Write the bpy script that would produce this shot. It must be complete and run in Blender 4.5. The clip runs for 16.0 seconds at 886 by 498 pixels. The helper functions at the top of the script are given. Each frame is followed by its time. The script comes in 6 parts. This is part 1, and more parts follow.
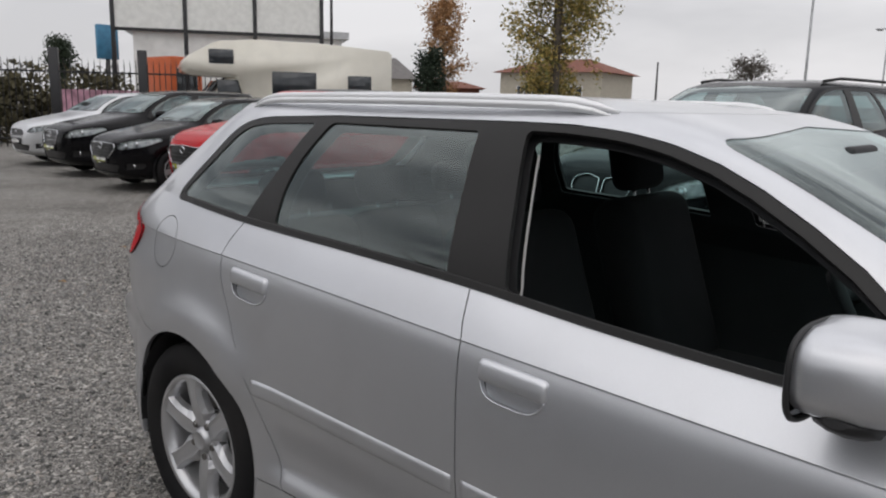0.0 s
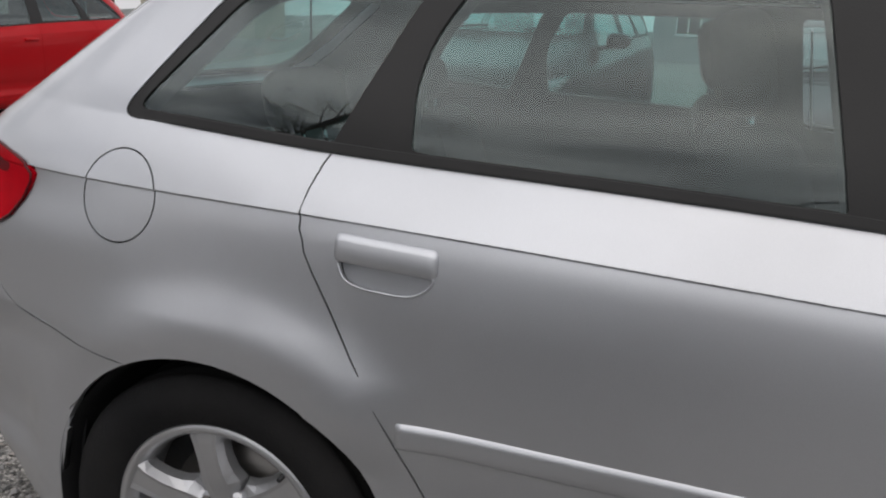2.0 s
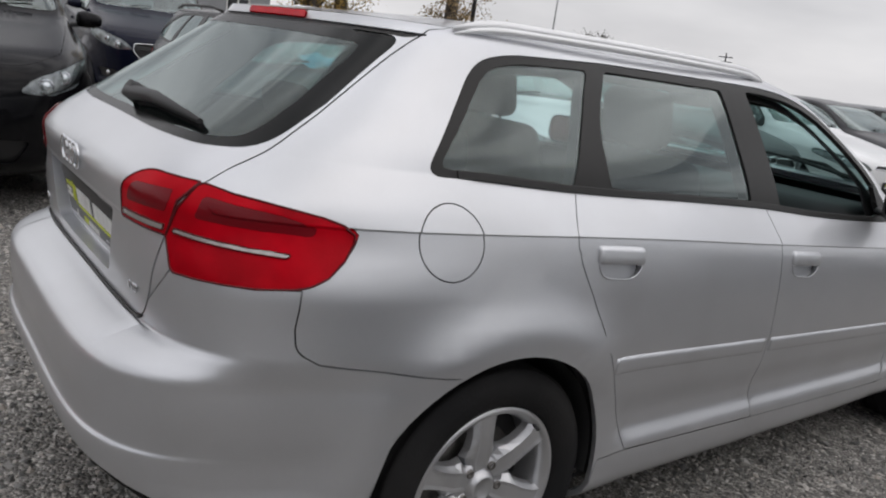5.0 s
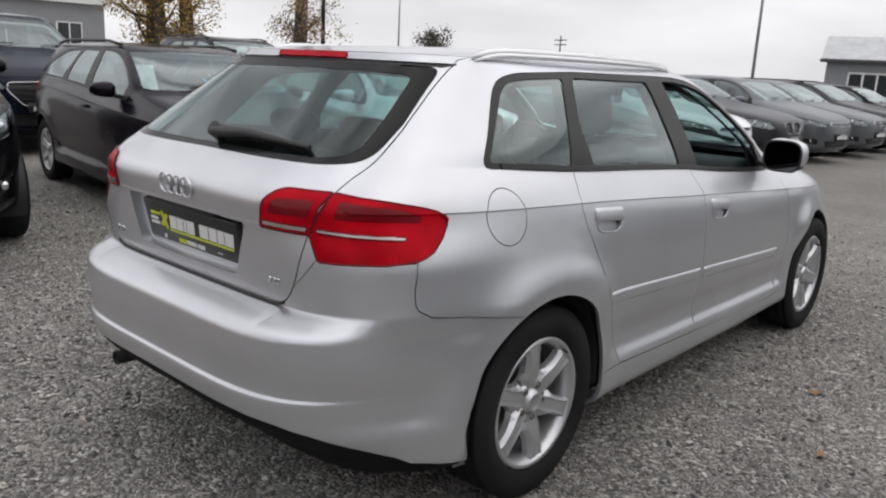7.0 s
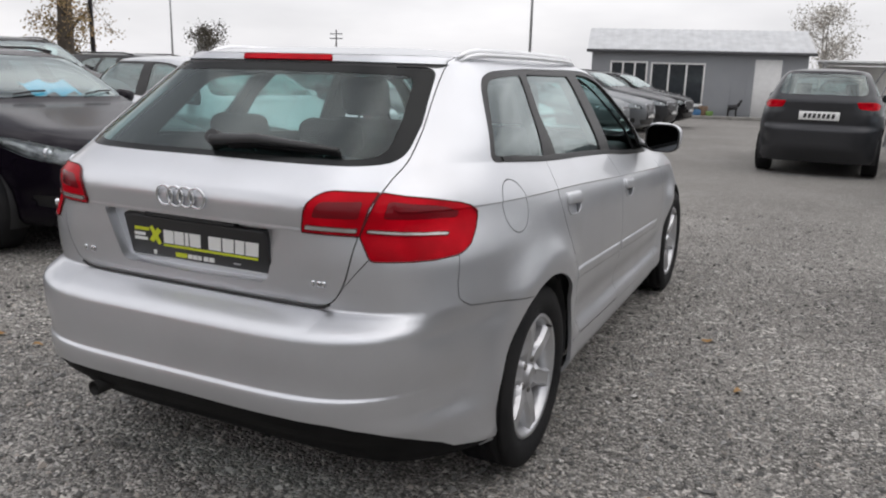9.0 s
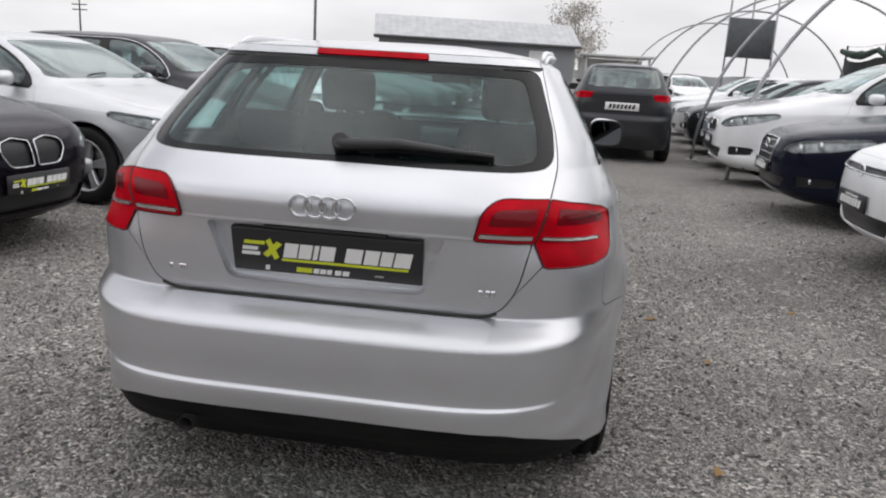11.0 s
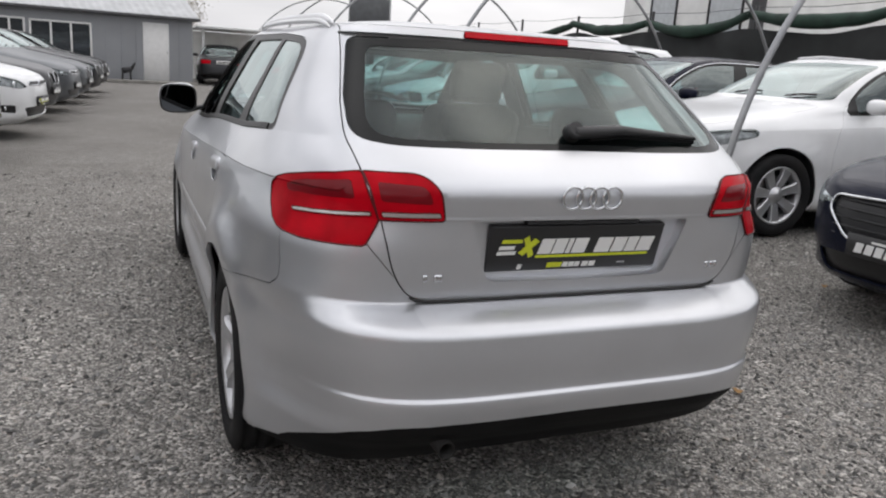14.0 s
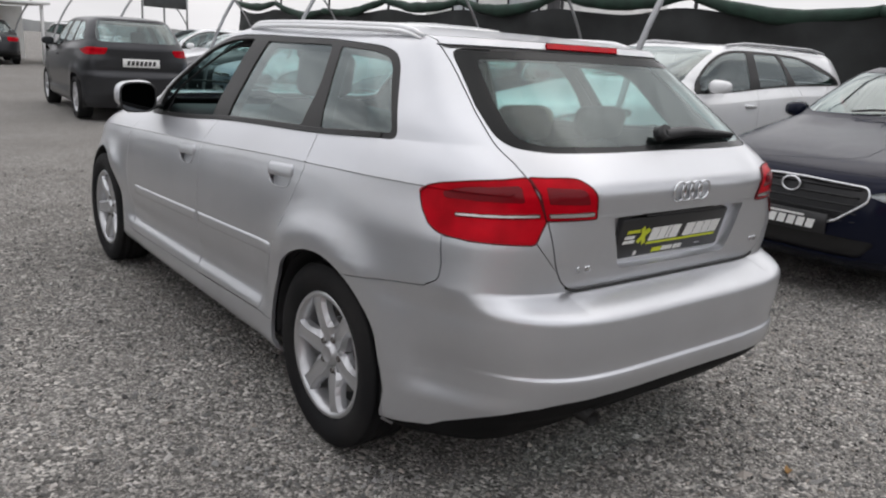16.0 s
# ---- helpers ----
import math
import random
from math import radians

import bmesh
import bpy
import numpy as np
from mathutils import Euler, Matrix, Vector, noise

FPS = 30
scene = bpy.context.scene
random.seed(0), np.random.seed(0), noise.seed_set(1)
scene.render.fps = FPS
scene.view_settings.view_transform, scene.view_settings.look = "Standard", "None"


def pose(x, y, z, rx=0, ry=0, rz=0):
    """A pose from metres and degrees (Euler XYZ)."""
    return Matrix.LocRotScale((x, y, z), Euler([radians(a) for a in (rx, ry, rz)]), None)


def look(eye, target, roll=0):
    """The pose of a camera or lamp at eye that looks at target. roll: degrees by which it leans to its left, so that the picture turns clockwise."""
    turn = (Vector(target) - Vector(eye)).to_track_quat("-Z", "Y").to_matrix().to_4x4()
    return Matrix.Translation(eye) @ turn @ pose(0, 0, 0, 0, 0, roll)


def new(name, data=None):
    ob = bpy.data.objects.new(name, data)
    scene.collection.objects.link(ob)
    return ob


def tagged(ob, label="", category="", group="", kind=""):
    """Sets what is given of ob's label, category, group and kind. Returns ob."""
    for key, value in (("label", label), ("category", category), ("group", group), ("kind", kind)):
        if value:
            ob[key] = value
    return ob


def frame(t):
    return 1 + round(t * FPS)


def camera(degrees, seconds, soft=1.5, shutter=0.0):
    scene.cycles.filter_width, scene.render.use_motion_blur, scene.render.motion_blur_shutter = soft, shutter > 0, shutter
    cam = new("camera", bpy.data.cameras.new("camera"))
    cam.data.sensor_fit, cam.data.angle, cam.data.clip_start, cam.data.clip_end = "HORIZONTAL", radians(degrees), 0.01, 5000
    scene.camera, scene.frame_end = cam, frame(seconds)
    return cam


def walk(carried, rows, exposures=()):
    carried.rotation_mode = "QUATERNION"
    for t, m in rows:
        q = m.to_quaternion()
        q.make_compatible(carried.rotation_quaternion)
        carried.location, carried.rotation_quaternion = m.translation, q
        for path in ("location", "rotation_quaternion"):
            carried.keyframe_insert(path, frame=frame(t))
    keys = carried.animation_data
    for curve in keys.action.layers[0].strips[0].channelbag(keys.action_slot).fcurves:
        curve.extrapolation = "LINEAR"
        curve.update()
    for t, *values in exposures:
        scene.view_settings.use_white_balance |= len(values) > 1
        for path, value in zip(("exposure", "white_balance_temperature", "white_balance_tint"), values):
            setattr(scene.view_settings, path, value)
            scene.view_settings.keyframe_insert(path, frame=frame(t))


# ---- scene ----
cam = camera(59.8, 16.0, soft=2.1)
PATH = [
    (0, (2.022, 2.081, 1.382), (0.548, 0.781, 1.011), 1.2),
    (0.5, (2.013, 1.703, 1.327), (0.4, 0.581, 0.953), 5.2),
    (1, (2.013, 1.418, 1.298), (0.324, 0.484, 0.776), 5.3),
    (1.5, (1.894, 1.063, 1.265), (0.158, 0.26, 0.682), 2.2),
    (2, (1.908, 0.706, 1.237), (0.053, 0.201, 0.685), 2.5),
    (2.5, (1.929, 0.387, 1.267), (0.041, 0.252, 0.621), 6.1),
    (3, (1.846, 0.034, 1.284), (-0.019, 0.25, 0.597), 4.3),
    (3.2, (1.868, -0.094, 1.277), (-0.002, 0.203, 0.631), 4.7),
    (5.3, (2.012, -1.315, 1.312), (0.611, 0.032, 0.841), 4.1),
    (5.5, (2.008, -1.401, 1.314), (0.663, 0.006, 0.854), 1.1),
    (6, (2.057, -1.646, 1.351), (0.716, -0.221, 0.935), 0.6),
    (6.5, (2.119, -1.822, 1.36), (0.799, -0.373, 0.964), 2.3),
    (7, (2.085, -1.914, 1.331), (0.793, -0.456, 0.877), 2.9),
    (7.5, (1.978, -1.957, 1.328), (0.773, -0.427, 0.872), 1.9),
    (8, (1.86, -2.11, 1.331), (0.762, -0.505, 0.863), 1.7),
    (8.5, (1.748, -2.285, 1.347), (0.772, -0.602, 0.884), 2.0),
    (9, (1.595, -2.382, 1.325), (0.757, -0.622, 0.877), 1.6),
    (9.2, (1.479, -2.405, 1.332), (0.709, -0.615, 0.881), 0.2),
    (11.3, (0.392, -2.724, 1.341), (0.203, -0.784, 0.894), 2.6),
    (11.5, (0.255, -2.751, 1.333), (0.113, -0.803, 0.901), 1.7),
    (12, (-0.03, -2.763, 1.337), (-0.003, -0.814, 0.887), 4.0),
    (12.5, (-0.297, -2.638, 1.325), (-0.067, -0.694, 0.912), 1.6),
    (13, (-0.583, -2.572, 1.31), (-0.212, -0.648, 0.913), 4.0),
    (13.5, (-0.844, -2.55, 1.317), (-0.281, -0.691, 0.842), 4.9),
    (14, (-1.101, -2.434, 1.273), (-0.356, -0.638, 0.807), 3.7),
    (14.5, (-1.32, -2.366, 1.298), (-0.426, -0.635, 0.847), 6.0),
    (15, (-1.613, -2.378, 1.337), (-0.579, -0.729, 0.877), 3.1),
    (15.5, (-1.812, -2.29, 1.317), (-0.678, -0.704, 0.875), 3.4),
    (16, (-2.026, -2.118, 1.328), (-0.821, -0.602, 0.829), 3.6),
]
walk(cam, [(t, look(eye, target, roll)) for t, eye, target, roll in PATH],
     exposures=[(0, -.03), (1.2, -.04), (2.2, .03), (3.2, .08), (5.3, -.03), (6.2, .02), (6.9, .20), (7.5, .27), (9, .32), (12.5, .31), (16, .26)])

# ---- world and light ----
world = bpy.data.worlds.new("overcast_sky")
scene.world = world
world.use_nodes = True
wn = world.node_tree
sky = wn.nodes.new("ShaderNodeTexSky")
sky.sky_type, sky.sun_disc = "NISHITA", False
sky.sun_elevation, sky.sun_rotation = radians(60), radians(63)
sky.air_density, sky.dust_density, sky.ozone_density = 1.0, 4.0, 1.0
haze = wn.nodes.new("ShaderNodeMix")
haze.data_type = "RGBA"
haze.inputs[0].default_value = 0.90
haze.inputs[7].default_value = (8.45, 8.35, 8.55, 1)      # the grey cloud layer over the whole sky
clouds = wn.nodes.new("ShaderNodeTexNoise")
clouds.inputs["Scale"].default_value, clouds.inputs["Detail"].default_value = 2.2, 5.0
stretch = wn.nodes.new("ShaderNodeMapping")
stretch.inputs["Scale"].default_value = (1.0, 1.0, 3.5)
coord = wn.nodes.new("ShaderNodeTexCoord")
ramp = wn.nodes.new("ShaderNodeValToRGB")
ramp.color_ramp.elements[0].position, ramp.color_ramp.elements[0].color = .38, (.40, .41, .43, 1)
ramp.color_ramp.elements[1].position, ramp.color_ramp.elements[1].color = .62, (1.16, 1.15, 1.14, 1)
cloudy = wn.nodes.new("ShaderNodeMix")
cloudy.data_type, cloudy.blend_type = "RGBA", "MULTIPLY"
# the layer is even towards the horizon and broken higher up
high, rise = wn.nodes.new("ShaderNodeSeparateXYZ"), wn.nodes.new("ShaderNodeMapRange")
rise.inputs[1].default_value, rise.inputs[2].default_value, rise.inputs[3].default_value, rise.inputs[4].default_value = .10, .34, .30, 1.0
wn.links.new(coord.outputs["Generated"], high.inputs[0])
wn.links.new(high.outputs["Z"], rise.inputs[0])
wn.links.new(rise.outputs[0], cloudy.inputs[0])
wn.links.new(coord.outputs["Generated"], stretch.inputs[0])
wn.links.new(stretch.outputs[0], clouds.inputs["Vector"])
wn.links.new(clouds.outputs["Fac"], ramp.inputs[0])
wn.links.new(sky.outputs[0], haze.inputs[6])
wn.links.new(haze.outputs[2], cloudy.inputs[6])
wn.links.new(ramp.outputs[0], cloudy.inputs[7])
# an overcast sky is brighter overhead than at the horizon
dome, lift = wn.nodes.new("ShaderNodeMapRange"), wn.nodes.new("ShaderNodeVectorMath")
dome.inputs[1].default_value, dome.inputs[2].default_value, dome.inputs[3].default_value, dome.inputs[4].default_value = .12, .95, 1.0, 1.65
lift.operation = "SCALE"
wn.links.new(high.outputs["Z"], dome.inputs[0])
wn.links.new(cloudy.outputs[2], lift.inputs[0])
wn.links.new(dome.outputs[0], lift.inputs["Scale"])
wn.links.new(lift.outputs[0], wn.nodes["Background"].inputs[0])
wn.nodes["Background"].inputs[1].default_value = 0.10
sun = new("sun", bpy.data.lights.new("sun", "SUN"))
sun.data.energy, sun.data.angle, sun.data.color = 0.50, radians(90), (1, .97, .93)
sun.matrix_world = look((0, 0, 24), (-12, -6, 0))


# ---- materials ----
def material(name, color, rough=.5, metal=0.0, coat=0.0, bump=0.0, bump_scale=60.0, vary=.12, vary_scale=6.0, flake=0.0, spec=.5, dirt=0.0):
    m = bpy.data.materials.new(name)
    m.use_nodes = True
    n, l = m.node_tree.nodes, m.node_tree.links
    p = n["Principled BSDF"]
    p.inputs["Roughness"].default_value, p.inputs["Metallic"].default_value = rough, metal
    p.inputs["Coat Weight"].default_value, p.inputs["Coat Roughness"].default_value = coat, .04
    p.inputs["Specular IOR Level"].default_value = spec
    co = n.new("ShaderNodeTexCoord")
    big = n.new("ShaderNodeTexNoise")
    big.inputs["Scale"].default_value, big.inputs["Detail"].default_value = vary_scale, 6.0
    l.new(co.outputs["Object"], big.inputs["Vector"])
    r = n.new("ShaderNodeMapRange")
    r.inputs[1].default_value, r.inputs[2].default_value = .3, .7
    r.inputs[3].default_value, r.inputs[4].default_value = 1 - vary, 1 + vary
    l.new(big.outputs["Fac"], r.inputs[0])
    mul = n.new("ShaderNodeMix")
    mul.data_type, mul.blend_type = "RGBA", "MULTIPLY"
    mul.inputs[0].default_value, mul.inputs[6].default_value = 1.0, (*color, 1)
    l.new(r.outputs[0], mul.inputs[7])
    last = mul.outputs[2]
    if flake:
        fine = n.new("ShaderNodeTexNoise")
        fine.inputs["Scale"].default_value, fine.inputs["Detail"].default_value = 900.0, 1.0
        l.new(co.outputs["Object"], fine.inputs["Vector"])
        fr = n.new("ShaderNodeMapRange")
        fr.inputs[3].default_value, fr.inputs[4].default_value = 1 - flake, 1 + flake
        l.new(fine.outputs["Fac"], fr.inputs[0])
        m2 = n.new("ShaderNodeMix")
        m2.data_type, m2.blend_type = "RGBA", "MULTIPLY"
        m2.inputs[0].default_value = 1.0
        l.new(last, m2.inputs[6])
        l.new(fr.outputs[0], m2.inputs[7])
        last = m2.outputs[2]
    if dirt:
        dn = n.new("ShaderNodeTexNoise")
        dn.inputs["Scale"].default_value, dn.inputs["Detail"].default_value = 3.0, 9.0
        dr = n.new("ShaderNodeMapRange")
        dr.inputs[1].default_value, dr.inputs[2].default_value, dr.inputs[4].default_value = .45, .75, dirt
        l.new(co.outputs["Object"], dn.inputs["Vector"])
        l.new(dn.outputs["Fac"], dr.inputs[0])
        m3 = n.new("ShaderNodeMix")
        m3.data_type = "RGBA"
        m3.inputs[7].default_value = (.24, .22, .19, 1)
        l.new(dr.outputs[0], m3.inputs[0])
        l.new(last, m3.inputs[6])
        last = m3.outputs[2]
        ro = n.new("ShaderNodeMapRange")
        ro.inputs[3].default_value, ro.inputs[4].default_value = rough, min(1, rough + .3)
        l.new(dr.outputs[0], ro.inputs[0])
        l.new(ro.outputs[0], p.inputs["Roughness"])
    l.new(last, p.inputs["Base Color"])
    if bump:
        bn = n.new("ShaderNodeTexNoise")
        bn.inputs["Scale"].default_value, bn.inputs["Detail"].default_value = bump_scale, 4.0
        l.new(co.outputs["Object"], bn.inputs["Vector"])
        b = n.new("ShaderNodeBump")
        b.inputs["Strength"].default_value, b.inputs["Distance"].default_value = bump, .01
        l.new(bn.outputs["Fac"], b.inputs["Height"])
        l.new(b.outputs[0], p.inputs["Normal"])
    return m


def glass_material(name, tint, rough=.0, haze=0.0, mirror=.11, rise=3.6):
    """A thin pane: what lies behind it, tinted, under a mirror image of the sky."""
    m = bpy.data.materials.new(name)
    m.use_nodes = True
    n, l = m.node_tree.nodes, m.node_tree.links
    n.remove(n["Principled BSDF"])
    clear, gloss, mix, edge, steep, fres = (n.new("ShaderNode" + k) for k in ("BsdfTransparent", "BsdfGlossy", "MixShader", "LayerWeight", "Math", "MapRange"))
    clear.inputs[0].default_value = (*tint, 1)
    gloss.inputs["Roughness"].default_value = rough
    gloss.inputs["Color"].default_value = (.84, .92, .91, 1)
    edge.inputs["Blend"].default_value = .5
    steep.operation, steep.inputs[1].default_value = "POWER", rise
    fres.inputs[3].default_value, fres.inputs[4].default_value = mirror, .95
    l.new(edge.outputs["Facing"], steep.inputs[0])
    l.new(steep.outputs[0], fres.inputs[0])
    l.new(fres.outputs[0], mix.inputs[0])
    l.new(clear.outputs[0], mix.inputs[1])
    l.new(gloss.outputs[0], mix.inputs[2])
    last = mix
    if haze:
        film, over = n.new("ShaderNodeBsdfDiffuse"), n.new("ShaderNodeMixShader")
        film.inputs[0].default_value = (.46, .54, .53, 1)
        dust, dr, co = n.new("ShaderNodeTexNoise"), n.new("ShaderNodeMapRange"), n.new("ShaderNodeTexCoord")
        dust.inputs["Scale"].default_value, dust.inputs["Detail"].default_value = 2.5, 6.0
        dr.inputs[1].default_value, dr.inputs[2].default_value, dr.inputs[4].default_value = .3, .75, haze
        l.new(co.outputs["Object"], dust.inputs["Vector"])
        l.new(dust.outputs["Fac"], dr.inputs[0])
        l.new(dr.outputs[0], over.inputs[0])
        l.new(mix.outputs[0], over.inputs[1])
        l.new(film.outputs[0], over.inputs[2])
        last = over
    l.new(last.outputs[0], n["Material Output"].inputs[0])
    return m


def paint(name, color, metal=.0, rough=.28):
    light = sum(color) > .6
    return material(name, color, rough=rough, metal=metal, coat=.7 if light else .22, spec=.5 if light else .08, vary=.03, vary_scale=2.0, flake=.08 if metal else 0, dirt=.10 if sum(color) > .6 else .01)


SILVER = paint("silver_metallic_paint", (.63, .642, .668), metal=.82, rough=.385)
TRIM = material("black_window_trim", (.022, .0215, .021), rough=.40, spec=.28, bump=.05, bump_scale=300)
RUBBER = material("tyre_rubber", (.012, .012, .013), rough=.8, spec=.2, bump=.25, bump_scale=180, dirt=.05)
MATT_BLACK = material("matt_black_plastic", (.008, .008, .0085), rough=.75, spec=.15, bump=.1, bump_scale=250, dirt=.03)
PLASTIC = material("black_plastic", (.02, .02, .021), rough=.5, bump=.08, bump_scale=250)
RAIL = material("anodised_rail", (.82, .825, .835), rough=.32, metal=.45, vary=.04)
ALLOY = material("silver_alloy", (.58, .585, .60), rough=.33, metal=.75, vary=.05, dirt=.12)
CHROME = material("chrome", (.72, .73, .75), rough=.12, metal=1.0, vary=.02)
GLASS = glass_material("tinted_window_glass", (.54, .76, .74), haze=.025, mirror=.092, rise=2.8)
REAR_GLASS = glass_material("rear_window_glass", (.50, .68, .66), haze=.012, mirror=.030, rise=3.2)
BORDER = material("black_glass_border", (.012, .013, .013), rough=.18, spec=.16, vary=.1)
DARK_GLASS = glass_material("dark_car_glass", (.42, .54, .54), haze=.02, mirror=.14)
SCREEN_GLASS = glass_material("car_windscreen_glass", (.74, .86, .85), haze=.012, mirror=.10, rise=2.6)
RED_LENS = material("red_lamp_lens", (.46, .002, .010), rough=.22, coat=.04, spec=.05, vary=.3, vary_scale=9.0, bump=.06, bump_scale=140)
DEEP_RED = material("deep_red_lamp_panel", (.17, .002, .007), rough=.2, coat=.15, spec=.2, vary=.1, bump=.08, bump_scale=200)
LENS_EDGE = material("dark_red_lens_edge", (.10, .003, .006), rough=.25, spec=.3, vary=.1)
CLEAR_LENS = material("clear_lamp_strip", (.56, .51, .50), rough=.15, metal=.6, coat=.8, bump=.25, bump_scale=110)
LAMP_GLASS = glass_material("headlamp_cover", (.90, .92, .93), mirror=.10)
LAMP_BOWL = material("headlamp_housing", (.34, .345, .35), rough=.28, metal=.8, vary=.5, vary_scale=14.0, bump=.2, bump_scale=30)
GRILLE = material("black_grille", (.012, .012, .013), rough=.35, bump=.1)
CLOTH = material("dark_seat_cloth", (.018, .018, .019), rough=.95, spec=.2, bump=.05, bump_scale=350)
CABIN = material("dark_cabin_plastic", (.028, .028, .03), rough=.75, bump=.03, bump_scale=60)
WHITE = material("white_print", (.82, .82, .80), rough=.5, vary=.04)
YELLOW = material("yellow_print", (.62, .68, .03), rough=.5, vary=.04)
PLATE_BLACK = material("black_plate", (.022, .022, .023), rough=.35, vary=.06)
PAPER = material("white_paper", (.75, .78, .78), rough=.8, vary=.08, vary_scale=20)


# ---- tools for shapes ----
def part(name, bm, mat, parent, label=""):
    me = bpy.data.meshes.new(name)
    bm.to_mesh(me)
    bm.free()
    for m in mat if isinstance(mat, (list, tuple)) else [mat]:
        me.materials.append(m)
    ob = new(name, me)
    ob.parent = parent
    return tagged(ob, label) if label else ob


def thing(name, label, category, group="", kind="", at=None):
    ob = tagged(new(name), label, category, group, kind)
    if at is not None:
        ob.matrix_world = at
    return ob


def smooth(bm, on=True):
    for f in bm.faces:
        f.smooth = on
    return bm


def block(bm, lo, hi, bevel=0.0, segments=2, turn=None):
    """A bevelled box from corner to corner, turned about its middle."""
    made = bmesh.ops.create_cube(bm, size=1)["verts"]
    lo, hi = Vector(lo), Vector(hi)
    mid, size = (lo + hi) / 2, hi - lo
    for v in made:
        v.co = Vector([v.co[i] * size[i] for i in range(3)])
    if bevel:
        edges = list({e for v in made for e in v.link_edges})
        made = bmesh.ops.bevel(bm, geom=edges, offset=bevel, segments=segments, affect="EDGES", profile=.5)["verts"]
    m = Matrix.Translation(mid) @ (turn.to_4x4() if turn else Matrix.Identity(4))
    bmesh.ops.transform(bm, matrix=m, verts=made)
    return made


def box_bm(lo, hi, bevel=0.0, segments=2, turn=None):
    bm = bmesh.new()
    block(bm, lo, hi, bevel, segments, turn)
    return smooth(bm) if bevel else bm


def tube(bm, pts, radius, sides=8, closed=False, flat=1.0):
    """A round bar along the points; radius may be one number or one per point."""
    pts = [Vector(p) for p in pts]
    rad = [float(r) for r in radius] if isinstance(radius, (list, tuple)) else [float(radius)] * len(pts)
    rings, up = [], None
    for i, p in enumerate(pts):
        a = pts[i - 1] if (i or closed) else p
        b = pts[(i + 1) % len(pts)] if (i < len(pts) - 1 or closed) else p
        d = (b - a).normalized()
        if up is None:
            up = Vector((0, 0, 1)) if abs(d.z) < .9 else Vector((1, 0, 0))
        s = d.cross(up).normalized()
        up = s.cross(d).normalized()
        rings.append([bm.verts.new(p + rad[i] * (math.cos(k) * s + flat * math.sin(k) * up)) for k in [2 * math.pi * j / sides for j in range(sides)]])
    n = len(rings)
    for i in range(n if closed else n - 1):
        a, b = rings[i], rings[(i + 1) % n]
        for j in range(sides):
            f = bm.faces.new((a[j], a[(j + 1) % sides], b[(j + 1) % sides], b[j]))
            f.smooth = True
    if not closed:
        bm.faces.new(rings[0][::-1])
        bm.faces.new(rings[-1])
    return bm


def tube_bm(pts, radius, sides=8, closed=False, flat=1.0):
    return tube(bmesh.new(), pts, radius, sides, closed, flat)


def lathe(profile, sides=48, axis="x"):
    """A body of revolution about the x axis; the profile gives (x, radius)."""
    bm = bmesh.new()
    rings = [[bm.verts.new((x, r * math.cos(a), r * math.sin(a))) for a in [2 * math.pi * k / sides for k in range(sides)]] for x, r in profile]
    for a, b in zip(rings, rings[1:]):
        for j in range(sides):
            f = bm.faces.new((a[j], a[(j + 1) % sides], b[(j + 1) % sides], b[j]))
            f.smooth = True
    return bm


def pchip(xs, ys):
    """A smooth curve through the given knots that never overshoots them."""
    xs, ys = np.array(xs, float), np.array(ys, float)
    h, d = np.diff(xs), np.diff(ys) / np.diff(xs)
    m = np.zeros(len(xs))
    m[0], m[-1] = d[0], d[-1]
    for i in range(1, len(xs) - 1):
        if d[i - 1] * d[i] > 0:
            a, b = 2 * h[i] + h[i - 1], h[i] + 2 * h[i - 1]
            m[i] = (a + b) / (a / d[i - 1] + b / d[i])

    def f(x):
        x = np.clip(np.asarray(x, float), xs[0], xs[-1])
        i = np.clip(np.searchsorted(xs, x) - 1, 0, len(xs) - 2)
        t = (x - xs[i]) / h[i]
        return ((1 + 2 * t) * (1 - t) ** 2 * ys[i] + t * (1 - t) ** 2 * h[i] * m[i]
                + t * t * (3 - 2 * t) * ys[i + 1] + t * t * (t - 1) * h[i] * m[i + 1])
    return f


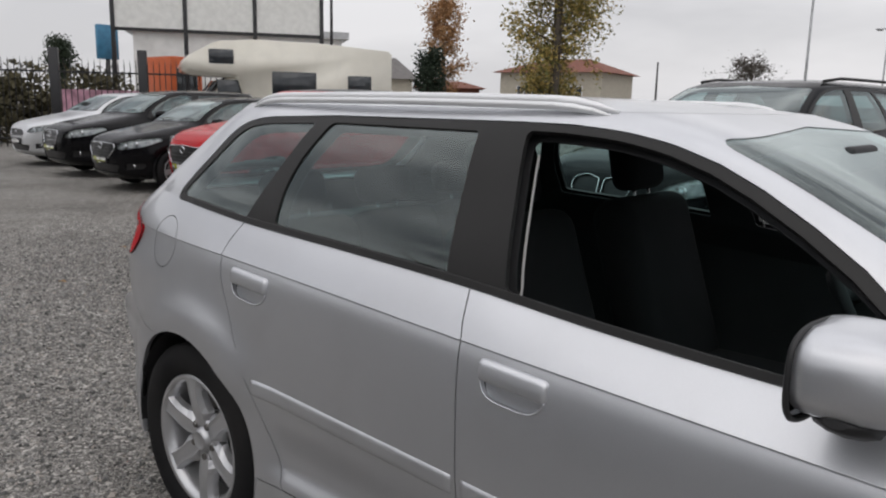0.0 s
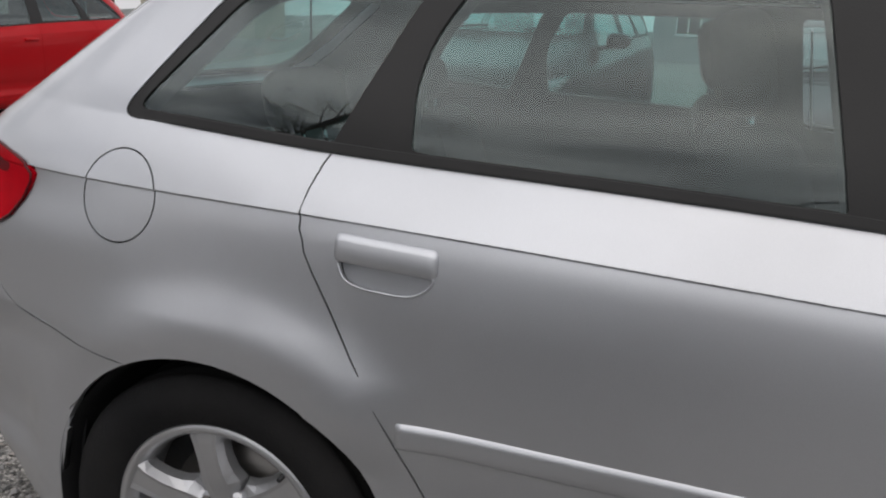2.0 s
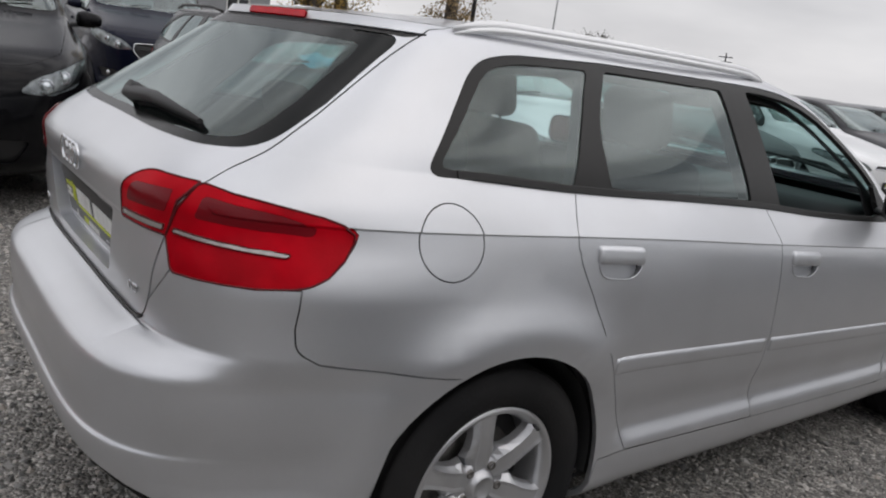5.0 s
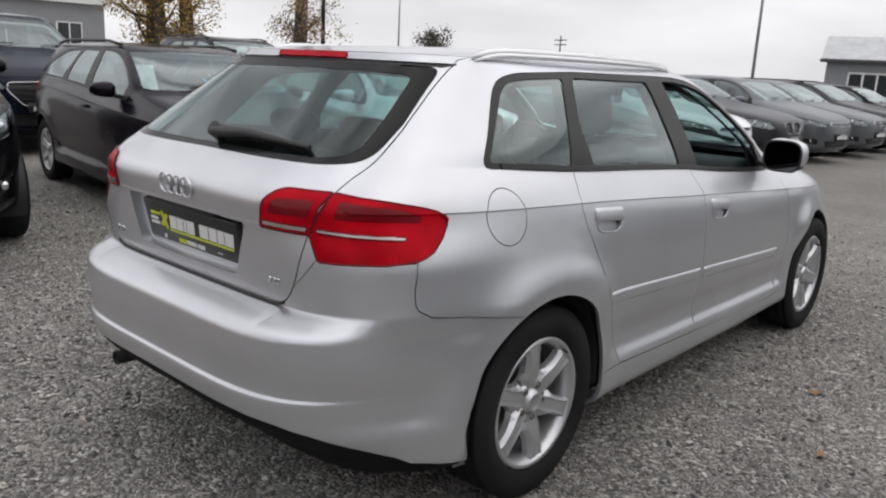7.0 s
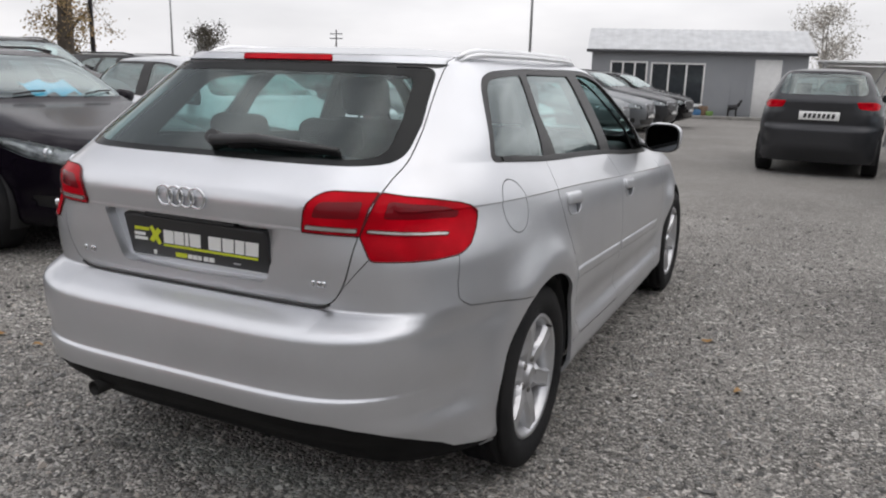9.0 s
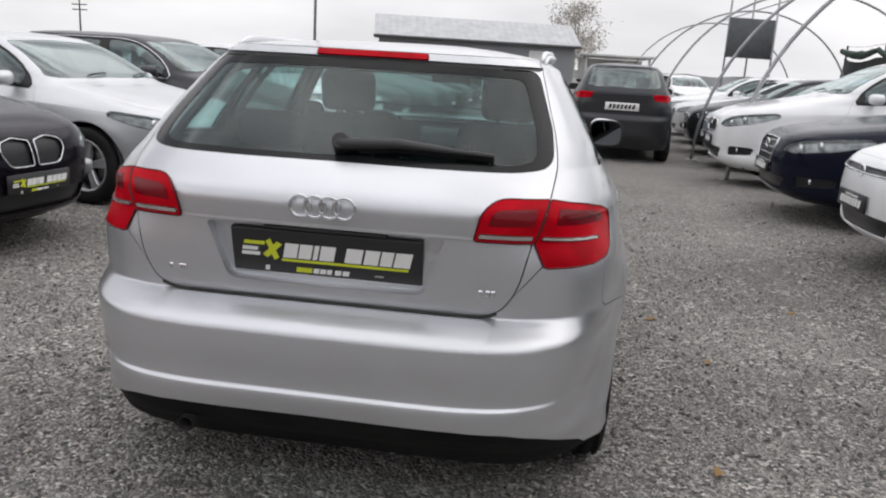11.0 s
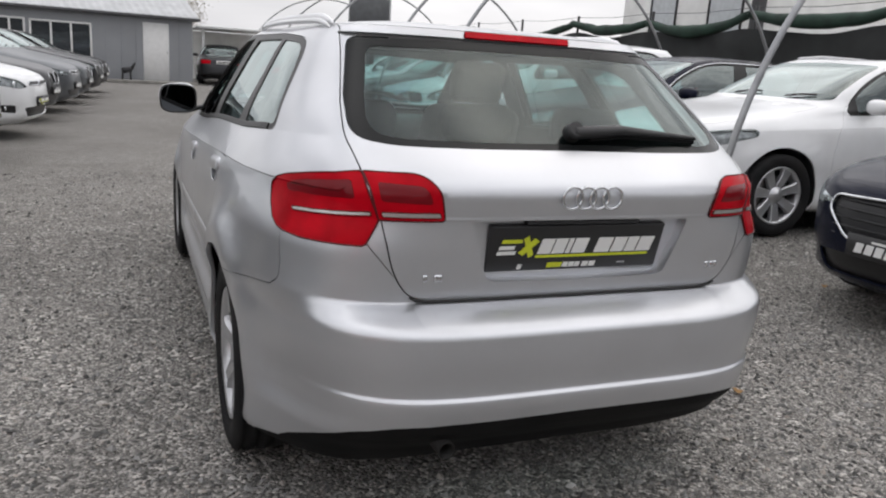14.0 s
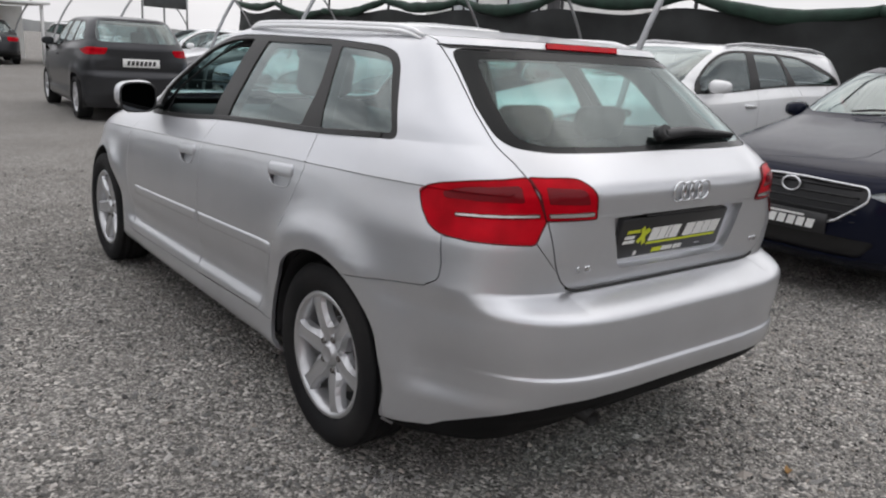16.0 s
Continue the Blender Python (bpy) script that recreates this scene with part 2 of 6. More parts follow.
# ---- car bodies: at each height a rounded outline; rear axle at y = 0, nose towards +y ----
class Shell:
    def __init__(self, low, top, rear, front, mid, pow_rear, pow_front, crease, belt, low_w, up_w, shoulder, axles, arch, arch_z, flare, groove=0.0, crown=.045):
        self.low, self.top, self.axles, self.arch, self.arch_z, self.flare = low, top, axles, arch, arch_z, flare
        self.rear, self.front, self.mid = pchip(*rear), pchip(*front), pchip(*mid)
        self.pr, self.pf = pchip(*pow_rear), pchip(*pow_front)
        self.crease, self.belt, self.low_w, self.up_w = pchip(*crease), pchip(*belt), pchip(*low_w), pchip(*up_w)
        self.shoulder, self.groove, self.crown = shoulder, groove, crown
        self.soft = None          # a calmer shell, whose normals hold along the flanks

    def width(self, z, y):
        zc, zb = self.crease(y), self.belt(y)
        lo = self.low_w(np.clip((z - self.low) / (zc - self.low), 0, 1))
        s = (z - self.low) / (zc - self.low)
        near = np.min([np.hypot(y - a, z - self.arch_z) for a in self.axles], axis=0)
        flat = self.low_w(.10) + (self.low_w(.45) - self.low_w(.10)) * (s - .10) / .35
        lo = np.where((s > .10) & (s < .45), lo + (flat - lo) * np.clip(1 - (near - self.arch - .03) / .10, 0, 1), lo)     # no sill ledge beside the wheels
        k = np.clip((z - zc) / (zb - zc), 0, 1)
        w0, w1 = self.shoulder
        mid = w0 - (w0 - w1) * (.9 * k + .1 * k * k)
        hi = self.up_w(np.clip((z - zb) / (self.top - zb), 0, 1))
        w = np.where(z < zc, lo, np.where(z < zb, mid, hi))
        for yw in self.axles:
            r = np.hypot(y - yw, z - self.arch_z)
            door = np.clip(((y - yw if yw < 1 else yw - y) / np.maximum(r, 1e-6) - .58) / .40, 0, 1)
            high = np.clip((zc - .01 - z) / .20, 0, 1)
            bulge = np.exp(-(np.maximum(r - self.arch - .035, 0) / .085) ** 2) * high * high * (3 - 2 * high)
            w = w + self.flare * bulge * (1 - .75 * door * door * (3 - 2 * door))
        if self.groove:
            d = np.maximum(zc - z, 0)
            w = w - self.groove * np.exp(-d / .02) * (1 - np.exp(-d / .0008))
        return w

    def level(self, z, front):
        y0 = self.mid(z)
        return y0, np.where(front, self.front(z) - y0, y0 - self.rear(z)), np.where(front, self.pf(z), self.pr(z))

    def point(self, phi, z):
        front = phi > 0
        y0, b, n = self.level(z, front)
        c, s = np.abs(np.cos(phi)), np.abs(np.sin(phi))
        k = (c ** n + s ** n) ** (-1 / n)
        y = y0 + np.where(front, 1, -1) * b * s * k
        return np.stack([self.width(z, y) * c * k, y, z + 0 * y], -1)

    def normal(self, phi, z, e=5e-4):
        zl, zh = np.maximum(z - e, self.low), np.minimum(z + e, self.top)
        a = self.point(np.clip(phi + e, -np.pi / 2, np.pi / 2), z) - self.point(np.clip(phi - e, -np.pi / 2, np.pi / 2), z)
        b = self.point(phi, zh) - self.point(phi, zl)
        n = np.cross(a, b)
        n[np.abs(phi) > np.pi / 2 - 1e-3, 0] = 0
        n = n / np.maximum(np.linalg.norm(n, axis=-1, keepdims=True), 1e-9)
        if self.soft:
            y = self.point(phi, z)[..., 1]
            w = np.clip((y + .76) / .22, 0, 1)
            w = (w * w * (3 - 2 * w) * (y < .6))[..., None]
            n = n * (1 - w) + self.soft.normal(phi, z) * w
            n = n / np.maximum(np.linalg.norm(n, axis=-1, keepdims=True), 1e-9)
        return n

    def side(self, y, z):
        y, z = np.asarray(y, float), np.asarray(z, float)
        y0, b, n = self.level(z, y > self.mid(z))
        v = np.clip((y - y0) / b, -.99999, .99999)
        return np.arctan2(v, (1 - np.abs(v) ** n) ** (1 / n))

    def end(self, x, z, front=False):
        x, z = np.abs(np.asarray(x, float)), np.asarray(z, float)
        y0, b, n = self.level(z, front)
        sign = 1 if front else -1
        y = y0 + sign * b
        for _ in range(8):
            u = np.clip(x / self.width(z, y), 0, .9999)
            y = y0 + sign * b * (1 - u ** n) ** (1 / n)
        return np.arctan2(sign * (1 - u ** n) ** (1 / n), u)

    def on_side(self, y, z, out=0.0):
        """The place and normal on the right flank at length y, height z."""
        p, q = np.array([float(self.side(y, z))]), np.array([float(z)])
        n = self.normal(p, q)[0]
        return Vector(self.point(p, q)[0] + out * n), Vector(n)

    def on_end(self, x, z, front=False, out=0.0):
        p, q = np.array([float(self.end(x, z, front))]), np.array([float(z)])
        n, w = self.normal(p, q)[0], self.point(p, q)[0]
        if x < 0:
            n, w = n * (-1, 1, 1), w * (-1, 1, 1)
        return Vector(w + out * n), Vector(n)


def rounded(pts, radius=.0, seg=.03, closed=True):
    """The corners (y, z[, own radius]) of a loop with rounded corners, cut into short steps."""
    out, n = [], len(pts)
    for i, p in enumerate(pts):
        a, c, b = np.array(pts[i - 1][:2]), np.array(p[:2]), np.array(pts[(i + 1) % n][:2])
        r = p[2] if len(p) > 2 else radius
        if r and (closed or 0 < i < n - 1):
            la, lb = np.linalg.norm(a - c), np.linalg.norm(b - c)
            p0, p1 = c + (a - c) * min(r / la, .49), c + (b - c) * min(r / lb, .49)
            out += [(1 - t) ** 2 * p0 + 2 * t * (1 - t) * c + t * t * p1 for t in (0, .2, .4, .6, .8, 1)]
        else:
            out.append(c)
    full = []
    for i, p in enumerate(out if closed else out[:-1]):
        q = out[(i + 1) % len(out)]
        k = max(1, int(np.linalg.norm(q - p) / seg))
        full += [p + (q - p) * j / k for j in range(k)]
    return np.array(full if closed else full + [out[-1]])


def circle(y, z, r, n=64):
    a = np.linspace(0, 2 * np.pi, n, endpoint=False)
    return np.stack([y + r * np.cos(a), z + r * np.sin(a)], 1)


STRETCH = 1.5


def to_plane(shell, kind, loop):
    loop = np.array(loop, float)
    z = np.clip(loop[:, 1], shell.low, shell.top)
    phi = shell.side(loop[:, 0], z) if kind == "side" else shell.end(loop[:, 0], z, kind == "front")
    return np.stack([phi * STRETCH, z], 1)


def inside(points, loop):
    x, y = points.T
    a, b = loop, np.roll(loop, -1, 0)
    hit = np.zeros(len(points), bool)
    for (x0, y0), (x1, y1) in zip(a, b):
        if y0 != y1:
            hit ^= ((y0 > y) != (y1 > y)) & (x < (x1 - x0) * (y - y0) / (y1 - y0) + x0)
    return hit


def cut(shell, regions, lines=(), step=.05, rows=()):
    """Cuts the right half of the shell along the loops. Gives the plane's points, the triangles and for each the number of the first region that holds it (-1: the rest)."""
    from mathutils.geometry import delaunay_2d_cdt
    half = np.pi / 2 * STRETCH
    pts, edges = [], []

    def add(loop, closed):
        k, m = len(pts), len(loop)
        pts.extend(map(tuple, loop))
        edges.extend((k + i, k + (i + 1) % m) for i in range(m if closed else m - 1))

    us = np.linspace(-half, half, int(2 * half / step) + 1)
    zs = np.unique(np.r_[np.linspace(shell.low, shell.top, int((shell.top - shell.low) / step) + 1), np.array(rows)] if len(rows) else np.linspace(shell.low, shell.top, int((shell.top - shell.low) / step) + 1))
    pts.extend((u, z) for u in us for z in zs)
    for loop in regions:
        add(loop, True)
    for loop in lines:
        add(loop, False)
    v, _, f, *_ = delaunay_2d_cdt([Vector((float(a), float(b))) for a, b in pts], edges, [], 0, 1e-5)
    v, f = np.array([(p.x, p.y) for p in v]), np.array([t for t in f if len(t) == 3])
    mid = v[f].mean(1)
    which = np.full(len(f), -1)
    for i in range(len(regions) - 1, -1, -1):
        which[inside(mid, regions[i])] = i
    return v, f, which


def panel(name, shell, v, f, mats, parent, sides=(1, -1), join=True, out=0.0, gap=.0016, flange=.014, label="", seam=True):
    """A piece of the shell with narrow joints round it, on the right (1) and left (-1)."""
    if not len(f):
        return []
    ids, f = np.unique(f, return_inverse=True)
    f = f.reshape(-1, 3)
    phi, z = v[ids, 0] / STRETCH, v[ids, 1]
    p, n = shell.point(phi, z), shell.normal(phi, z)
    flip = np.einsum("ij,ij->i", np.cross(p[f[:, 1]] - p[f[:, 0]], p[f[:, 2]] - p[f[:, 0]]), n[f].mean(1)) < 0
    f[flip] = f[flip][:, ::-1]
    p = p + (out(p)[:, None] if callable(out) else out) * n
    e = np.concatenate([f[:, [0, 1]], f[:, [1, 2]], f[:, [2, 0]]])
    key = np.sort(e, 1)
    _, first, count = np.unique(key[:, 0] * len(ids) + key[:, 1], return_index=True, return_counts=True)
    rim = e[first[count == 1]]
    middle = np.abs(phi) > np.pi / 2 - 1e-3
    rim = rim[~(middle[rim[:, 0]] & middle[rim[:, 1]])]
    if seam:
        push = np.zeros_like(p)
        d = np.cross(n[rim].mean(1), p[rim[:, 1]] - p[rim[:, 0]])
        d /= np.maximum(np.linalg.norm(d, axis=1, keepdims=True), 1e-9)
        np.add.at(push, rim[:, 0], d)
        np.add.at(push, rim[:, 1], d)
        size = np.linalg.norm(push, axis=1, keepdims=True)
        push = np.where(size > 1e-6, push / np.maximum(size, 1e-6), 0)
        push[middle, 0] = 0
        p = p + gap * push
    made, k = [], len(p)
    low = {a: k + i for i, a in enumerate(np.unique(rim))}
    pts = np.concatenate([p, p[list(low)] - flange * n[list(low)]]) if low else p
    quads = [(b, a, low[a], low[b]) for a, b in rim]
    norm = np.concatenate([n, n[list(low)]]) if low else n
    groups = [sides] if join else [(s,) for s in sides]
    for group in groups:
        vv, ff, nn = [], [], []
        for s in group:
            m, base = np.array([s, 1, 1]), sum(len(q) for q in vv)
            vv.append(pts * m)
            for face in [tuple(t) for t in f] + quads:
                face = tuple(int(i) + base for i in (face if s > 0 else face[::-1]))
                ff.append(face)
            nn.append(norm * m)
        vv, nn = np.concatenate(vv), np.concatenate(nn)
        me = bpy.data.meshes.new(name)
        me.from_pydata(vv.tolist(), [], ff)
        me.polygons.foreach_set("use_smooth", [True] * len(ff))
        loops = []
        for face in ff:
            if len(face) == 3:
                loops += [nn[i].tolist() for i in face]
            else:
                q = np.cross(vv[face[1]] - vv[face[0]], vv[face[2]] - vv[face[0]])
                q = q / max(np.linalg.norm(q), 1e-9)
                loops += [q.tolist()] * 4
        me.normals_split_custom_set(loops)
        for m in mats if isinstance(mats, (list, tuple)) else [mats]:
            me.materials.append(m)
        ob = new(name, me)
        ob.parent = parent
        made.append(tagged(ob, label) if label else ob)
    return made


def roof_cap(name, shell, mat, parent, rings=14, sides=96):
    """The top of the body, crowned over its highest outline."""
    phi = np.linspace(-np.pi / 2, np.pi / 2, sides // 2 + 1)
    right = shell.point(phi, np.full(len(phi), shell.top))
    outline = np.concatenate([right, (right * (-1, 1, 1))[-2:0:-1]])
    cy = (outline[:, 1].max() + outline[:, 1].min()) / 2
    bm = bmesh.new()
    rows = []
    for k in np.linspace(1, 0, rings):
        if k > 0:
            rows.append([bm.verts.new((x * k, cy + (y - cy) * k, shell.top + shell.crown * (1 - k ** 2.4))) for x, y, _ in outline])
        else:
            rows.append([bm.verts.new((0, cy, shell.top + shell.crown))])
    m = len(outline)
    for a, b in zip(rows, rows[1:]):
        for j in range(m):
            if len(b) > 1:
                bm.faces.new((a[j], a[(j + 1) % m], b[(j + 1) % m], b[j]))
            else:
                bm.faces.new((a[j], a[(j + 1) % m], b[0]))
    bmesh.ops.recalc_face_normals(bm, faces=bm.faces)
    return part(name, smooth(bm), mat, parent)


def wheel(parent, x, y, radius, rim, width, spokes, side, turn=0.0, fine=True, mat=None):
    """A tyre with tread grooves on a spoked alloy rim; side 1 looks to the right."""
    hub = new("wheel")
    hub.parent = parent
    hub.matrix_basis = pose(x, y, radius) @ (Matrix.Identity(4) if side > 0 else pose(0, 0, 0, 0, 0, 180)) @ pose(0, 0, 0, turn)
    w = width / 2
    prof = [(w * .78, rim), (w * .93, rim + .012), (w, rim + .045), (w * 1.0, rim + .06), (w * .97, radius - .030), (w * .86, radius - .008)]
    if fine:
        for g in (.66, .22, -.22, -.66):
            prof += [(w * (g + .10), radius - .001), (w * (g + .07), radius - .009), (w * (g - .07), radius - .009), (w * (g - .10), radius - .001)]
    prof += [(-w * .86, radius - .008), (-w * .97, radius - .03), (-w, rim + .05), (-w * .78, rim)]
    part("tyre", lathe(prof, 72 if fine else 36), RUBBER, hub)
    mat = mat or ALLOY
    barrel = lathe([(w * .80, rim + .004), (w * .88, rim - .002), (w * .84, rim - .013), (w * .55, rim - .026), (-w * .7, rim - .02)], 72 if fine else 36)
    part("rim", barrel, mat, hub)
    face = w * .74
    # stations along a spoke: radius, half width at the back, at the shoulder and of the flat face, height of the face
    if fine:
        runs = ((.20, .115, .110, .085, -.012), (.33, .188, .176, .110, -.008), (.42, .238, .205, .118, -.003), (.52, .178, .160, .108, .001), (.66, .150, .138, .100, .005), (.82, .152, .142, .108, .007), (.92, .190, .178, .130, .006), (.985, .330, .300, .190, .004))
    else:
        runs = ((.14, .09, .088, .070, -.016), (.30, .145, .140, .115, -.014), (.46, .155, .150, .125, -.006), (.72, .175, .170, .140, .003), (.975, .235, .228, .188, .006))
    for k in range(spokes):
        bm, rows = bmesh.new(), []
        for r, back, shoulder, flat, up in runs:
            q, drop = rim * r, (.016 if fine else .007)
            top = face + up
            rows.append([bm.verts.new(c) for c in ((top - .036, -back * rim, q), (top - drop, -shoulder * rim, q), (top, -flat * rim, q), (top - .003, -flat * rim * .62, q), (top - .003, flat * rim * .62, q), (top, flat * rim, q), (top - drop, shoulder * rim, q), (top - .036, back * rim, q))])
        for a, b in zip(rows, rows[1:]):
            for j in range(7):
                bm.faces.new((a[j], a[j + 1], b[j + 1], b[j]))
            bm.faces.new((a[7], a[0], b[0], b[7]))
        bmesh.ops.recalc_face_normals(bm, faces=bm.faces)
        bmesh.ops.rotate(bm, cent=(0, 0, 0), matrix=Matrix.Rotation(2 * math.pi * k / spokes, 3, "X"), verts=bm.verts)
        part("spoke", bm, mat, hub)
    if fine:
        part("hub_cap", lathe([(face - .03, rim * .34), (face - .014, rim * .33), (face - .017, rim * .20), (face - .004, rim * .165), (face + .002, rim * .145), (face + .003, rim * .125), (face, rim * .115), (face + .001, .0)], 40), mat, hub)
    else:
        part("hub_cap", lathe([(face - .03, rim * .30), (face - .008, rim * .27), (face - .004, rim * .17), (face + .004, rim * .155), (face + .007, .0)], 32), mat, hub)
    if fine:
        for k in range(5):
            a = 2 * math.pi * (k + .5) / 5 + .3
            part("wheel_bolt", lathe([(face - .03, .012), (face - .008, .011), (face - .006, .008), (face - .012, .006), (face - .012, .0)], 10), material_disc, hub).matrix_basis = pose(0, rim * .262 * math.cos(a), rim * .262 * math.sin(a))
        part("valve", tube_bm([(w * .55, rim * .74, rim * .60), (w * .95, rim * .70, rim * .57)], .005, 6), PLASTIC, hub)
    part("brake_disc", lathe([(w * .05, rim * .30), (w * .1, rim * .66), (-.0, rim * .66)], 36), material_disc, hub)
    part("wheel_back", lathe([(-w * .15, rim - .02), (-w * .15, 0)], 36), PLASTIC, hub)
    return hub


material_disc = material("brake_steel", (.20, .19, .18), rough=.45, metal=.8, vary=.2)


# ---- the silver hatchback ----
HERO = [
    ([.19, .24, .29, .325, .36, .41, .456, .464, .478, .492, .57, .623, .635, .646, .657, .668, .678, .686, .72, .80, .900, .908, .97, 1.02, 1.07, 1.30, 1.335, 1.345, 1.372],
     [-.60, -.672, -.728, -.776, -.812, -.838, -.847, -.846, -.836, -.8355, -.842, -.841, -.837, -.826, -.805, -.776, -.748, -.722, -.730, -.740, -.748, -.750, -.760, -.722, -.655, -.335, -.285, -.268, -.258]),
    ([.19, .26, .36, .50, .64, .74, .82, .90, .96, 1.0, 1.06, 1.20, 1.31, 1.345, 1.372], [3.20, 3.36, 3.41, 3.42, 3.40, 3.32, 3.12, 2.74, 2.43, 2.22, 2.10, 1.82, 1.58, 1.48, 1.38]),
    ([.19, .90, 1.05, 1.372], [1.25, 1.25, 1.0, .55]),
    ([.19, .36, .62, .70, .80, .95, 1.05, 1.372], [7.0, 5.2, 5.3, 6.0, 6.0, 5.0, 5.0, 5.6]),
    ([.19, .70, .95, 1.02, 1.10, 1.372], [3.6, 4.2, 6.0, 6.5, 8.0, 9.0]),
    ([-.8, -.4, .168, 1.078, 2.6, 3.4], [.966, .958, .942, .892, .806, .745]),
    ([-.8, -.196, .205, .75, 1.05, 1.35, 1.65, 2.0, 3.4], [1.09, 1.063, 1.034, 1.008, .990, .963, .944, .930, .895]),
    ([0, .05, .10, .16, .205, .285, .32, .45, .60, .80, .94, 1.0], [.775, .826, .842, .845, .843, .820, .819, .838, .847, .842, .832, .8245]),
    ([0, .12, .5, .85, .95, 1.0], [.757, .742, .672, .596, .565, .53]),
]
hero = Shell(.19, 1.372, *HERO, (.8235, .757), (0.0, 2.578), .348, .33, .032, groove=.005, crown=.042)
CALM = ([.19, .29, .36, .456, .57, .65, .72, .80, .90, .97, 1.02, 1.07, 1.30, 1.372], [-.60, -.728, -.812, -.842, -.838, -.80, -.765, -.752, -.754, -.760, -.722, -.655, -.335, -.258])
hero.soft = Shell(.19, 1.372, CALM, *HERO[1:], (.8235, .757), (0.0, 2.578), .348, .33, .032, groove=.005, crown=.042)

hatchback = thing("hatchback_car", "silver metallic five-door hatchback with roof rails and lowered front windows", "car")


def belt(y0, y1, dz, n=12):
    ys = np.linspace(y0, y1, n)
    return [(float(y), float(hero.belt(y)) + dz) for y in ys]


# outlines on the flank (length, height) and on the rear and front (across, height)
window_band = [(-.232, 1.062, .045)] + belt(-.10, 1.93, .001) + [(1.955, .968, .01), (1.88, 1.058), (1.79, 1.130), (1.70, 1.186), (1.60, 1.240), (1.51, 1.280), (1.41, 1.312, .03), (1.30, 1.333, .05), (1.17, 1.343), (1.03, 1.345), (.40, 1.343), (.06, 1.330, .07), (-.048, 1.302, .06)]
quarter_glass = [(-.196, 1.078, .03)] + belt(-.08, .13, .018, 5) + [(.196, 1.049, .01), (.300, 1.275), (.330, 1.322, .02), (.08, 1.313, .06), (-.015, 1.292, .05)]
rear_glass_side = [(.330, 1.048, .01)] + belt(.36, .95, .018, 8) + [(.972, 1.012, .008), (.925, 1.322, .012), (.395, 1.325, .02), (.318, 1.19, .10)]
front_opening = [(1.135, 1.003, .006)] + belt(1.15, 1.80, .014, 8) + [(1.85, .962, .01), (1.845, 1.060), (1.775, 1.116), (1.685, 1.172), (1.585, 1.226), (1.50, 1.264), (1.40, 1.296, .03), (1.29, 1.317, .05), (1.16, 1.326), (1.060, 1.328, .02)]
door_rear_line = [(.207, 1.045), (.189, 1.018), (.175, .98), (.168, .946), (.170, .918), (.181, .884), (.199, .850), (.226, .805), (.303, .668), (.385, .52), (.455, .385), (.47, .335, .02)]
rear_door = door_rear_line + [(1.10, .318, .01), (1.092, .60), (1.085, .75), (1.077, .887), (1.046, .99), (1.03, 1.05)]
front_door = [(1.03, 1.05), (1.046, .99), (1.077, .887), (1.085, .75), (1.092, .60), (1.10, .318, .01), (2.02, .300, .04), (2.10, .42, .06), (2.12, .62), (2.08, .80), (2.02, .88), (1.99, .955), (1.95, 1.0)]
fuel_flap = circle(-.188, .932, .079, 48)
outer_lamp = [(.586, 1.010, .008), (.682, .991), (.729, .974), (.747, .961, .008), (.7535, .945), (.7555, .93), (.7595, .895), (.7615, .862), (.755, .840, .012), (.715, .834), (.585, .836, .012), (.553, .900, .004), (.575, .96)]
inner_lamp = [(.583, 1.010, .004), (.553, .900, .004), (.398, .903, .010), (.413, .975, .02), (.452, 1.012, .035)]
outer_strip = [(.722, .901, .003), (.722, .893, .003), (.569, .910, .003), (.571, .919, .003)]
outer_band = [(.612, .988, .006), (.70, .972, .01), (.728, .955, .008), (.728, .938, .006), (.605, .948, .006)]
inner_band = [(.448, .984, .02), (.556, .988, .006), (.548, .948, .006), (.432, .946, .008)]
inner_strip = [(.545, .909, .003), (.409, .912, .003), (.413, .924, .003), (.548, .921, .003)]
rear_clear = [(0, 1.086), (.25, 1.085), (.485, 1.087, .05), (.545, 1.102, .04), (.527, 1.18), (.478, 1.312, .03), (.25, 1.317), (0, 1.318)]
rear_glass = [(0, 1.071), (.25, 1.070), (.50, 1.071, .04), (.590, 1.083, .045), (.572, 1.18), (.515, 1.335, .03), (.25, 1.340), (0, 1.341)]
brake_light = [(0, 1.350), (.176, 1.350, .004), (.176, 1.368, .004), (0, 1.369)]
spoiler_strip = [(0, 1.341), (.515, 1.336, .006), (.53, 1.347, .006), (0, 1.3495)]
recess = [(0, .902), (.325, .899, .012), (.268, .743, .025), (0, .738)]
hatch = [(0, .6905), (.40, .6905), (.475, .703, .05), (.520, .770, .05), (.548, .895), (.560, .93), (.586, 1.010), (.592, 1.045), (.600, 1.088, .05), (.585, 1.16), (.525, 1.345, .02), (.51, 1.372), (0, 1.372)]
rear_bumper = [(-.150, .645), (-.324, .669), (-.46, .684), (-.508, .712, .02), (-.514, .76), (-.505, .836), (-.56, .836)]
valance = [(0, .405), (.38, .402), (.52, .394, .03), (.62, .366, .03), (.68, .328), (.73, .285), (.755, .255), (.757, .19), (0, .19)]
under_corner = [(-.33, .19), (-.33, .240), (-.42, .250), (-.50, .262), (-.55, .275), (-.58, .19)]


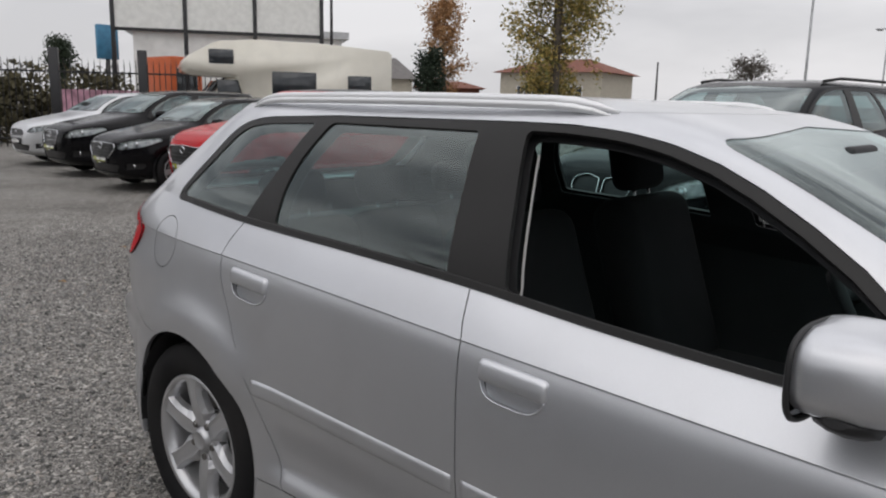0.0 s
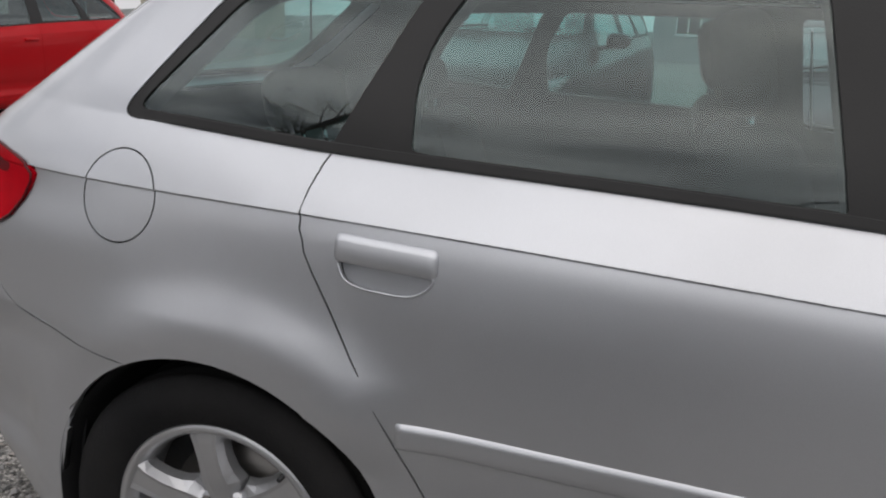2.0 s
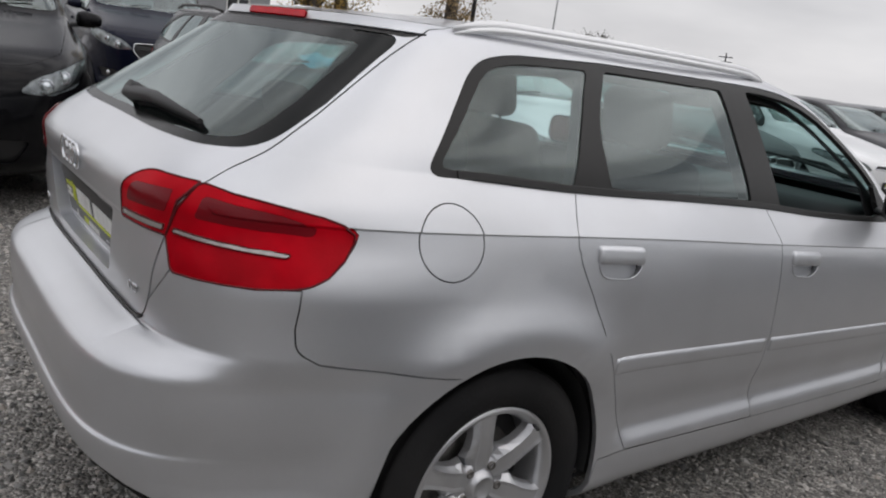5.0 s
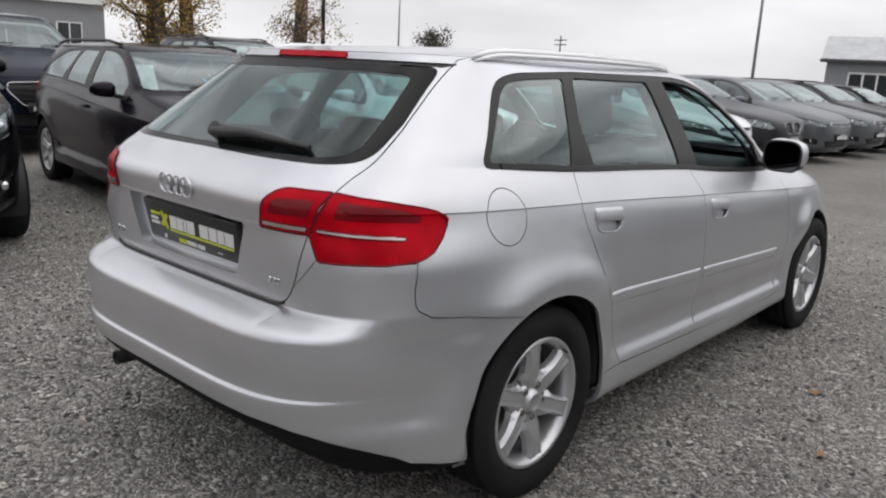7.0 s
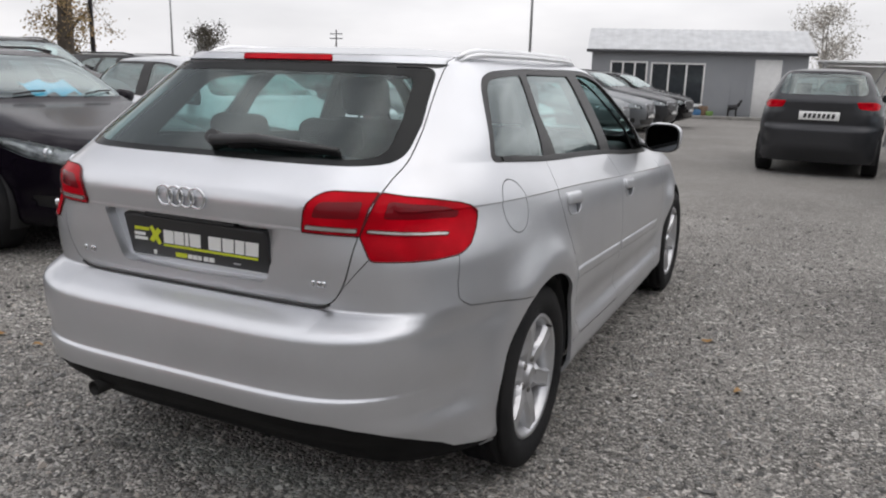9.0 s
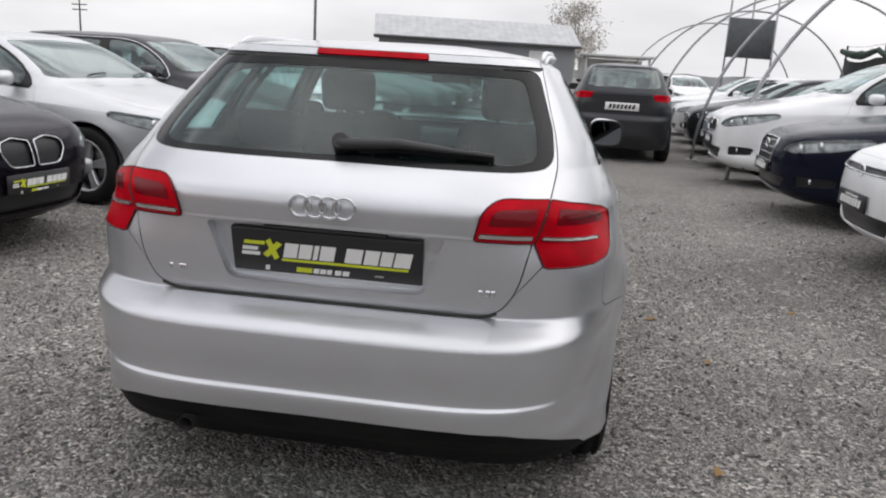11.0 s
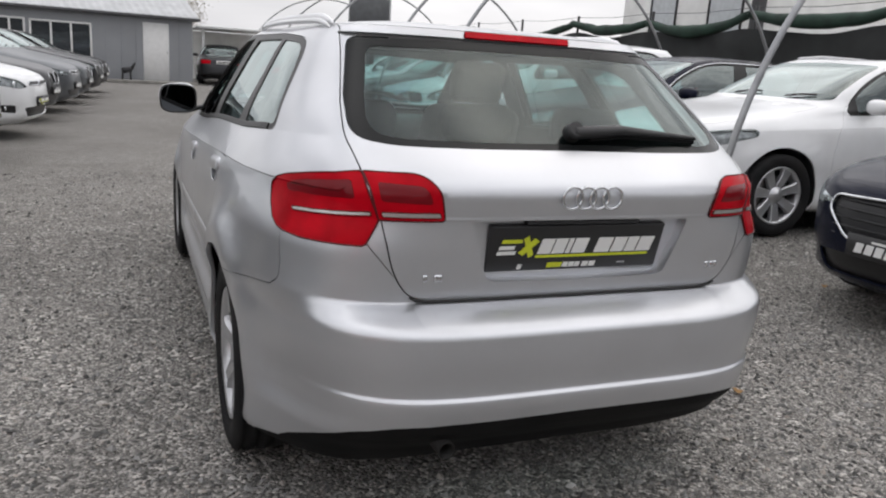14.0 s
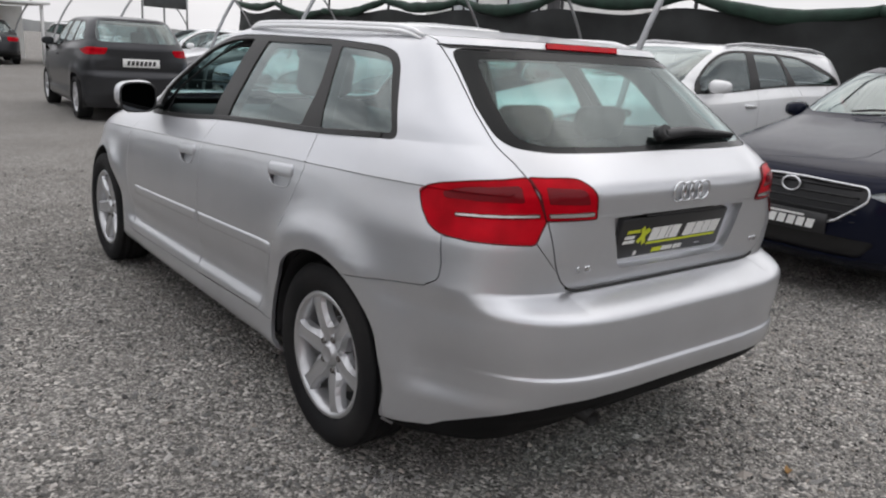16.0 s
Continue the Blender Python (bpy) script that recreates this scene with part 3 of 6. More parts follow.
def bowl(y):
    """The grip dish under a door handle whose rear end is at y."""
    z = float(hero.crease(y)) - .060
    return [(y + .004, z, .008), (y + .014, z - .030, .022), (y + .042, z - .042, .02), (y + .128, z - .048, .03), (y + .158, z - .030, .02), (y + .166, z - .012, .008)]


head_lamp = [(2.86, .775, .03), (3.08, .74, .05), (3.27, .66, .04), (3.24, .60, .03), (3.02, .655), (2.86, .72, .03)]

windscreen = [(0, 1.035), (.60, 1.03, .05), (.655, 1.045, .02), (.545, 1.325, .03), (0, 1.345)]
bonnet = [(0, .76), (.45, .765, .06), (.63, .83), (.695, .95, .04), (.66, .990, .03), (0, 1.015)]
front_grille = [(0, .30), (.27, .30, .05), (.40, .70, .05), (0, .735)]

side_loops = [("arch", circle(0, .33, .348)), ("arch", circle(2.578, .33, .348)), ("quarter_glass", rounded(quarter_glass)), ("door_glass", rounded(rear_glass_side)),
              ("opening", rounded(front_opening)), ("fuel_flap", fuel_flap),
              ("under_corner", rounded(under_corner)), ("rear_dish", rounded(bowl(.236), seg=.01)), ("front_dish", rounded(bowl(1.138), seg=.01))]
rear_loops = [("rear_clear", rounded(rear_clear)), ("rear_glass", rounded(rear_glass)), ("brake_light", rounded(brake_light)), ("spoiler_strip", rounded(spoiler_strip)),
              ("outer_strip", rounded(outer_strip)), ("inner_strip", rounded(inner_strip)), ("outer_band", rounded(outer_band)), ("inner_band", rounded(inner_band)), ("outer_lamp", rounded(outer_lamp)), ("inner_lamp", rounded(inner_lamp)),
              ("valance", rounded(valance)), ("recess", rounded(recess)), ("hatch", rounded(hatch))]
front_loops = [("windscreen", rounded(windscreen)), ("grille", rounded(front_grille)), ("bonnet", rounded(bonnet))]
low_rear = to_plane(hero, "side", rounded(rear_bumper, closed=False))
bumper_loop = np.concatenate([low_rear, to_plane(hero, "rear", np.array([(.69, .835), (.60, .836), (.58, .84), (.50, .745), (.45, .712), (.2, .706), (0, .705), (0, .19)])), to_plane(hero, "side", np.array([(-.33, .19), (-.352, .33), (-.30, .52)]))])
ahead_loop = to_plane(hero, "side", np.array([(2.93, .19), (2.92, .40), (2.88, .52), (2.86, .60), (3.02, .65), (3.2, .62)]))
ahead_loop = np.concatenate([ahead_loop, to_plane(hero, "front", np.array([(.60, .70), (.45, .755), (0, .755), (0, .19)]))])
sill_loop = to_plane(hero, "side", rounded([(.33, .19), (.36, .33), (.45, .335), (1.10, .318), (2.02, .300), (2.24, .32), (2.25, .19)]))

names, loops = [], []
for kind, group in (("side", side_loops), ("rear", rear_loops), ("front", front_loops)):
    for nm, lp in group:
        names.append(nm)
        loops.append(to_plane(hero, kind, lp))
names.append("head_lamp")
loops.append(to_plane(hero, "side", rounded(head_lamp)))
names += ["window_band", "front_door", "rear_door", "rear_bumper", "front_bumper", "sill"]
loops += [to_plane(hero, "side", rounded(window_band)), to_plane(hero, "side", rounded(front_door)), to_plane(hero, "side", rounded(rear_door)), bumper_loop, ahead_loop, sill_loop]
lines = []
for off in (-.04, -.022, -.011, -.005, -.0025, -.0012, 0, .0012, .006):
    ys = np.linspace(-.64, 2.75, 110)
    lines.append(to_plane(hero, "side", np.stack([ys, hero.crease(ys) + off], 1)))
for off in (-.004, .004):
    ys = np.linspace(-.5, 2.2, 60)
    lines.append(to_plane(hero, "side", np.stack([ys, hero.belt(ys) + off], 1)))
v, f, which = cut(hero, loops, lines, step=.028, rows=(.24, .27, .30, .325, .34, .352, .36, .37, .38, .39, .40, .41, .42, .43, .44, .456, .460, .464, .468, .472, .478, .492, .60, .615, .624, .632, .64, .645, .65, .655, .66, .665, .67, .675, .680, .684, .898, .900, .902, .904, .906, .908, .914))


def region(*want):
    return f[np.isin(which, [i for i, nm in enumerate(names) if nm in want])]


panel("body_side", hero, v, f[which == -1], SILVER, hatchback, sides=(1,), label="silver quarter panel, pillars and front wing")
panel("body_side", hero, v, np.concatenate([f[which == -1], region("fuel_flap")]), SILVER, hatchback, sides=(-1,), label="silver quarter panel, pillars and front wing")
for nm in ("front_door", "rear_door"):
    panel(nm, hero, v, region(nm), SILVER, hatchback, join=False)
panel("tailgate", hero, v, region("hatch"), SILVER, hatchback, flange=.036, gap=.0022)
panel("plate_recess", hero, v, region("recess"), SILVER, hatchback, out=-.034, gap=-.006)
low = region("valance")
low = low[np.abs(hero.point(v[low, 0] / STRETCH, v[low, 1])[..., 0]).max(1) < .74]
panel("rear_valance", hero, v, np.concatenate([low, region("under_corner")]), MATT_BLACK, hatchback, out=-.008, gap=-.004)
def scoop(p):
    """The dish is level with the door at its lower rim and deepest behind the grip."""
    return -.002 - .016 * np.clip((p[:, 2] - hero.crease(p[:, 1]) + .108) / .04, 0, 1) ** .7


for nm in ("rear_dish", "front_dish"):
    panel("handle_dish", hero, v, region(nm), SILVER, hatchback, out=scoop, gap=0, join=False)
panel("rear_bumper", hero, v, region("rear_bumper"), SILVER, hatchback)
panel("front_bumper", hero, v, region("front_bumper"), SILVER, hatchback)
panel("sill", hero, v, region("sill"), SILVER, hatchback, join=False)
panel("bonnet", hero, v, region("bonnet"), SILVER, hatchback)
panel("fuel_flap", hero, v, region("fuel_flap"), SILVER, hatchback, sides=(1,))
panel("window_frame", hero, v, region("window_band"), TRIM, hatchback, join=False, out=-.002, gap=0, label="black window frame and pillar trim")
panel("quarter_window", hero, v, region("quarter_glass"), GLASS, hatchback, join=False, out=-.005, gap=-.002, flange=.003)
panel("door_window", hero, v, region("door_glass"), GLASS, hatchback, join=False, out=-.007, gap=-.002, flange=.003)
panel("rear_window", hero, v, region("rear_clear"), REAR_GLASS, hatchback, out=-.003, gap=0, flange=.003)
panel("window_border", hero, v, region("rear_glass"), BORDER, hatchback, out=-.002, gap=0, flange=.004, label="black printed border of the rear window")
panel("windscreen", hero, v, region("windscreen"), GLASS, hatchback, out=-.002, gap=0, flange=.003)
panel("spoiler_edge", hero, v, region("spoiler_strip"), TRIM, hatchback, out=-.004)
panel("high_brake_light", hero, v, region("brake_light"), RED_LENS, hatchback, out=.004)
panel("rear_lamp", hero, v, region("outer_lamp"), RED_LENS, hatchback, join=False, out=.004, label="red rear lamp with a clear strip")
panel("tailgate_lamp", hero, v, region("inner_lamp"), RED_LENS, hatchback, join=False, out=.004, label="red rear lamp with a clear strip")
for nm in ("outer_band", "inner_band"):
    panel("lamp_band", hero, v, region(nm), DEEP_RED, hatchback, join=False, out=.0046, gap=-.001)
panel("reversing_strip", hero, v, region("outer_strip"), CLEAR_LENS, hatchback, join=False, out=.007, gap=-.001)
panel("reversing_strip", hero, v, region("inner_strip"), CLEAR_LENS, hatchback, join=False, out=.007, gap=-.001)
panel("headlamp", hero, v, region("head_lamp"), LAMP_GLASS, hatchback, join=False)
panel("lamp_housing", hero, v, region("head_lamp"), LAMP_BOWL, hatchback, join=False, out=-.025, gap=0)
panel("grille", hero, v, region("grille"), GRILLE, hatchback, out=-.006)
solid = ~np.isin(which, [i for i, nm in enumerate(names) if nm in ("arch", "opening", "door_glass", "quarter_glass", "rear_glass", "rear_clear", "windscreen", "valance", "under_corner")])
hero.groove = hero.soft.groove = 0.0
panel("inner_shell", hero, v, f[solid], CABIN, hatchback, out=-.045, seam=False, flange=.004)
roof_cap("roof", hero, SILVER, hatchback)


# ---- fittings of the hatchback ----
for wx, wy, sd, tn in ((.735, 0, 1, 8), (-.735, 0, -1, 20), (.745, 2.578, 1, 12), (-.745, 2.578, -1, 40)):
    wheel(hatchback, wx, wy, .316, .214, .205, 6, sd, tn)
for wy in (0, 2.578):
    for sd in (1, -1):
        bm = bmesh.new()
        arc = [(math.cos(a), math.sin(a)) for a in np.linspace(-.12, math.pi + .12, 40)]
        rows = [[bm.verts.new((sd * x, wy + r * c, .33 + r * s)) for c, s in arc] for x, r in ((.826, .345), (.80, .338), (.50, .338), (.50, .05))]
        for a, b in zip(rows, rows[1:]):
            for j in range(len(arc) - 1):
                bm.faces.new((a[j], a[j + 1], b[j + 1], b[j]))
        part("arch_liner", smooth(bm), PLASTIC, hatchback)
part("floor_pan", box_bm((-.66, -.30, .20), (.66, 3.1, .26), .02), PLASTIC, hatchback)
part("exhaust_pipe", lathe([(-.30, .022), (.06, .024), (.06, .020), (-.02, .019)], 20), material("sooty_steel", (.02, .019, .018), rough=.65, metal=.4, vary=.3), hatchback).matrix_basis = pose(-.375, -.735, .315, 0, 0, -90)


STRIP = ((-1, -.004, 0), (-1, 0, .85), (-.8, 0, 1), (.8, 0, .85), (.95, 0, .6), (1, -.004, 0))
RUB = ((-1, -.004, 0), (-1, 0, .50), (-.85, 0, .88), (-.40, 0, 1), (.30, 0, .74), (.95, 0, .22), (1, -.004, 0))
GRIP = ((-1, -.012, 0), (-1, 0, .5), (-.92, 0, .82), (-.72, 0, .96), (-.2, 0, 1), (.42, 0, .97), (.6, 0, .88), (.92, 0, .4), (1, 0, .1), (1, -.012, 0))


def on_flank(points, half, out, side, mat, name, label="", form=STRIP, ends=(.3, 1)):
    """A raised strip on the flank through (length, height) points."""
    bm, rows = bmesh.new(), []
    for i, (y, z) in enumerate(points):
        near = min(i, len(points) - 1 - i)
        k = out * (ends[0], 1)[near > 0] if form is not GRIP else out * (.35, .72, .93, 1)[min(near, 3)]
        hh = half if form is not GRIP else half * (.62, .86, .97, 1)[min(near, 3)]
        ring = []
        for dz, o, g in form:
            p, _ = hero.on_side(y, z + dz * hh, o + g * k)
            ring.append(bm.verts.new((side * p.x, p.y, p.z)))
        rows.append(ring)
    for a, b in zip(rows, rows[1:]):
        for j in range(len(form) - 1):
            bm.faces.new((a[j], a[j + 1], b[j + 1], b[j]))
    bm.faces.new(rows[0])
    bm.faces.new(rows[-1])
    bmesh.ops.recalc_face_normals(bm, faces=bm.faces)
    return part(name, smooth(bm) if form is not STRIP else bm, mat, hatchback, label)


for sd in (1, -1):
    for y0, y1 in ((.352, 1.078), (1.106, 1.985)):
        ys = [y0, y0 + .012] + list(np.linspace(y0 + .03, y1 - .02, 14)) + [y1]
        on_flank([(y, .602 - .0415 * (y - .352)) for y in ys], .0235, .0042, sd, SILVER, "side_moulding", form=RUB)
    for y0 in (.236, 1.138):
        ys = [y0, y0 + .003, y0 + .008] + list(np.linspace(y0 + .016, y0 + .154, 10)) + [y0 + .162, y0 + .167, y0 + .170]
        zc = float(hero.crease(y0))
        grip = on_flank([(y, zc - .040 - .062 * (y - y0)) for y in ys], .0225, .0105, sd, SILVER, "door_handle", form=GRIP)
        rim = [hero.on_side(y, z, .0005)[0] for y, z in rounded(bowl(y0), seg=.01)[:-12]]
        part("dish_rim", tube_bm([(sd * p.x, p.y, p.z) for p in rim], .0026, 6), SILVER, grip)
    ys = np.linspace(-.15, 1.90, 40)
    on_flank([(y, float(hero.belt(y)) + .007) for y in ys], .009, .006, sd, TRIM, "belt_strip")
    rail = []
    for k in np.linspace(0, 1, 26):
        y = -.06 + 1.31 * k
        lift = .021 * min(1, min(k, 1 - k) / .10) ** .6
        rail.append((sd * (.520 + .022 * math.sin(math.pi * k)), y, 1.370 + lift + .006 * math.sin(math.pi * k)))
    rad = [.0105 * (.35 + .65 * min(1, min(k, 1 - k) / .07)) for k in np.linspace(0, 1, 26)]
    bar = part("roof_rail", tube_bm(rail, rad, 12, flat=1.25), RAIL, hatchback, "bright anodised roof rail")
    part("rail_foot", tube_bm([(x + sd * .010, y, z - .011) for x, y, z in rail], [r * .9 for r in rad], 10), RAIL, bar)
    # mirrors
    house = bmesh.new()
    bmesh.ops.create_uvsphere(house, u_segments=28, v_segments=18, radius=1)
    for vv in house.verts:
        c = vv.co
        k = (abs(c.x) ** 3.2 + abs(c.z) ** 3.2 + abs(c.y) ** 2.4) ** (-1 / 3.0)
        x, y, z = c.x * k, c.y * k, c.z * k
        z *= 1 - .10 * x - (.12 if z < 0 else 0)
        y = max(y, -.42)
        vv.co = Vector((sd * (.868 + .090 * x), 1.835 + .115 * y - .012 * x, 1.022 + .072 * z))
    if sd < 0:
        bmesh.ops.reverse_faces(house, faces=house.faces)
    mirror = part("door_mirror", smooth(house), SILVER, hatchback)
    bm = bmesh.new()
    ring = [bm.verts.new((sd * (.866 + .084 * math.copysign(abs(math.cos(a)) ** .6, math.cos(a))), 1.7825 - .012 * math.copysign(abs(math.cos(a)) ** .6, math.cos(a)), 1.018 + .066 * math.copysign(abs(math.sin(a)) ** .6, math.sin(a)))) for a in np.linspace(0, 2 * np.pi, 40, endpoint=False)]
    bm.faces.new(ring)
    bmesh.ops.recalc_face_normals(bm, faces=bm.faces)
    part("mirror_glass", bm, material("mirror_silver", (.10, .105, .11), rough=.02, metal=1.0, vary=.0), mirror)
    part("mirror_bezel", tube_bm([(sd * (.866 + .087 * math.copysign(abs(math.cos(a)) ** .6, math.cos(a))), 1.7840 - .012 * math.copysign(abs(math.cos(a)) ** .6, math.cos(a)), 1.018 + .069 * math.copysign(abs(math.sin(a)) ** .6, math.sin(a))) for a in np.linspace(0, 2 * np.pi, 40, endpoint=False)], .005, 6, closed=True), PLASTIC, mirror)
    low = bmesh.new()
    tube(low, [(sd * .74, 1.84, .978), (sd * .77, 1.84, .970), (sd * .80, 1.845, .964), (sd * .90, 1.84, .960), (sd * .945, 1.835, .972)], [.026, .030, .042, .050, .016], 12, flat=.42)
    part("mirror_arm", low, PLASTIC, mirror)
    sail, n = hero.on_side(1.83, 1.0, .004)
    pts = [hero.on_side(y, z, .004)[0] for y, z in ((1.845, .955), (1.93, .955), (1.85, 1.062), (1.835, 1.05))]
    bm = bmesh.new()
    a = [bm.verts.new((sd * p.x, p.y, p.z)) for p in pts]
    b = [bm.verts.new((sd * (p.x - .02), p.y, p.z)) for p in pts]
    bm.faces.new(a), bm.faces.new(b[::-1])
    for j in range(4):
        bm.faces.new((a[j], b[j], b[(j + 1) % 4], a[(j + 1) % 4]))
    bmesh.ops.recalc_face_normals(bm, faces=bm.faces)
    part("mirror_sail", bm, TRIM, mirror)

# dealer's plate in the tailgate's recess: a black board with rows of plain blocks
plate_m = pose(0, -.706, .823, 13)


def on_plate(parent, m, blocks, name, mat, depth=.0016):
    """Slanted blocks (x0, x1, z0, z1) on a board that faces -y."""
    for x0, x1, z0, z1 in blocks:
        bm = bmesh.new()
        k = .22
        quad = [(x0 + k * z0, z0), (x1 + k * z0, z0), (x1 + k * z1, z1), (x0 + k * z1, z1)]
        a = [bm.verts.new((x, -depth, z)) for x, z in quad]
        b = [bm.verts.new((x, .001, z)) for x, z in quad]
        bm.faces.new(a)
        for j in range(4):
            bm.faces.new((a[j], b[j], b[(j + 1) % 4], a[(j + 1) % 4]))
        bmesh.ops.recalc_face_normals(bm, faces=bm.faces)
        bmesh.ops.transform(bm, matrix=m, verts=bm.verts)
        part(name, bm, mat, parent)


bm = box_bm((-.266, -.012, -.066), (.266, .012, .066), .006, 3)
bmesh.ops.transform(bm, matrix=plate_m, verts=bm.verts)
plate = part("dealer_plate", bm, PLATE_BLACK, hatchback, "black dealer plate with white and yellow print")
face_m = plate_m @ pose(0, -.0122, 0)
LETTERS = [(-.118, -.080), (-.076, -.040), (-.035, -.022), (-.017, .024), (.054, .100), (.106, .146), (.151, .184), (.189, .234)]


def dealer_print(parent, m):
    on_plate(parent, m, [(-.236, -.184, -.015, -.005), (-.236, -.192, .000, .010)], "print_block", WHITE)
    on_plate(parent, m, [(-.234, -.176, .018, .028)], "print_block", YELLOW)
    for lean in (1, -1):
        # two crossed bars
        on_plate(parent, m @ pose(-.150, 0, .006, 0, lean * 34), [(-.008, .008, -.029, .029)], "print_block", YELLOW, depth=.0016 + .0003 * lean)
    on_plate(parent, m, [(a, b, -.015, .028) for a, b in LETTERS], "print_block", WHITE)
    on_plate(parent, m, [(-.120, .232, -.026, -.019)], "print_block", YELLOW)
    on_plate(parent, m, [(-.074, -.030, -.056, -.042)], "print_block", YELLOW)
    on_plate(parent, m, [(-.026, -.010, -.056, -.042), (-.007, .009, -.056, -.042), (.012, .026, -.056, -.042), (.034, .052, -.056, -.042), (.056, .074, -.056, -.042), (-.162, -.150, -.058, -.044)], "print_block", WHITE)
    on_plate(parent, m, [(.146, .170, -.050, -.046)], "print_block", ALLOY)


dealer_print(plate, face_m)
part("plate_lip", tube_bm([plate_m @ Vector((x, -.010, -.0675)) for x in (-.262, 0, .262)], .0028, 6), ALLOY, plate)
for k in range(4):
    p, n = hero.on_end(0, .962, out=.004)
    c = Vector((-.0595 + .0397 * k, p.y, .962))
    tilt = Matrix.Rotation(math.atan2(n.z, -n.y), 3, "X")
    part("badge_ring", tube_bm([c + tilt.inverted() @ Vector((.0285 * math.cos(a), 0, .0285 * math.sin(a))) for a in np.linspace(0, 2 * np.pi, 36, endpoint=False)], .0042, 8, closed=True), CHROME, hatchback)
for xs, z in (((-.437, -.408, -.398), .757), ((.425, .444, .458), .762)):
    for x in xs:
        p, n = hero.on_end(x, z, out=.002)
        part("model_badge", box_bm(p - Vector((.006, .002, .009)), p + Vector((.006, .002, .009)), .0015, 1), CHROME, hatchback)
# wiper
p0, p1, p2 = (hero.on_end(x, z, out=o)[0] for x, z, o in ((.012, 1.098, .022), (.16, 1.105, .024), (.425, 1.098, .012)))
wiper = part("rear_wiper", tube_bm([p0 + Vector((-.012, 0, .004)), p0, p1, p2], [.020, .024, .020, .008], 10, flat=.75), PLASTIC, hatchback)
part("wiper_cap", tube_bm([p0 + Vector((-.004, .02, -.006)), p0 + Vector((-.004, -.012, .012))], [.026, .022], 14), PLASTIC, wiper)
part("wiper_blade", tube_bm([p0 + Vector((.05, .006, -.018)), p1 + Vector((0, .008, -.018)), p2 + Vector((0, .004, -.010))], .007, 6), RUBBER, wiper)
bm, rows = bmesh.new(), []
for x in np.linspace(-.396, .396, 41):
    rows.append([bm.verts.new(hero.on_end(float(x), z, out=o)[0]) for z, o in ((.913, .0002), (.907, .0018), (.9035, .0018), (.9015, -.012))])
for a, b in zip(rows, rows[1:]):
    for j in range(3):
        bm.faces.new((a[j], b[j], b[j + 1], a[j + 1]))
bmesh.ops.recalc_face_normals(bm, faces=bm.faces)
part("tailgate_edge", bm, SILVER, hatchback)
# the bumper's upper shelf runs in under the tailgate, with the shut line between them
bm, rows = bmesh.new(), []
for x in np.linspace(-.465, .465, 63):
    end = min(1.0, (.465 - abs(float(x))) / .03)
    row = []
    for z, up in ((.642, -.0008), (.649, .0006), (.656, .0020), (.663, .0034), (.670, .0044), (.677, .0050), (.683, .0052), (.687, .0050)):
        p = hero.on_end(float(x), z)[0]
        row.append(bm.verts.new(p + Vector((0, -.5, .86)) * (up * end - .0008 * (1 - end))))
    rows.append(row + [bm.verts.new(row[-1].co + Vector((0, .024, -.002)))])
for a, b in zip(rows, rows[1:]):
    for j in range(8):
        bm.faces.new((a[j], a[j + 1], b[j + 1], b[j])).smooth = True
bmesh.ops.recalc_face_normals(bm, faces=bm.faces)
part("bumper_shelf", bm, SILVER, hatchback)
low_edge = [(x, z) for x, z in ((k * .02, .6895) for k in range(21))] + [(.43, .6905), (.455, .695), (.470, .703)]
low_edge = [(-x, z) for x, z in low_edge[:0:-1]] + low_edge
part("shut_line", tube_bm([hero.on_end(x, z, out=.0008)[0] + Vector((0, -.0035, .0032)) for x, z in low_edge], .0040, 8), TRIM, hatchback)


def lens_outline(name, loop, out, radius, mat):
    """A thin moulded edge round a lamp lens, on both sides of the car."""
    for side in (1, -1):
        part(name, tube_bm([hero.on_end(side * float(x), float(z), out=out)[0] for x, z in rounded(loop)], radius, 6, closed=True), mat, hatchback)


lens_outline("lens_edge", outer_lamp, .0035, .0026, LENS_EDGE)
lens_outline("lens_edge", inner_lamp, .0035, .0026, LENS_EDGE)
lens_outline("strip_edge", outer_strip, .0062, .0020, LENS_EDGE)
lens_outline("strip_edge", inner_strip, .0062, .0016, LENS_EDGE)
part("tailgate_grip", box_bm((-.17, -.742, .889), (.17, -.716, .899), .004, 2), PLASTIC, hatchback)

# front wipers at rest along the foot of the windscreen
for x0, x1 in ((.50, -.06), (-.02, -.58)):
    a, m, b = (hero.on_end(x, z, True, out=o)[0] for x, z, o in ((x0, 1.040, .010), ((x0 + x1) / 2, 1.062, .022), (x1, 1.085, .014)))
    blade = part("front_wiper", tube_bm([a, m, b], [.009, .008, .005], 6), PLASTIC, hatchback)
    part("wiper_arm", tube_bm([a + Vector((-.02, .03, -.02)), a.lerp(m, .5) + Vector((0, .012, .016)), m + Vector((0, .004, .008))], [.011, .009, .006], 6), PLASTIC, blade)

# cabin
cabin_floor = part("cabin_floor", box_bm((-.68, -.45, .27), (.68, 2.0, .33), .02), CLOTH, hatchback)


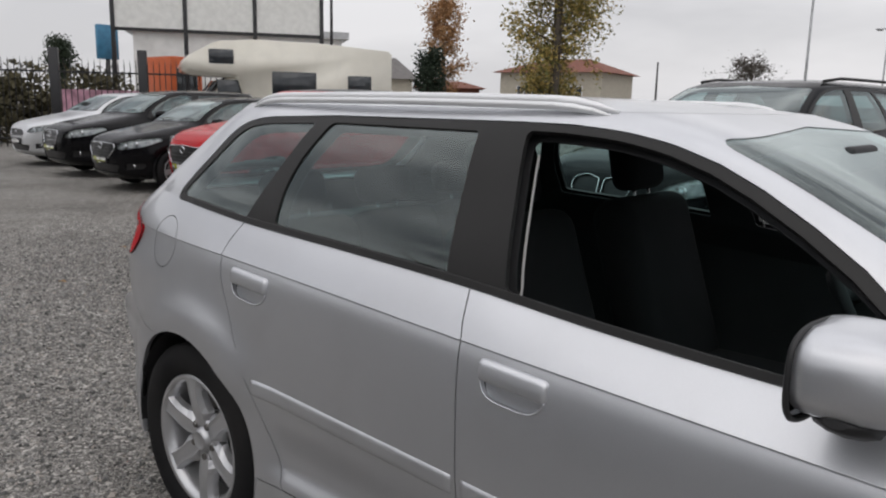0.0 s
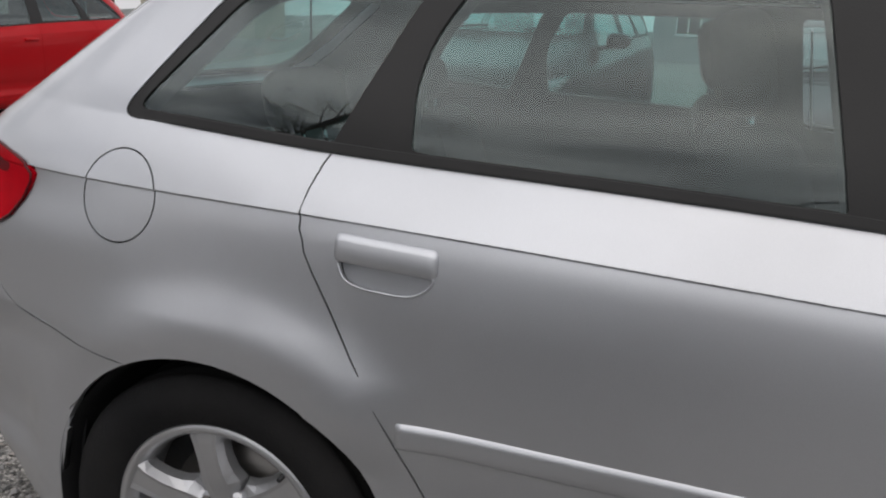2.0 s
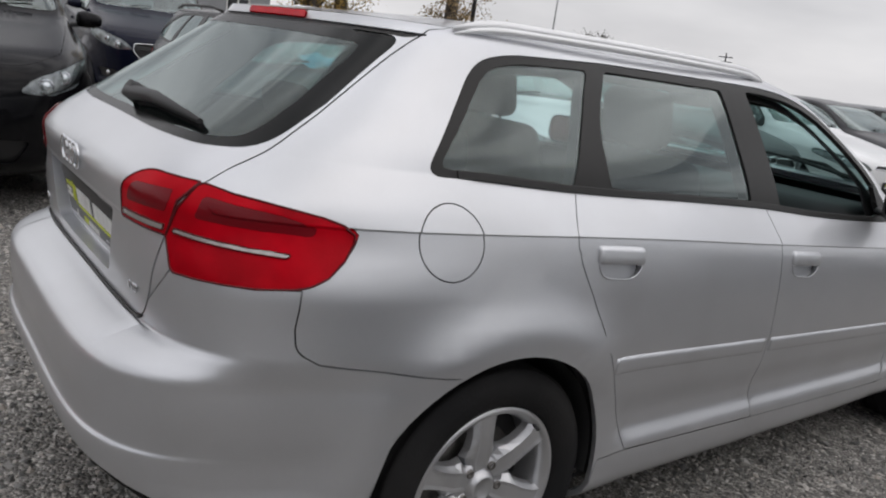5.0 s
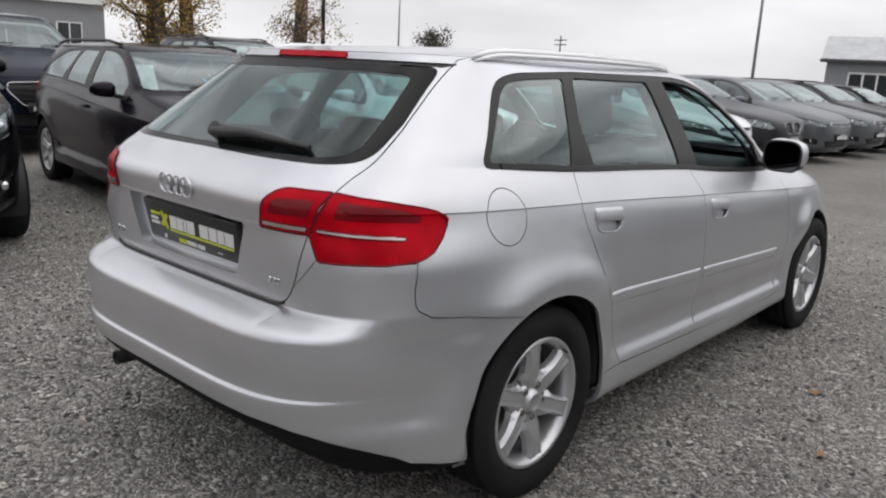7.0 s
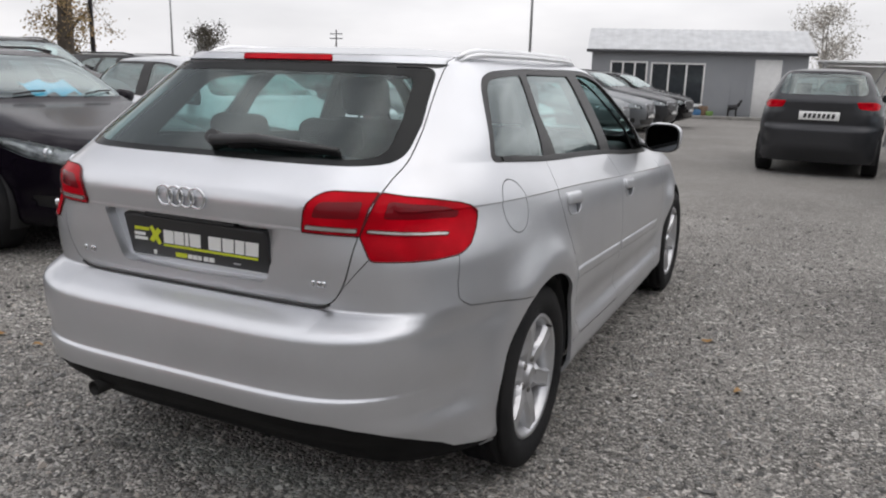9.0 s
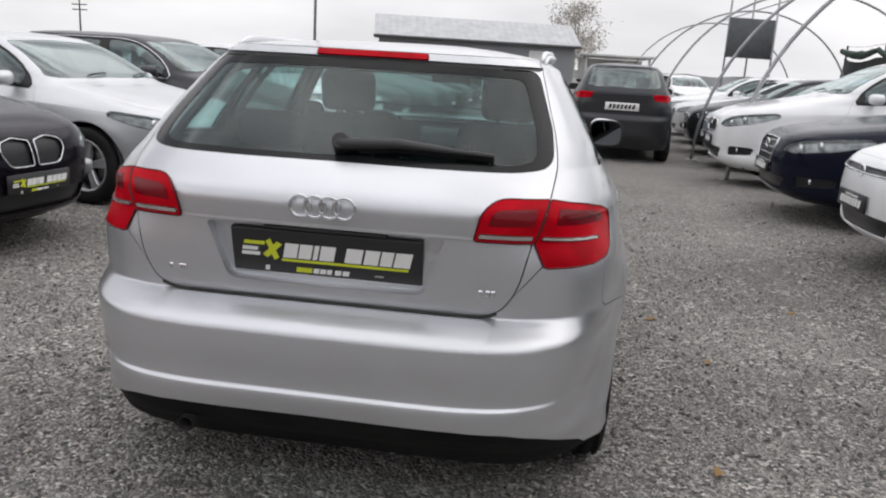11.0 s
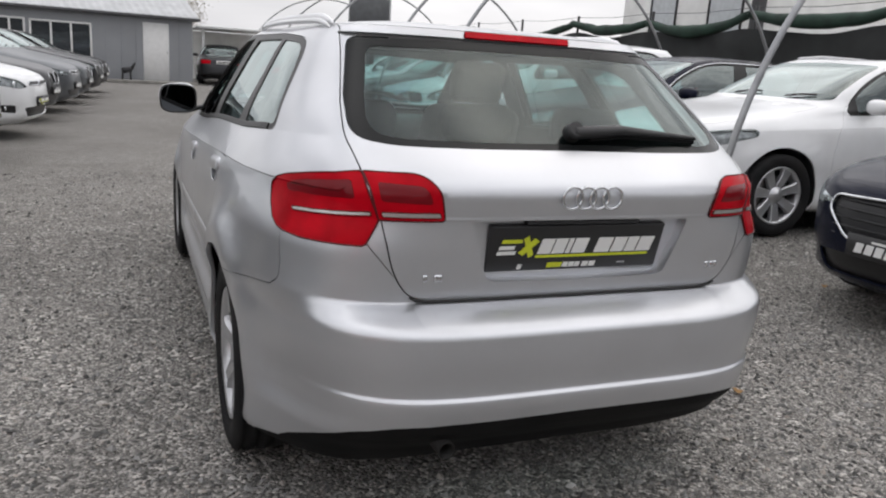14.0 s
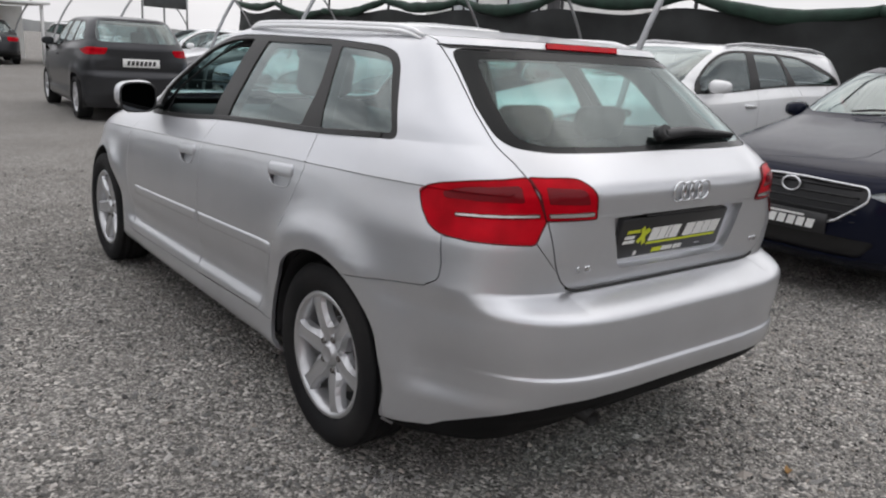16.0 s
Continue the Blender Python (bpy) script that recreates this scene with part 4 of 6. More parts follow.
def seat(x, y, rear=False, width=.50):
    s = new("seat")
    s.parent = hatchback
    s.matrix_basis = pose(x, y, 0)
    w = width / 2
    part("cushion", box_bm((-w, -.02, .36), (w, .50, .56), .06, 3), CLOTH, s)
    bm = box_bm((-w, -.08, -.02), (w, .08, .62 if not rear else .52), .065, 4)
    for vv in bm.verts:
        vv.co.x *= 1 - .16 * max(0, vv.co.z - .1)
        vv.co.y -= .02 * math.cos(vv.co.x / w * 1.5)
    bmesh.ops.transform(bm, matrix=pose(0, .02, .50, 17), verts=bm.verts)
    part("backrest", bm, CLOTH, s)
    top = 1.075 if not rear else .985
    bm = box_bm((-.125, -.048, 0), (.125, .048, .185 if not rear else .13), .042, 4)
    bmesh.ops.transform(bm, matrix=pose(0, -.165, top + .035, 12), verts=bm.verts)
    part("headrest", bm, CLOTH, s)
    for dx in (-.05, .05):
        part("headrest_post", tube_bm([(dx, -.15, top - .03), (dx, -.165, top + .06)], .006, 6), CHROME, s)
    return s


seat(.37, 1.02)
seat(-.37, 1.02)
for x in (-.42, 0, .42):
    seat(x, .17, True, .42)
part("dashboard", box_bm((-.66, 1.74, .70), (.66, 2.15, .965), .08, 4), CABIN, hatchback)
part("console", box_bm((-.11, .95, .33), (.11, 1.85, .60), .04, 3), CABIN, hatchback)
ring_m = pose(-.37, 1.56, .90, -65)
part("steering_wheel", tube_bm([ring_m @ Vector((.185 * math.cos(a), .185 * math.sin(a), 0)) for a in np.linspace(0, 2 * np.pi, 40, endpoint=False)], .015, 10, closed=True), CABIN, hatchback)
part("steering_hub", tube_bm([ring_m @ Vector((-.17, 0, -.01)), ring_m @ Vector((0, -.02, -.02)), ring_m @ Vector((.17, 0, -.01))], [.02, .07, .02], 10), CABIN, hatchback)
part("inside_mirror", box_bm((-.11, 1.585, 1.245), (.11, 1.62, 1.305), .015, 3), CABIN, hatchback)
part("load_cover", box_bm((-.60, -.42, .90), (.60, -.02, .93), .01), CABIN, hatchback)
part("headlining", box_bm((-.44, -.12, 1.338), (.44, 1.28, 1.352), .005), material("grey_headlining", (.13, .13, .125), rough=.95, bump=.1), hatchback)
pale_seal = material("pale_grey_seal", (.42, .41, .40), rough=.6, vary=.1)
for sd in (1, -1):
    part("door_seal", tube_bm([(sd * p.x, p.y, p.z) for p in (hero.on_side(1.158 - .225 * (z - 1.0), z, out=-.035)[0] for z in np.linspace(.97, 1.29, 9))], .0032, 6), pale_seal, hatchback)


# ---- the other cars on the lot ----
def scaled(knots, fz, fv):
    return [fz * z for z in knots[0]], [float(fv(v)) for v in knots[1]]


PAINTS = {}


def paint_of(key):
    if key not in PAINTS:
        color, metal, rough = {
            "black": ((.005, .005, .006), .1, .22), "blue_black": ((.006, .008, .020), .15, .22), "plum_black": ((.006, .004, .008), .1, .22),
            "white": ((.84, .85, .86), .0, .25), "silver": ((.68, .69, .71), .55, .36), "grey": ((.17, .18, .19), .6, .34), "dark_grey": ((.055, .056, .060), .5, .3),
            "red": ((.48, .012, .016), .1, .25), "pale_blue": ((.34, .42, .50), .5, .32), "cream": ((.74, .71, .62), 0.0, .35)}[key]
        PAINTS[key] = paint(key + "_car_paint", color, metal, rough)
    return PAINTS[key]




def parked_car(name, label, color, nose, turn, length=4.5, width=1.8, height=1.46, base=2.7, rear="wagon", lamp="swept", grille="wide", rails=False, lift=0.0,
               spokes=5, plate="dark", rim=.215, dark_roof=False, chrome=False, tall=False):
    """A car of its own size with its nose at the place and its heading turned from +y. rear: hatch, wagon or sedan."""
    k, kw = height / 1.415, width / 1.72
    fo = .30 * (length - base) + .36
    ro = length - base - fo
    ws = base - .62 - .22 * (length - 4.3)
    qr = {"hatch": -.20, "wagon": -.48 * ro / .85, "sedan": .05}[rear]
    ymap = pchip([-.845, -.2, 0, 1.05, 1.88, 2.578, 3.42], [-ro, min(qr, -.06), 0.0 if qr > -.1 else .12, .55 * ws + .02, ws, base, base + fo])
    knots = [list(map(list, q)) for q in HERO]
    if rear == "sedan":
        knots[0] = [[.19, .29, .36, .45, .62, .75, .88, .935, .955, .975, 1.0, 1.2, 1.33, 1.372], [-.40, -.60, -.80, -.845, -.84, -.82, -.80, -.76, -.60, -.40, -.24, .12, .36, .46]]
        knots[2] = [[.19, .90, 1.05, 1.372], [1.25, 1.25, 1.05, .95]]
    if rear == "wagon":
        knots[0][1] = [v if z < 1.0 else v - .16 * min(1, (z - 1.0) / .15) for z, v in zip(*knots[0])]
    knots[1] = [knots[1][0], [3.20, 3.36, 3.41, 3.42, 3.405, 3.36, 3.20, 2.80, 2.46, 2.22, 2.10, 1.82, 1.58, 1.48, 1.38]]
    if lamp == "round":
        knots[1] = [knots[1][0], [3.20, 3.34, 3.40, 3.42, 3.41, 3.37, 3.28, 3.02, 2.60, 2.30, 2.12, 1.86, 1.66, 1.58, 1.50]]
    wmap = lambda w: w * kw
    rear_k, front_k, mid_k = (scaled(q, k, ymap) for q in knots[:3])
    powers = [scaled(q, k, lambda v: v) for q in knots[3:5]]
    lines_k = [([float(ymap(y)) for y in q[0]], [k * z for z in q[1]]) for q in knots[5:7]]
    widths = [(q[0], [wmap(w) for w in q[1]]) for q in knots[7:9]]
    tyre = rim + .105
    sh = Shell(.19 * k, 1.372 * k, rear_k, front_k, mid_k, *powers, *lines_k, *widths, (.8235 * kw, .757 * kw), (0.0, base), tyre + .035, tyre + .01, .02, groove=.003, crown=.042 * k)

    def warp(loop):
        out = []
        for p in loop:
            y = float(ymap(p[0]))
            zb0, zb1 = float(hero.belt(p[0])), float(sh.belt(y))
            z = p[1] * k if p[1] < zb0 else zb1 + (p[1] - zb0) * (sh.top - zb1) / (1.372 - zb0)
            out.append((y, z))
        return np.array(out)

    def ends(loop):
        return np.array([(p[0] * kw, p[1] * k) for p in rounded(loop)])

    lamps = {"swept": [(.42, .645, .03), (.50, .715, .04), (.68, .775, .04), (.765, .805, .02), (.785, .755, .02), (.73, .675, .05), (.56, .625, .04)],
             "slim": [(.40, .665, .02), (.62, .725, .03), (.765, .79, .02), (.785, .745, .02), (.70, .675, .04), (.50, .63, .03)],
             "round": [(.545 + .115 * math.cos(a), .735 + .12 * math.sin(a)) for a in np.linspace(0, 2 * np.pi, 20, endpoint=False)]}[lamp]
    grilles = {"kidney": [[(.018, .565, .02), (.020, .715, .02), (.13, .738, .03), (.235, .715, .035), (.25, .660, .03), (.19, .568, .035)]],
               "wide": [[(0, .475), (.26, .485, .05), (.42, .63, .04), (.40, .70, .03), (0, .715)]],
               "bar": [[(0, .655), (.39, .665, .02), (.37, .705, .02), (0, .702)]],
               "oval": [[(0, .56), (.30, .57, .05), (.36, .63, .05), (.30, .685, .04), (0, .69)]],
               "shield": [[(0, .43), (.20, .44, .04), (.29, .68, .04), (.24, .73, .03), (0, .735)]]}[grille]
    intake = [(0, .285), (.40, .285, .03), (.48, .40, .04), (0, .42)]
    fog = [(.55, .335, .02), (.71, .36, .03), (.72, .43, .03), (.57, .43, .03)]
    names2, loops2 = [], []

    def reg(nm, kind, loop):
        names2.append(nm)
        loops2.append(to_plane(sh, kind, loop))

    reg("arch", "side", circle(0, tyre + .01, tyre + .035, 40))
    reg("arch", "side", circle(base, tyre + .01, tyre + .035, 40))
    reg("quarter_glass", "side", warp(rounded(quarter_glass)))
    reg("door_glass", "side", warp(rounded(rear_glass_side)))
    reg("front_glass", "side", warp(rounded(front_opening)))
    reg("rear_glass", "rear", ends(rear_glass) if rear != "sedan" else ends([(0, 1.0), (.55, 1.0, .05), (.50, 1.33, .04), (0, 1.34)]))
    reg("rear_lamp", "rear", ends([(.46, .985, .02), (.70, .99, .03), (.775, .95, .02), (.745, .885, .03), (.50, .90, .03)] if tall else [(.45, 1.0, .03), (.72, .98, .03), (.775, .90, .02), (.74, .82, .03), (.46, .84, .03)] if rear != "sedan" else [(.42, .86, .02), (.70, .87, .02), (.765, .82, .02), (.74, .73, .03), (.44, .74, .03)]))
    reg("windscreen", "front", ends(windscreen))
    reg("headlamp", "front", ends(lamps) if lamp != "round" else np.array([(p[0] * kw, p[1] * k) for p in lamps]))
    for g in grilles:
        reg("grille", "front", ends(g))
    reg("intake", "front", ends(intake))
    reg("fog_lamp", "front", ends(fog))
    reg("bonnet", "front", ends(bonnet))
    reg("window_band", "side", warp(rounded(window_band)))
    reg("front_door", "side", warp(rounded(front_door)))
    reg("rear_door", "side", warp(rounded(rear_door)))
    cz = []
    for off in (-.03, -.004, 0, .006):
        ys = np.linspace(-.35 * ro / .85, base + .2, 40)
        cz.append(to_plane(sh, "side", np.stack([ys, sh.crease(ys) + off], 1)))
    v2, f2, w2 = cut(sh, loops2, cz, step=.055)

    def pick(*want):
        return f2[np.isin(w2, [i for i, nm in enumerate(names2) if nm in want])]

    car = thing(name, label, "car", group="parked cars")
    body = paint_of(color)
    panel("body_shell", sh, v2, f2[w2 == -1], body, car)
    for nm in ("front_door", "rear_door"):
        panel(nm, sh, v2, pick(nm), body, car, join=False)
    panel("bonnet", sh, v2, pick("bonnet"), body, car)
    panel("window_frame", sh, v2, pick("window_band"), TRIM, car, join=False, out=-.002, gap=0)
    for nm, part_name in (("quarter_glass", "quarter_window"), ("door_glass", "door_window"), ("front_glass", "door_window")):
        panel(part_name, sh, v2, pick(nm), DARK_GLASS, car, join=False, out=-.006, gap=-.002, flange=.003)
    panel("windscreen", sh, v2, pick("windscreen"), SCREEN_GLASS, car, out=-.002, gap=0, flange=.003)
    panel("rear_window", sh, v2, pick("rear_glass"), DARK_GLASS, car, out=-.002, gap=0, flange=.003)
    panel("headlamp", sh, v2, pick("headlamp"), LAMP_GLASS, car, join=False, out=.003)
    panel("lamp_housing", sh, v2, pick("headlamp"), LAMP_BOWL, car, join=False, out=-.04, gap=0)
    panel("rear_lamp", sh, v2, pick("rear_lamp"), RED_LENS, car, join=False, out=.004)
    panel("grille", sh, v2, pick("grille"), GRILLE, car, out=-.012, gap=-.006, join=grille != "kidney")
    panel("air_intake", sh, v2, pick("intake"), GRILLE, car, out=-.02, gap=-.008)
    panel("fog_lamp", sh, v2, pick("fog_lamp"), GRILLE, car, join=False, out=-.012, gap=-.004)
    hollow = ~np.isin(w2, [i for i, nm in enumerate(names2) if nm in ("arch", "front_glass", "door_glass", "quarter_glass", "rear_glass", "windscreen")])
    sh.groove = 0.0
    panel("inner_shell", sh, v2, f2[hollow], CABIN, car, out=-.045, seam=False, flange=.004)
    roof_cap("roof", sh, TRIM if dark_roof else body, car, rings=8, sides=48)
    if chrome:
        for s in (1, -1):
            edge = [sh.on_side(float(y), float(z), .004)[0] for y, z in warp(rounded(window_band, seg=.06))]
            part("window_chrome", tube_bm([(s * p.x, p.y, p.z) for p in edge], .007, 6, closed=True), CHROME, car)
    # a chrome rim round the grille, bars across it
    for g in grilles:
        for s in ((1, -1) if grille == "kidney" else (0,)):
            half = [(p[0] * kw, p[1] * k) for p in rounded(g, seg=.05)]
            ring = [(x, z) for x, z in half] if s else [(x, z) for x, z in half if x > 1e-4] + [(-x, z) for x, z in half[::-1] if x > 1e-4]
            pts = [sh.on_end(x * (s or 1), z, True, .004)[0] for x, z in ring]
            part("grille_frame", tube_bm(pts, .005 if grille == "kidney" else .008, 6, closed=True), CHROME, car)
        z0, z1, x1 = min(p[1] for p in g) * k, max(p[1] for p in g) * k, max(p[0] for p in g) * kw
        if grille in ("wide", "shield"):
            for z in np.linspace(z0 + .03, z1 - .03, 5):
                part("grille_bar", tube_bm([sh.on_end(x * x1 * .88, z, True, -.004)[0] for x in np.linspace(-1, 1, 9)], .006, 5), CHROME if grille == "shield" else GRILLE, car)
    if grille in ("wide", "bar", "oval", "shield"):
        p, n = sh.on_end(0, .665 * k, True, .004)
        part("front_badge", tube_bm([p + Vector((.055 * math.cos(a), 0, .042 * math.sin(a))) for a in np.linspace(0, 2 * np.pi, 18, endpoint=False)], .008, 6, closed=True), CHROME, car)
    for s in (1, -1):
        p, n = sh.on_end(.63 * kw * s, .395 * k, True, .0)
        lens = lathe([(0, .03), (.012, .026), (.014, 0)], 14)
        bmesh.ops.rotate(lens, cent=(0, 0, 0), matrix=Matrix.Rotation(math.pi / 2, 3, "Z"), verts=lens.verts)
        bmesh.ops.translate(lens, vec=p, verts=lens.verts)
        part("fog_lens", lens, CHROME, car)
        for fx, fz, fr in {"swept": ((.56, .675, .038), (.66, .715, .034)), "slim": ((.55, .672, .030), (.66, .70, .030)), "round": ((.545, .735, .065),)}[lamp]:
            p, n = sh.on_end(fx * kw * s, fz * k, True, -.022)
            eye = lathe([(-.02, fr * 1.25), (.006, fr * 1.2), (-.006, fr * .95), (.010, fr * .6), (.015, 0)], 18)
            bmesh.ops.rotate(eye, cent=(0, 0, 0), matrix=Matrix.Rotation(math.pi / 2, 3, "Z"), verts=eye.verts)
            bmesh.ops.translate(eye, vec=p, verts=eye.verts)
            part("reflector", smooth(eye), CHROME, car)
        # mirrors
        yb = float(ymap(1.78))
        q, _ = sh.on_side(yb, float(sh.belt(yb)) + .03)
        bm = bmesh.new()
        bmesh.ops.create_uvsphere(bm, u_segments=16, v_segments=10, radius=1)
        for vv in bm.verts:
            c = vv.co
            e = (abs(c.x) ** 3 + abs(c.y) ** 2.4 + abs(c.z) ** 3) ** (-1 / 2.8)
            vv.co = Vector((s * (q.x + .13 + .095 * c.x * e), q.y - .02 + .085 * max(c.y * e, -.45) - .02 * c.x, q.z + .045 + .062 * c.z * e * (1 - .15 * c.x)))
        if s < 0:
            bmesh.ops.reverse_faces(bm, faces=bm.faces)
        mir = part("door_mirror", smooth(bm), body, car)
        part("mirror_arm", tube_bm([(s * (q.x - .02), q.y, q.z - .01), (s * (q.x + .10), q.y - .01, q.z + .005)], .018, 6), PLASTIC, mir)
        if rails:
            part("roof_rail", tube_bm([(s * (.53 + .02 * math.sin(math.pi * t)) * kw, ymap(-.15) + (ymap(1.3) - ymap(-.15)) * t, sh.top + .035 * min(1, 6 * min(t, 1 - t)) + .008) for t in np.linspace(0, 1, 14)], .014, 8), ALLOY if color in ("white", "silver", "grey") else TRIM, car)
        part("seat", box_bm((s * .36 - .22, ymap(1.0) - .12, .45), (s * .36 + .22, ymap(1.0) + .10, 1.02 * k), .06, 2), CLOTH, car)
        part("headrest", box_bm((s * .36 - .12, ymap(1.0) - .16, 1.05 * k), (s * .36 + .12, ymap(1.0) - .06, 1.21 * k), .035, 2), CLOTH, car)
        part("door_handle", box_bm(Vector((s * sh.on_side(ymap(1.22), .84 * k)[0].x - .022, ymap(1.14), .825 * k)), Vector((s * sh.on_side(ymap(1.22), .84 * k)[0].x + .022, ymap(1.30), .855 * k)), .008, 1), body, car)
        for y in (0, base):
            wheel(car, s * (.735 * kw), y, tyre, rim, .21, spokes, s, 17 * (s + y), fine=False)
            bm = bmesh.new()
            arc = [(math.cos(a), math.sin(a)) for a in np.linspace(-.4, math.pi + .4, 20)]
            rows = [[bm.verts.new((s * x, y + r * c, tyre + .01 + r * t)) for c, t in arc] for x, r in ((.80 * kw, tyre + .028), (.48 * kw, tyre + .028), (.48 * kw, .05))]
            for a, b in zip(rows, rows[1:]):
                for j in range(len(arc) - 1):
                    bm.faces.new((a[j], a[j + 1], b[j + 1], b[j]))
            part("arch_liner", smooth(bm), PLASTIC, car)
    part("dashboard", box_bm((-.62, ymap(1.72), .70 * k), (.62, ymap(2.12), .965 * k), .06, 2), CABIN, car)
    part("floor_pan", box_bm((-.62, ymap(-.30), .20 * k), (.62, ymap(3.1), .26 * k), .02), PLASTIC, car)
    for front in (True, False):
        p, n = sh.on_end(0, (.47 if front else .80) * k, front, .012)
        bm = box_bm((-.26, -.008, -.06), (.26, .008, .06), .004, 1)
        m = Matrix.Translation(p) @ pose(0, 0, 0, 0, 0, 180 if front else 0)
        bmesh.ops.transform(bm, matrix=m, verts=bm.verts)
        board = part("plate_board", bm, PLATE_BLACK if plate != "white" else WHITE, car)
        fm = m @ pose(0, -.0085, 0)
        if plate == "dealer":
            dealer_print(board, fm @ Matrix.Scale(.95, 4))
        elif plate == "dark":
            on_plate(board, fm, [(x, x + .045, -.035, .018) for x in np.arange(-.2, .19, .058)], "print_block", WHITE)
            on_plate(board, fm, [(-.12, .12, .028, .040)], "print_block", WHITE)
        else:
            on_plate(board, fm, [(x, x + .04, -.032, .032) for x in np.arange(-.2, .19, .06)], "print_block", PLATE_BLACK)
    for s in (1, -1):
        a, b = sh.on_end(.02 + .30 * s, 1.04 * k, True, .012)[0], sh.on_end(.10 + .30 * s - .36, 1.065 * k, True, .012)[0]
        part("wiper", tube_bm([a, (a + b) / 2 + Vector((0, .004, .008)), b], .008, 5), PLASTIC, car)
    car.matrix_world = pose(nose[0], nose[1], lift, 0, 0, turn) @ pose(0, -(base + fo), 0)
    return car


row = lambda x, y, a: ((x, y), -90 - a)
L = [
    ("suv", "tall black estate car with a glossy bonnet", "black", row(-3.08, -.88, 8), dict(length=4.65, width=1.9, height=1.68, base=2.8, grille="kidney", rails=True, rim=.235)),
    ("estate_car", "dark plum estate car with a price sheet behind its windscreen", "plum_black", row(-2.62, 1.75, 6.5), dict(length=4.53, width=1.80, height=1.44, base=2.76, grille="kidney", rails=True, plate="dealer", spokes=7)),
    ("saloon_car", "silver saloon car with dark kidney grilles and dealer plate", "silver", row(-2.32, 4.05, 10), dict(length=4.53, width=1.80, height=1.42, base=2.76, rear="sedan", grille="kidney", plate="dealer", spokes=5, rim=.225)),
    ("hatchback_car", "dark grey hatchback with large swept headlamps", "dark_grey", row(-2.40, 6.60, 9), dict(length=4.42, width=1.81, height=1.50, base=2.685, rear="hatch", grille="oval", plate="dealer", chrome=True)),
    ("hatchback_car", "white hatchback with black lower air intake", "white", row(-2.15, 9.00, 9), dict(length=4.46, width=1.76, height=1.47, base=2.64, rear="hatch", grille="bar", plate="dealer")),
    ("saloon_car", "dark grey saloon car with kidney grilles parked in a row", "dark_grey", row(-2.16, 11.35, 8), dict(length=4.84, width=1.84, height=1.47, base=2.89, rear="sedan", grille="kidney")),
    ("hatchback_car", "mid-grey hatchback with a chrome bumper strip", "grey", row(-1.95, 13.3, 8), dict(length=4.2, width=1.78, height=1.48, base=2.58, rear="hatch", grille="bar", lamp="slim")),
    ("saloon_car", "mid-grey saloon car with an upright chrome grille", "grey", row(-1.83, 15.5, 7), dict(length=4.6, width=1.77, height=1.45, base=2.76, rear="sedan", grille="shield")),
    ("estate_car", "dark grey estate car far down the row", "dark_grey", row(-1.68, 17.6, 7), dict(length=4.7, width=1.82, height=1.49, base=2.7, grille="wide", rails=True)),
    ("hatchback_car", "black hatchback at the end of the row", "black", row(-1.60, 19.8, 7), dict(length=4.3, width=1.79, height=1.46, base=2.6, rear="hatch", grille="wide")),
    ("small_car", "red small car with round headlamps and black wheel arches", "red", row(-3.15, -6.95, 4), dict(length=4.10, width=1.79, height=1.56, base=2.595, rear="hatch", lamp="round", grille="wide", plate="dealer", dark_roof=True)),
    ("small_car", "black small hatchback with a large grille", "black", row(-3.2, -9.35, 3), dict(length=3.95, width=1.74, height=1.42, base=2.47, rear="hatch", grille="wide", plate="dealer")),
    ("hatchback_car", "black hatchback with bright chrome headlamps", "black", row(-3.5, -11.9, 3), dict(length=4.27, width=1.87, height=1.53, base=2.6, rear="hatch", grille="shield", plate="dealer")),
    ("hatchback_car", "silver hatchback beside the iron fence", "silver", row(-3.9, -14.5, 2), dict(length=4.2, width=1.78, height=1.48, base=2.6, rear="hatch", grille="oval")),
    ("suv", "black off-road car in the second row", "blue_black", row(-8.2, 2.1, 6), dict(length=4.7, width=1.95, height=1.84, base=2.85, grille="wide", rim=.24)),
    ("suv", "tall black car with roof rails in the second row", "black", row(-8.2, 6.1, 6), dict(length=4.7, width=1.90, height=1.72, base=2.75, grille="wide", rails=True)),
    ("estate_car", "dark grey estate car in the second row", "dark_grey", row(-8.0, 9.0, 6), dict(length=4.7, width=1.82, height=1.52, base=2.75, grille="kidney", rails=True)),
]
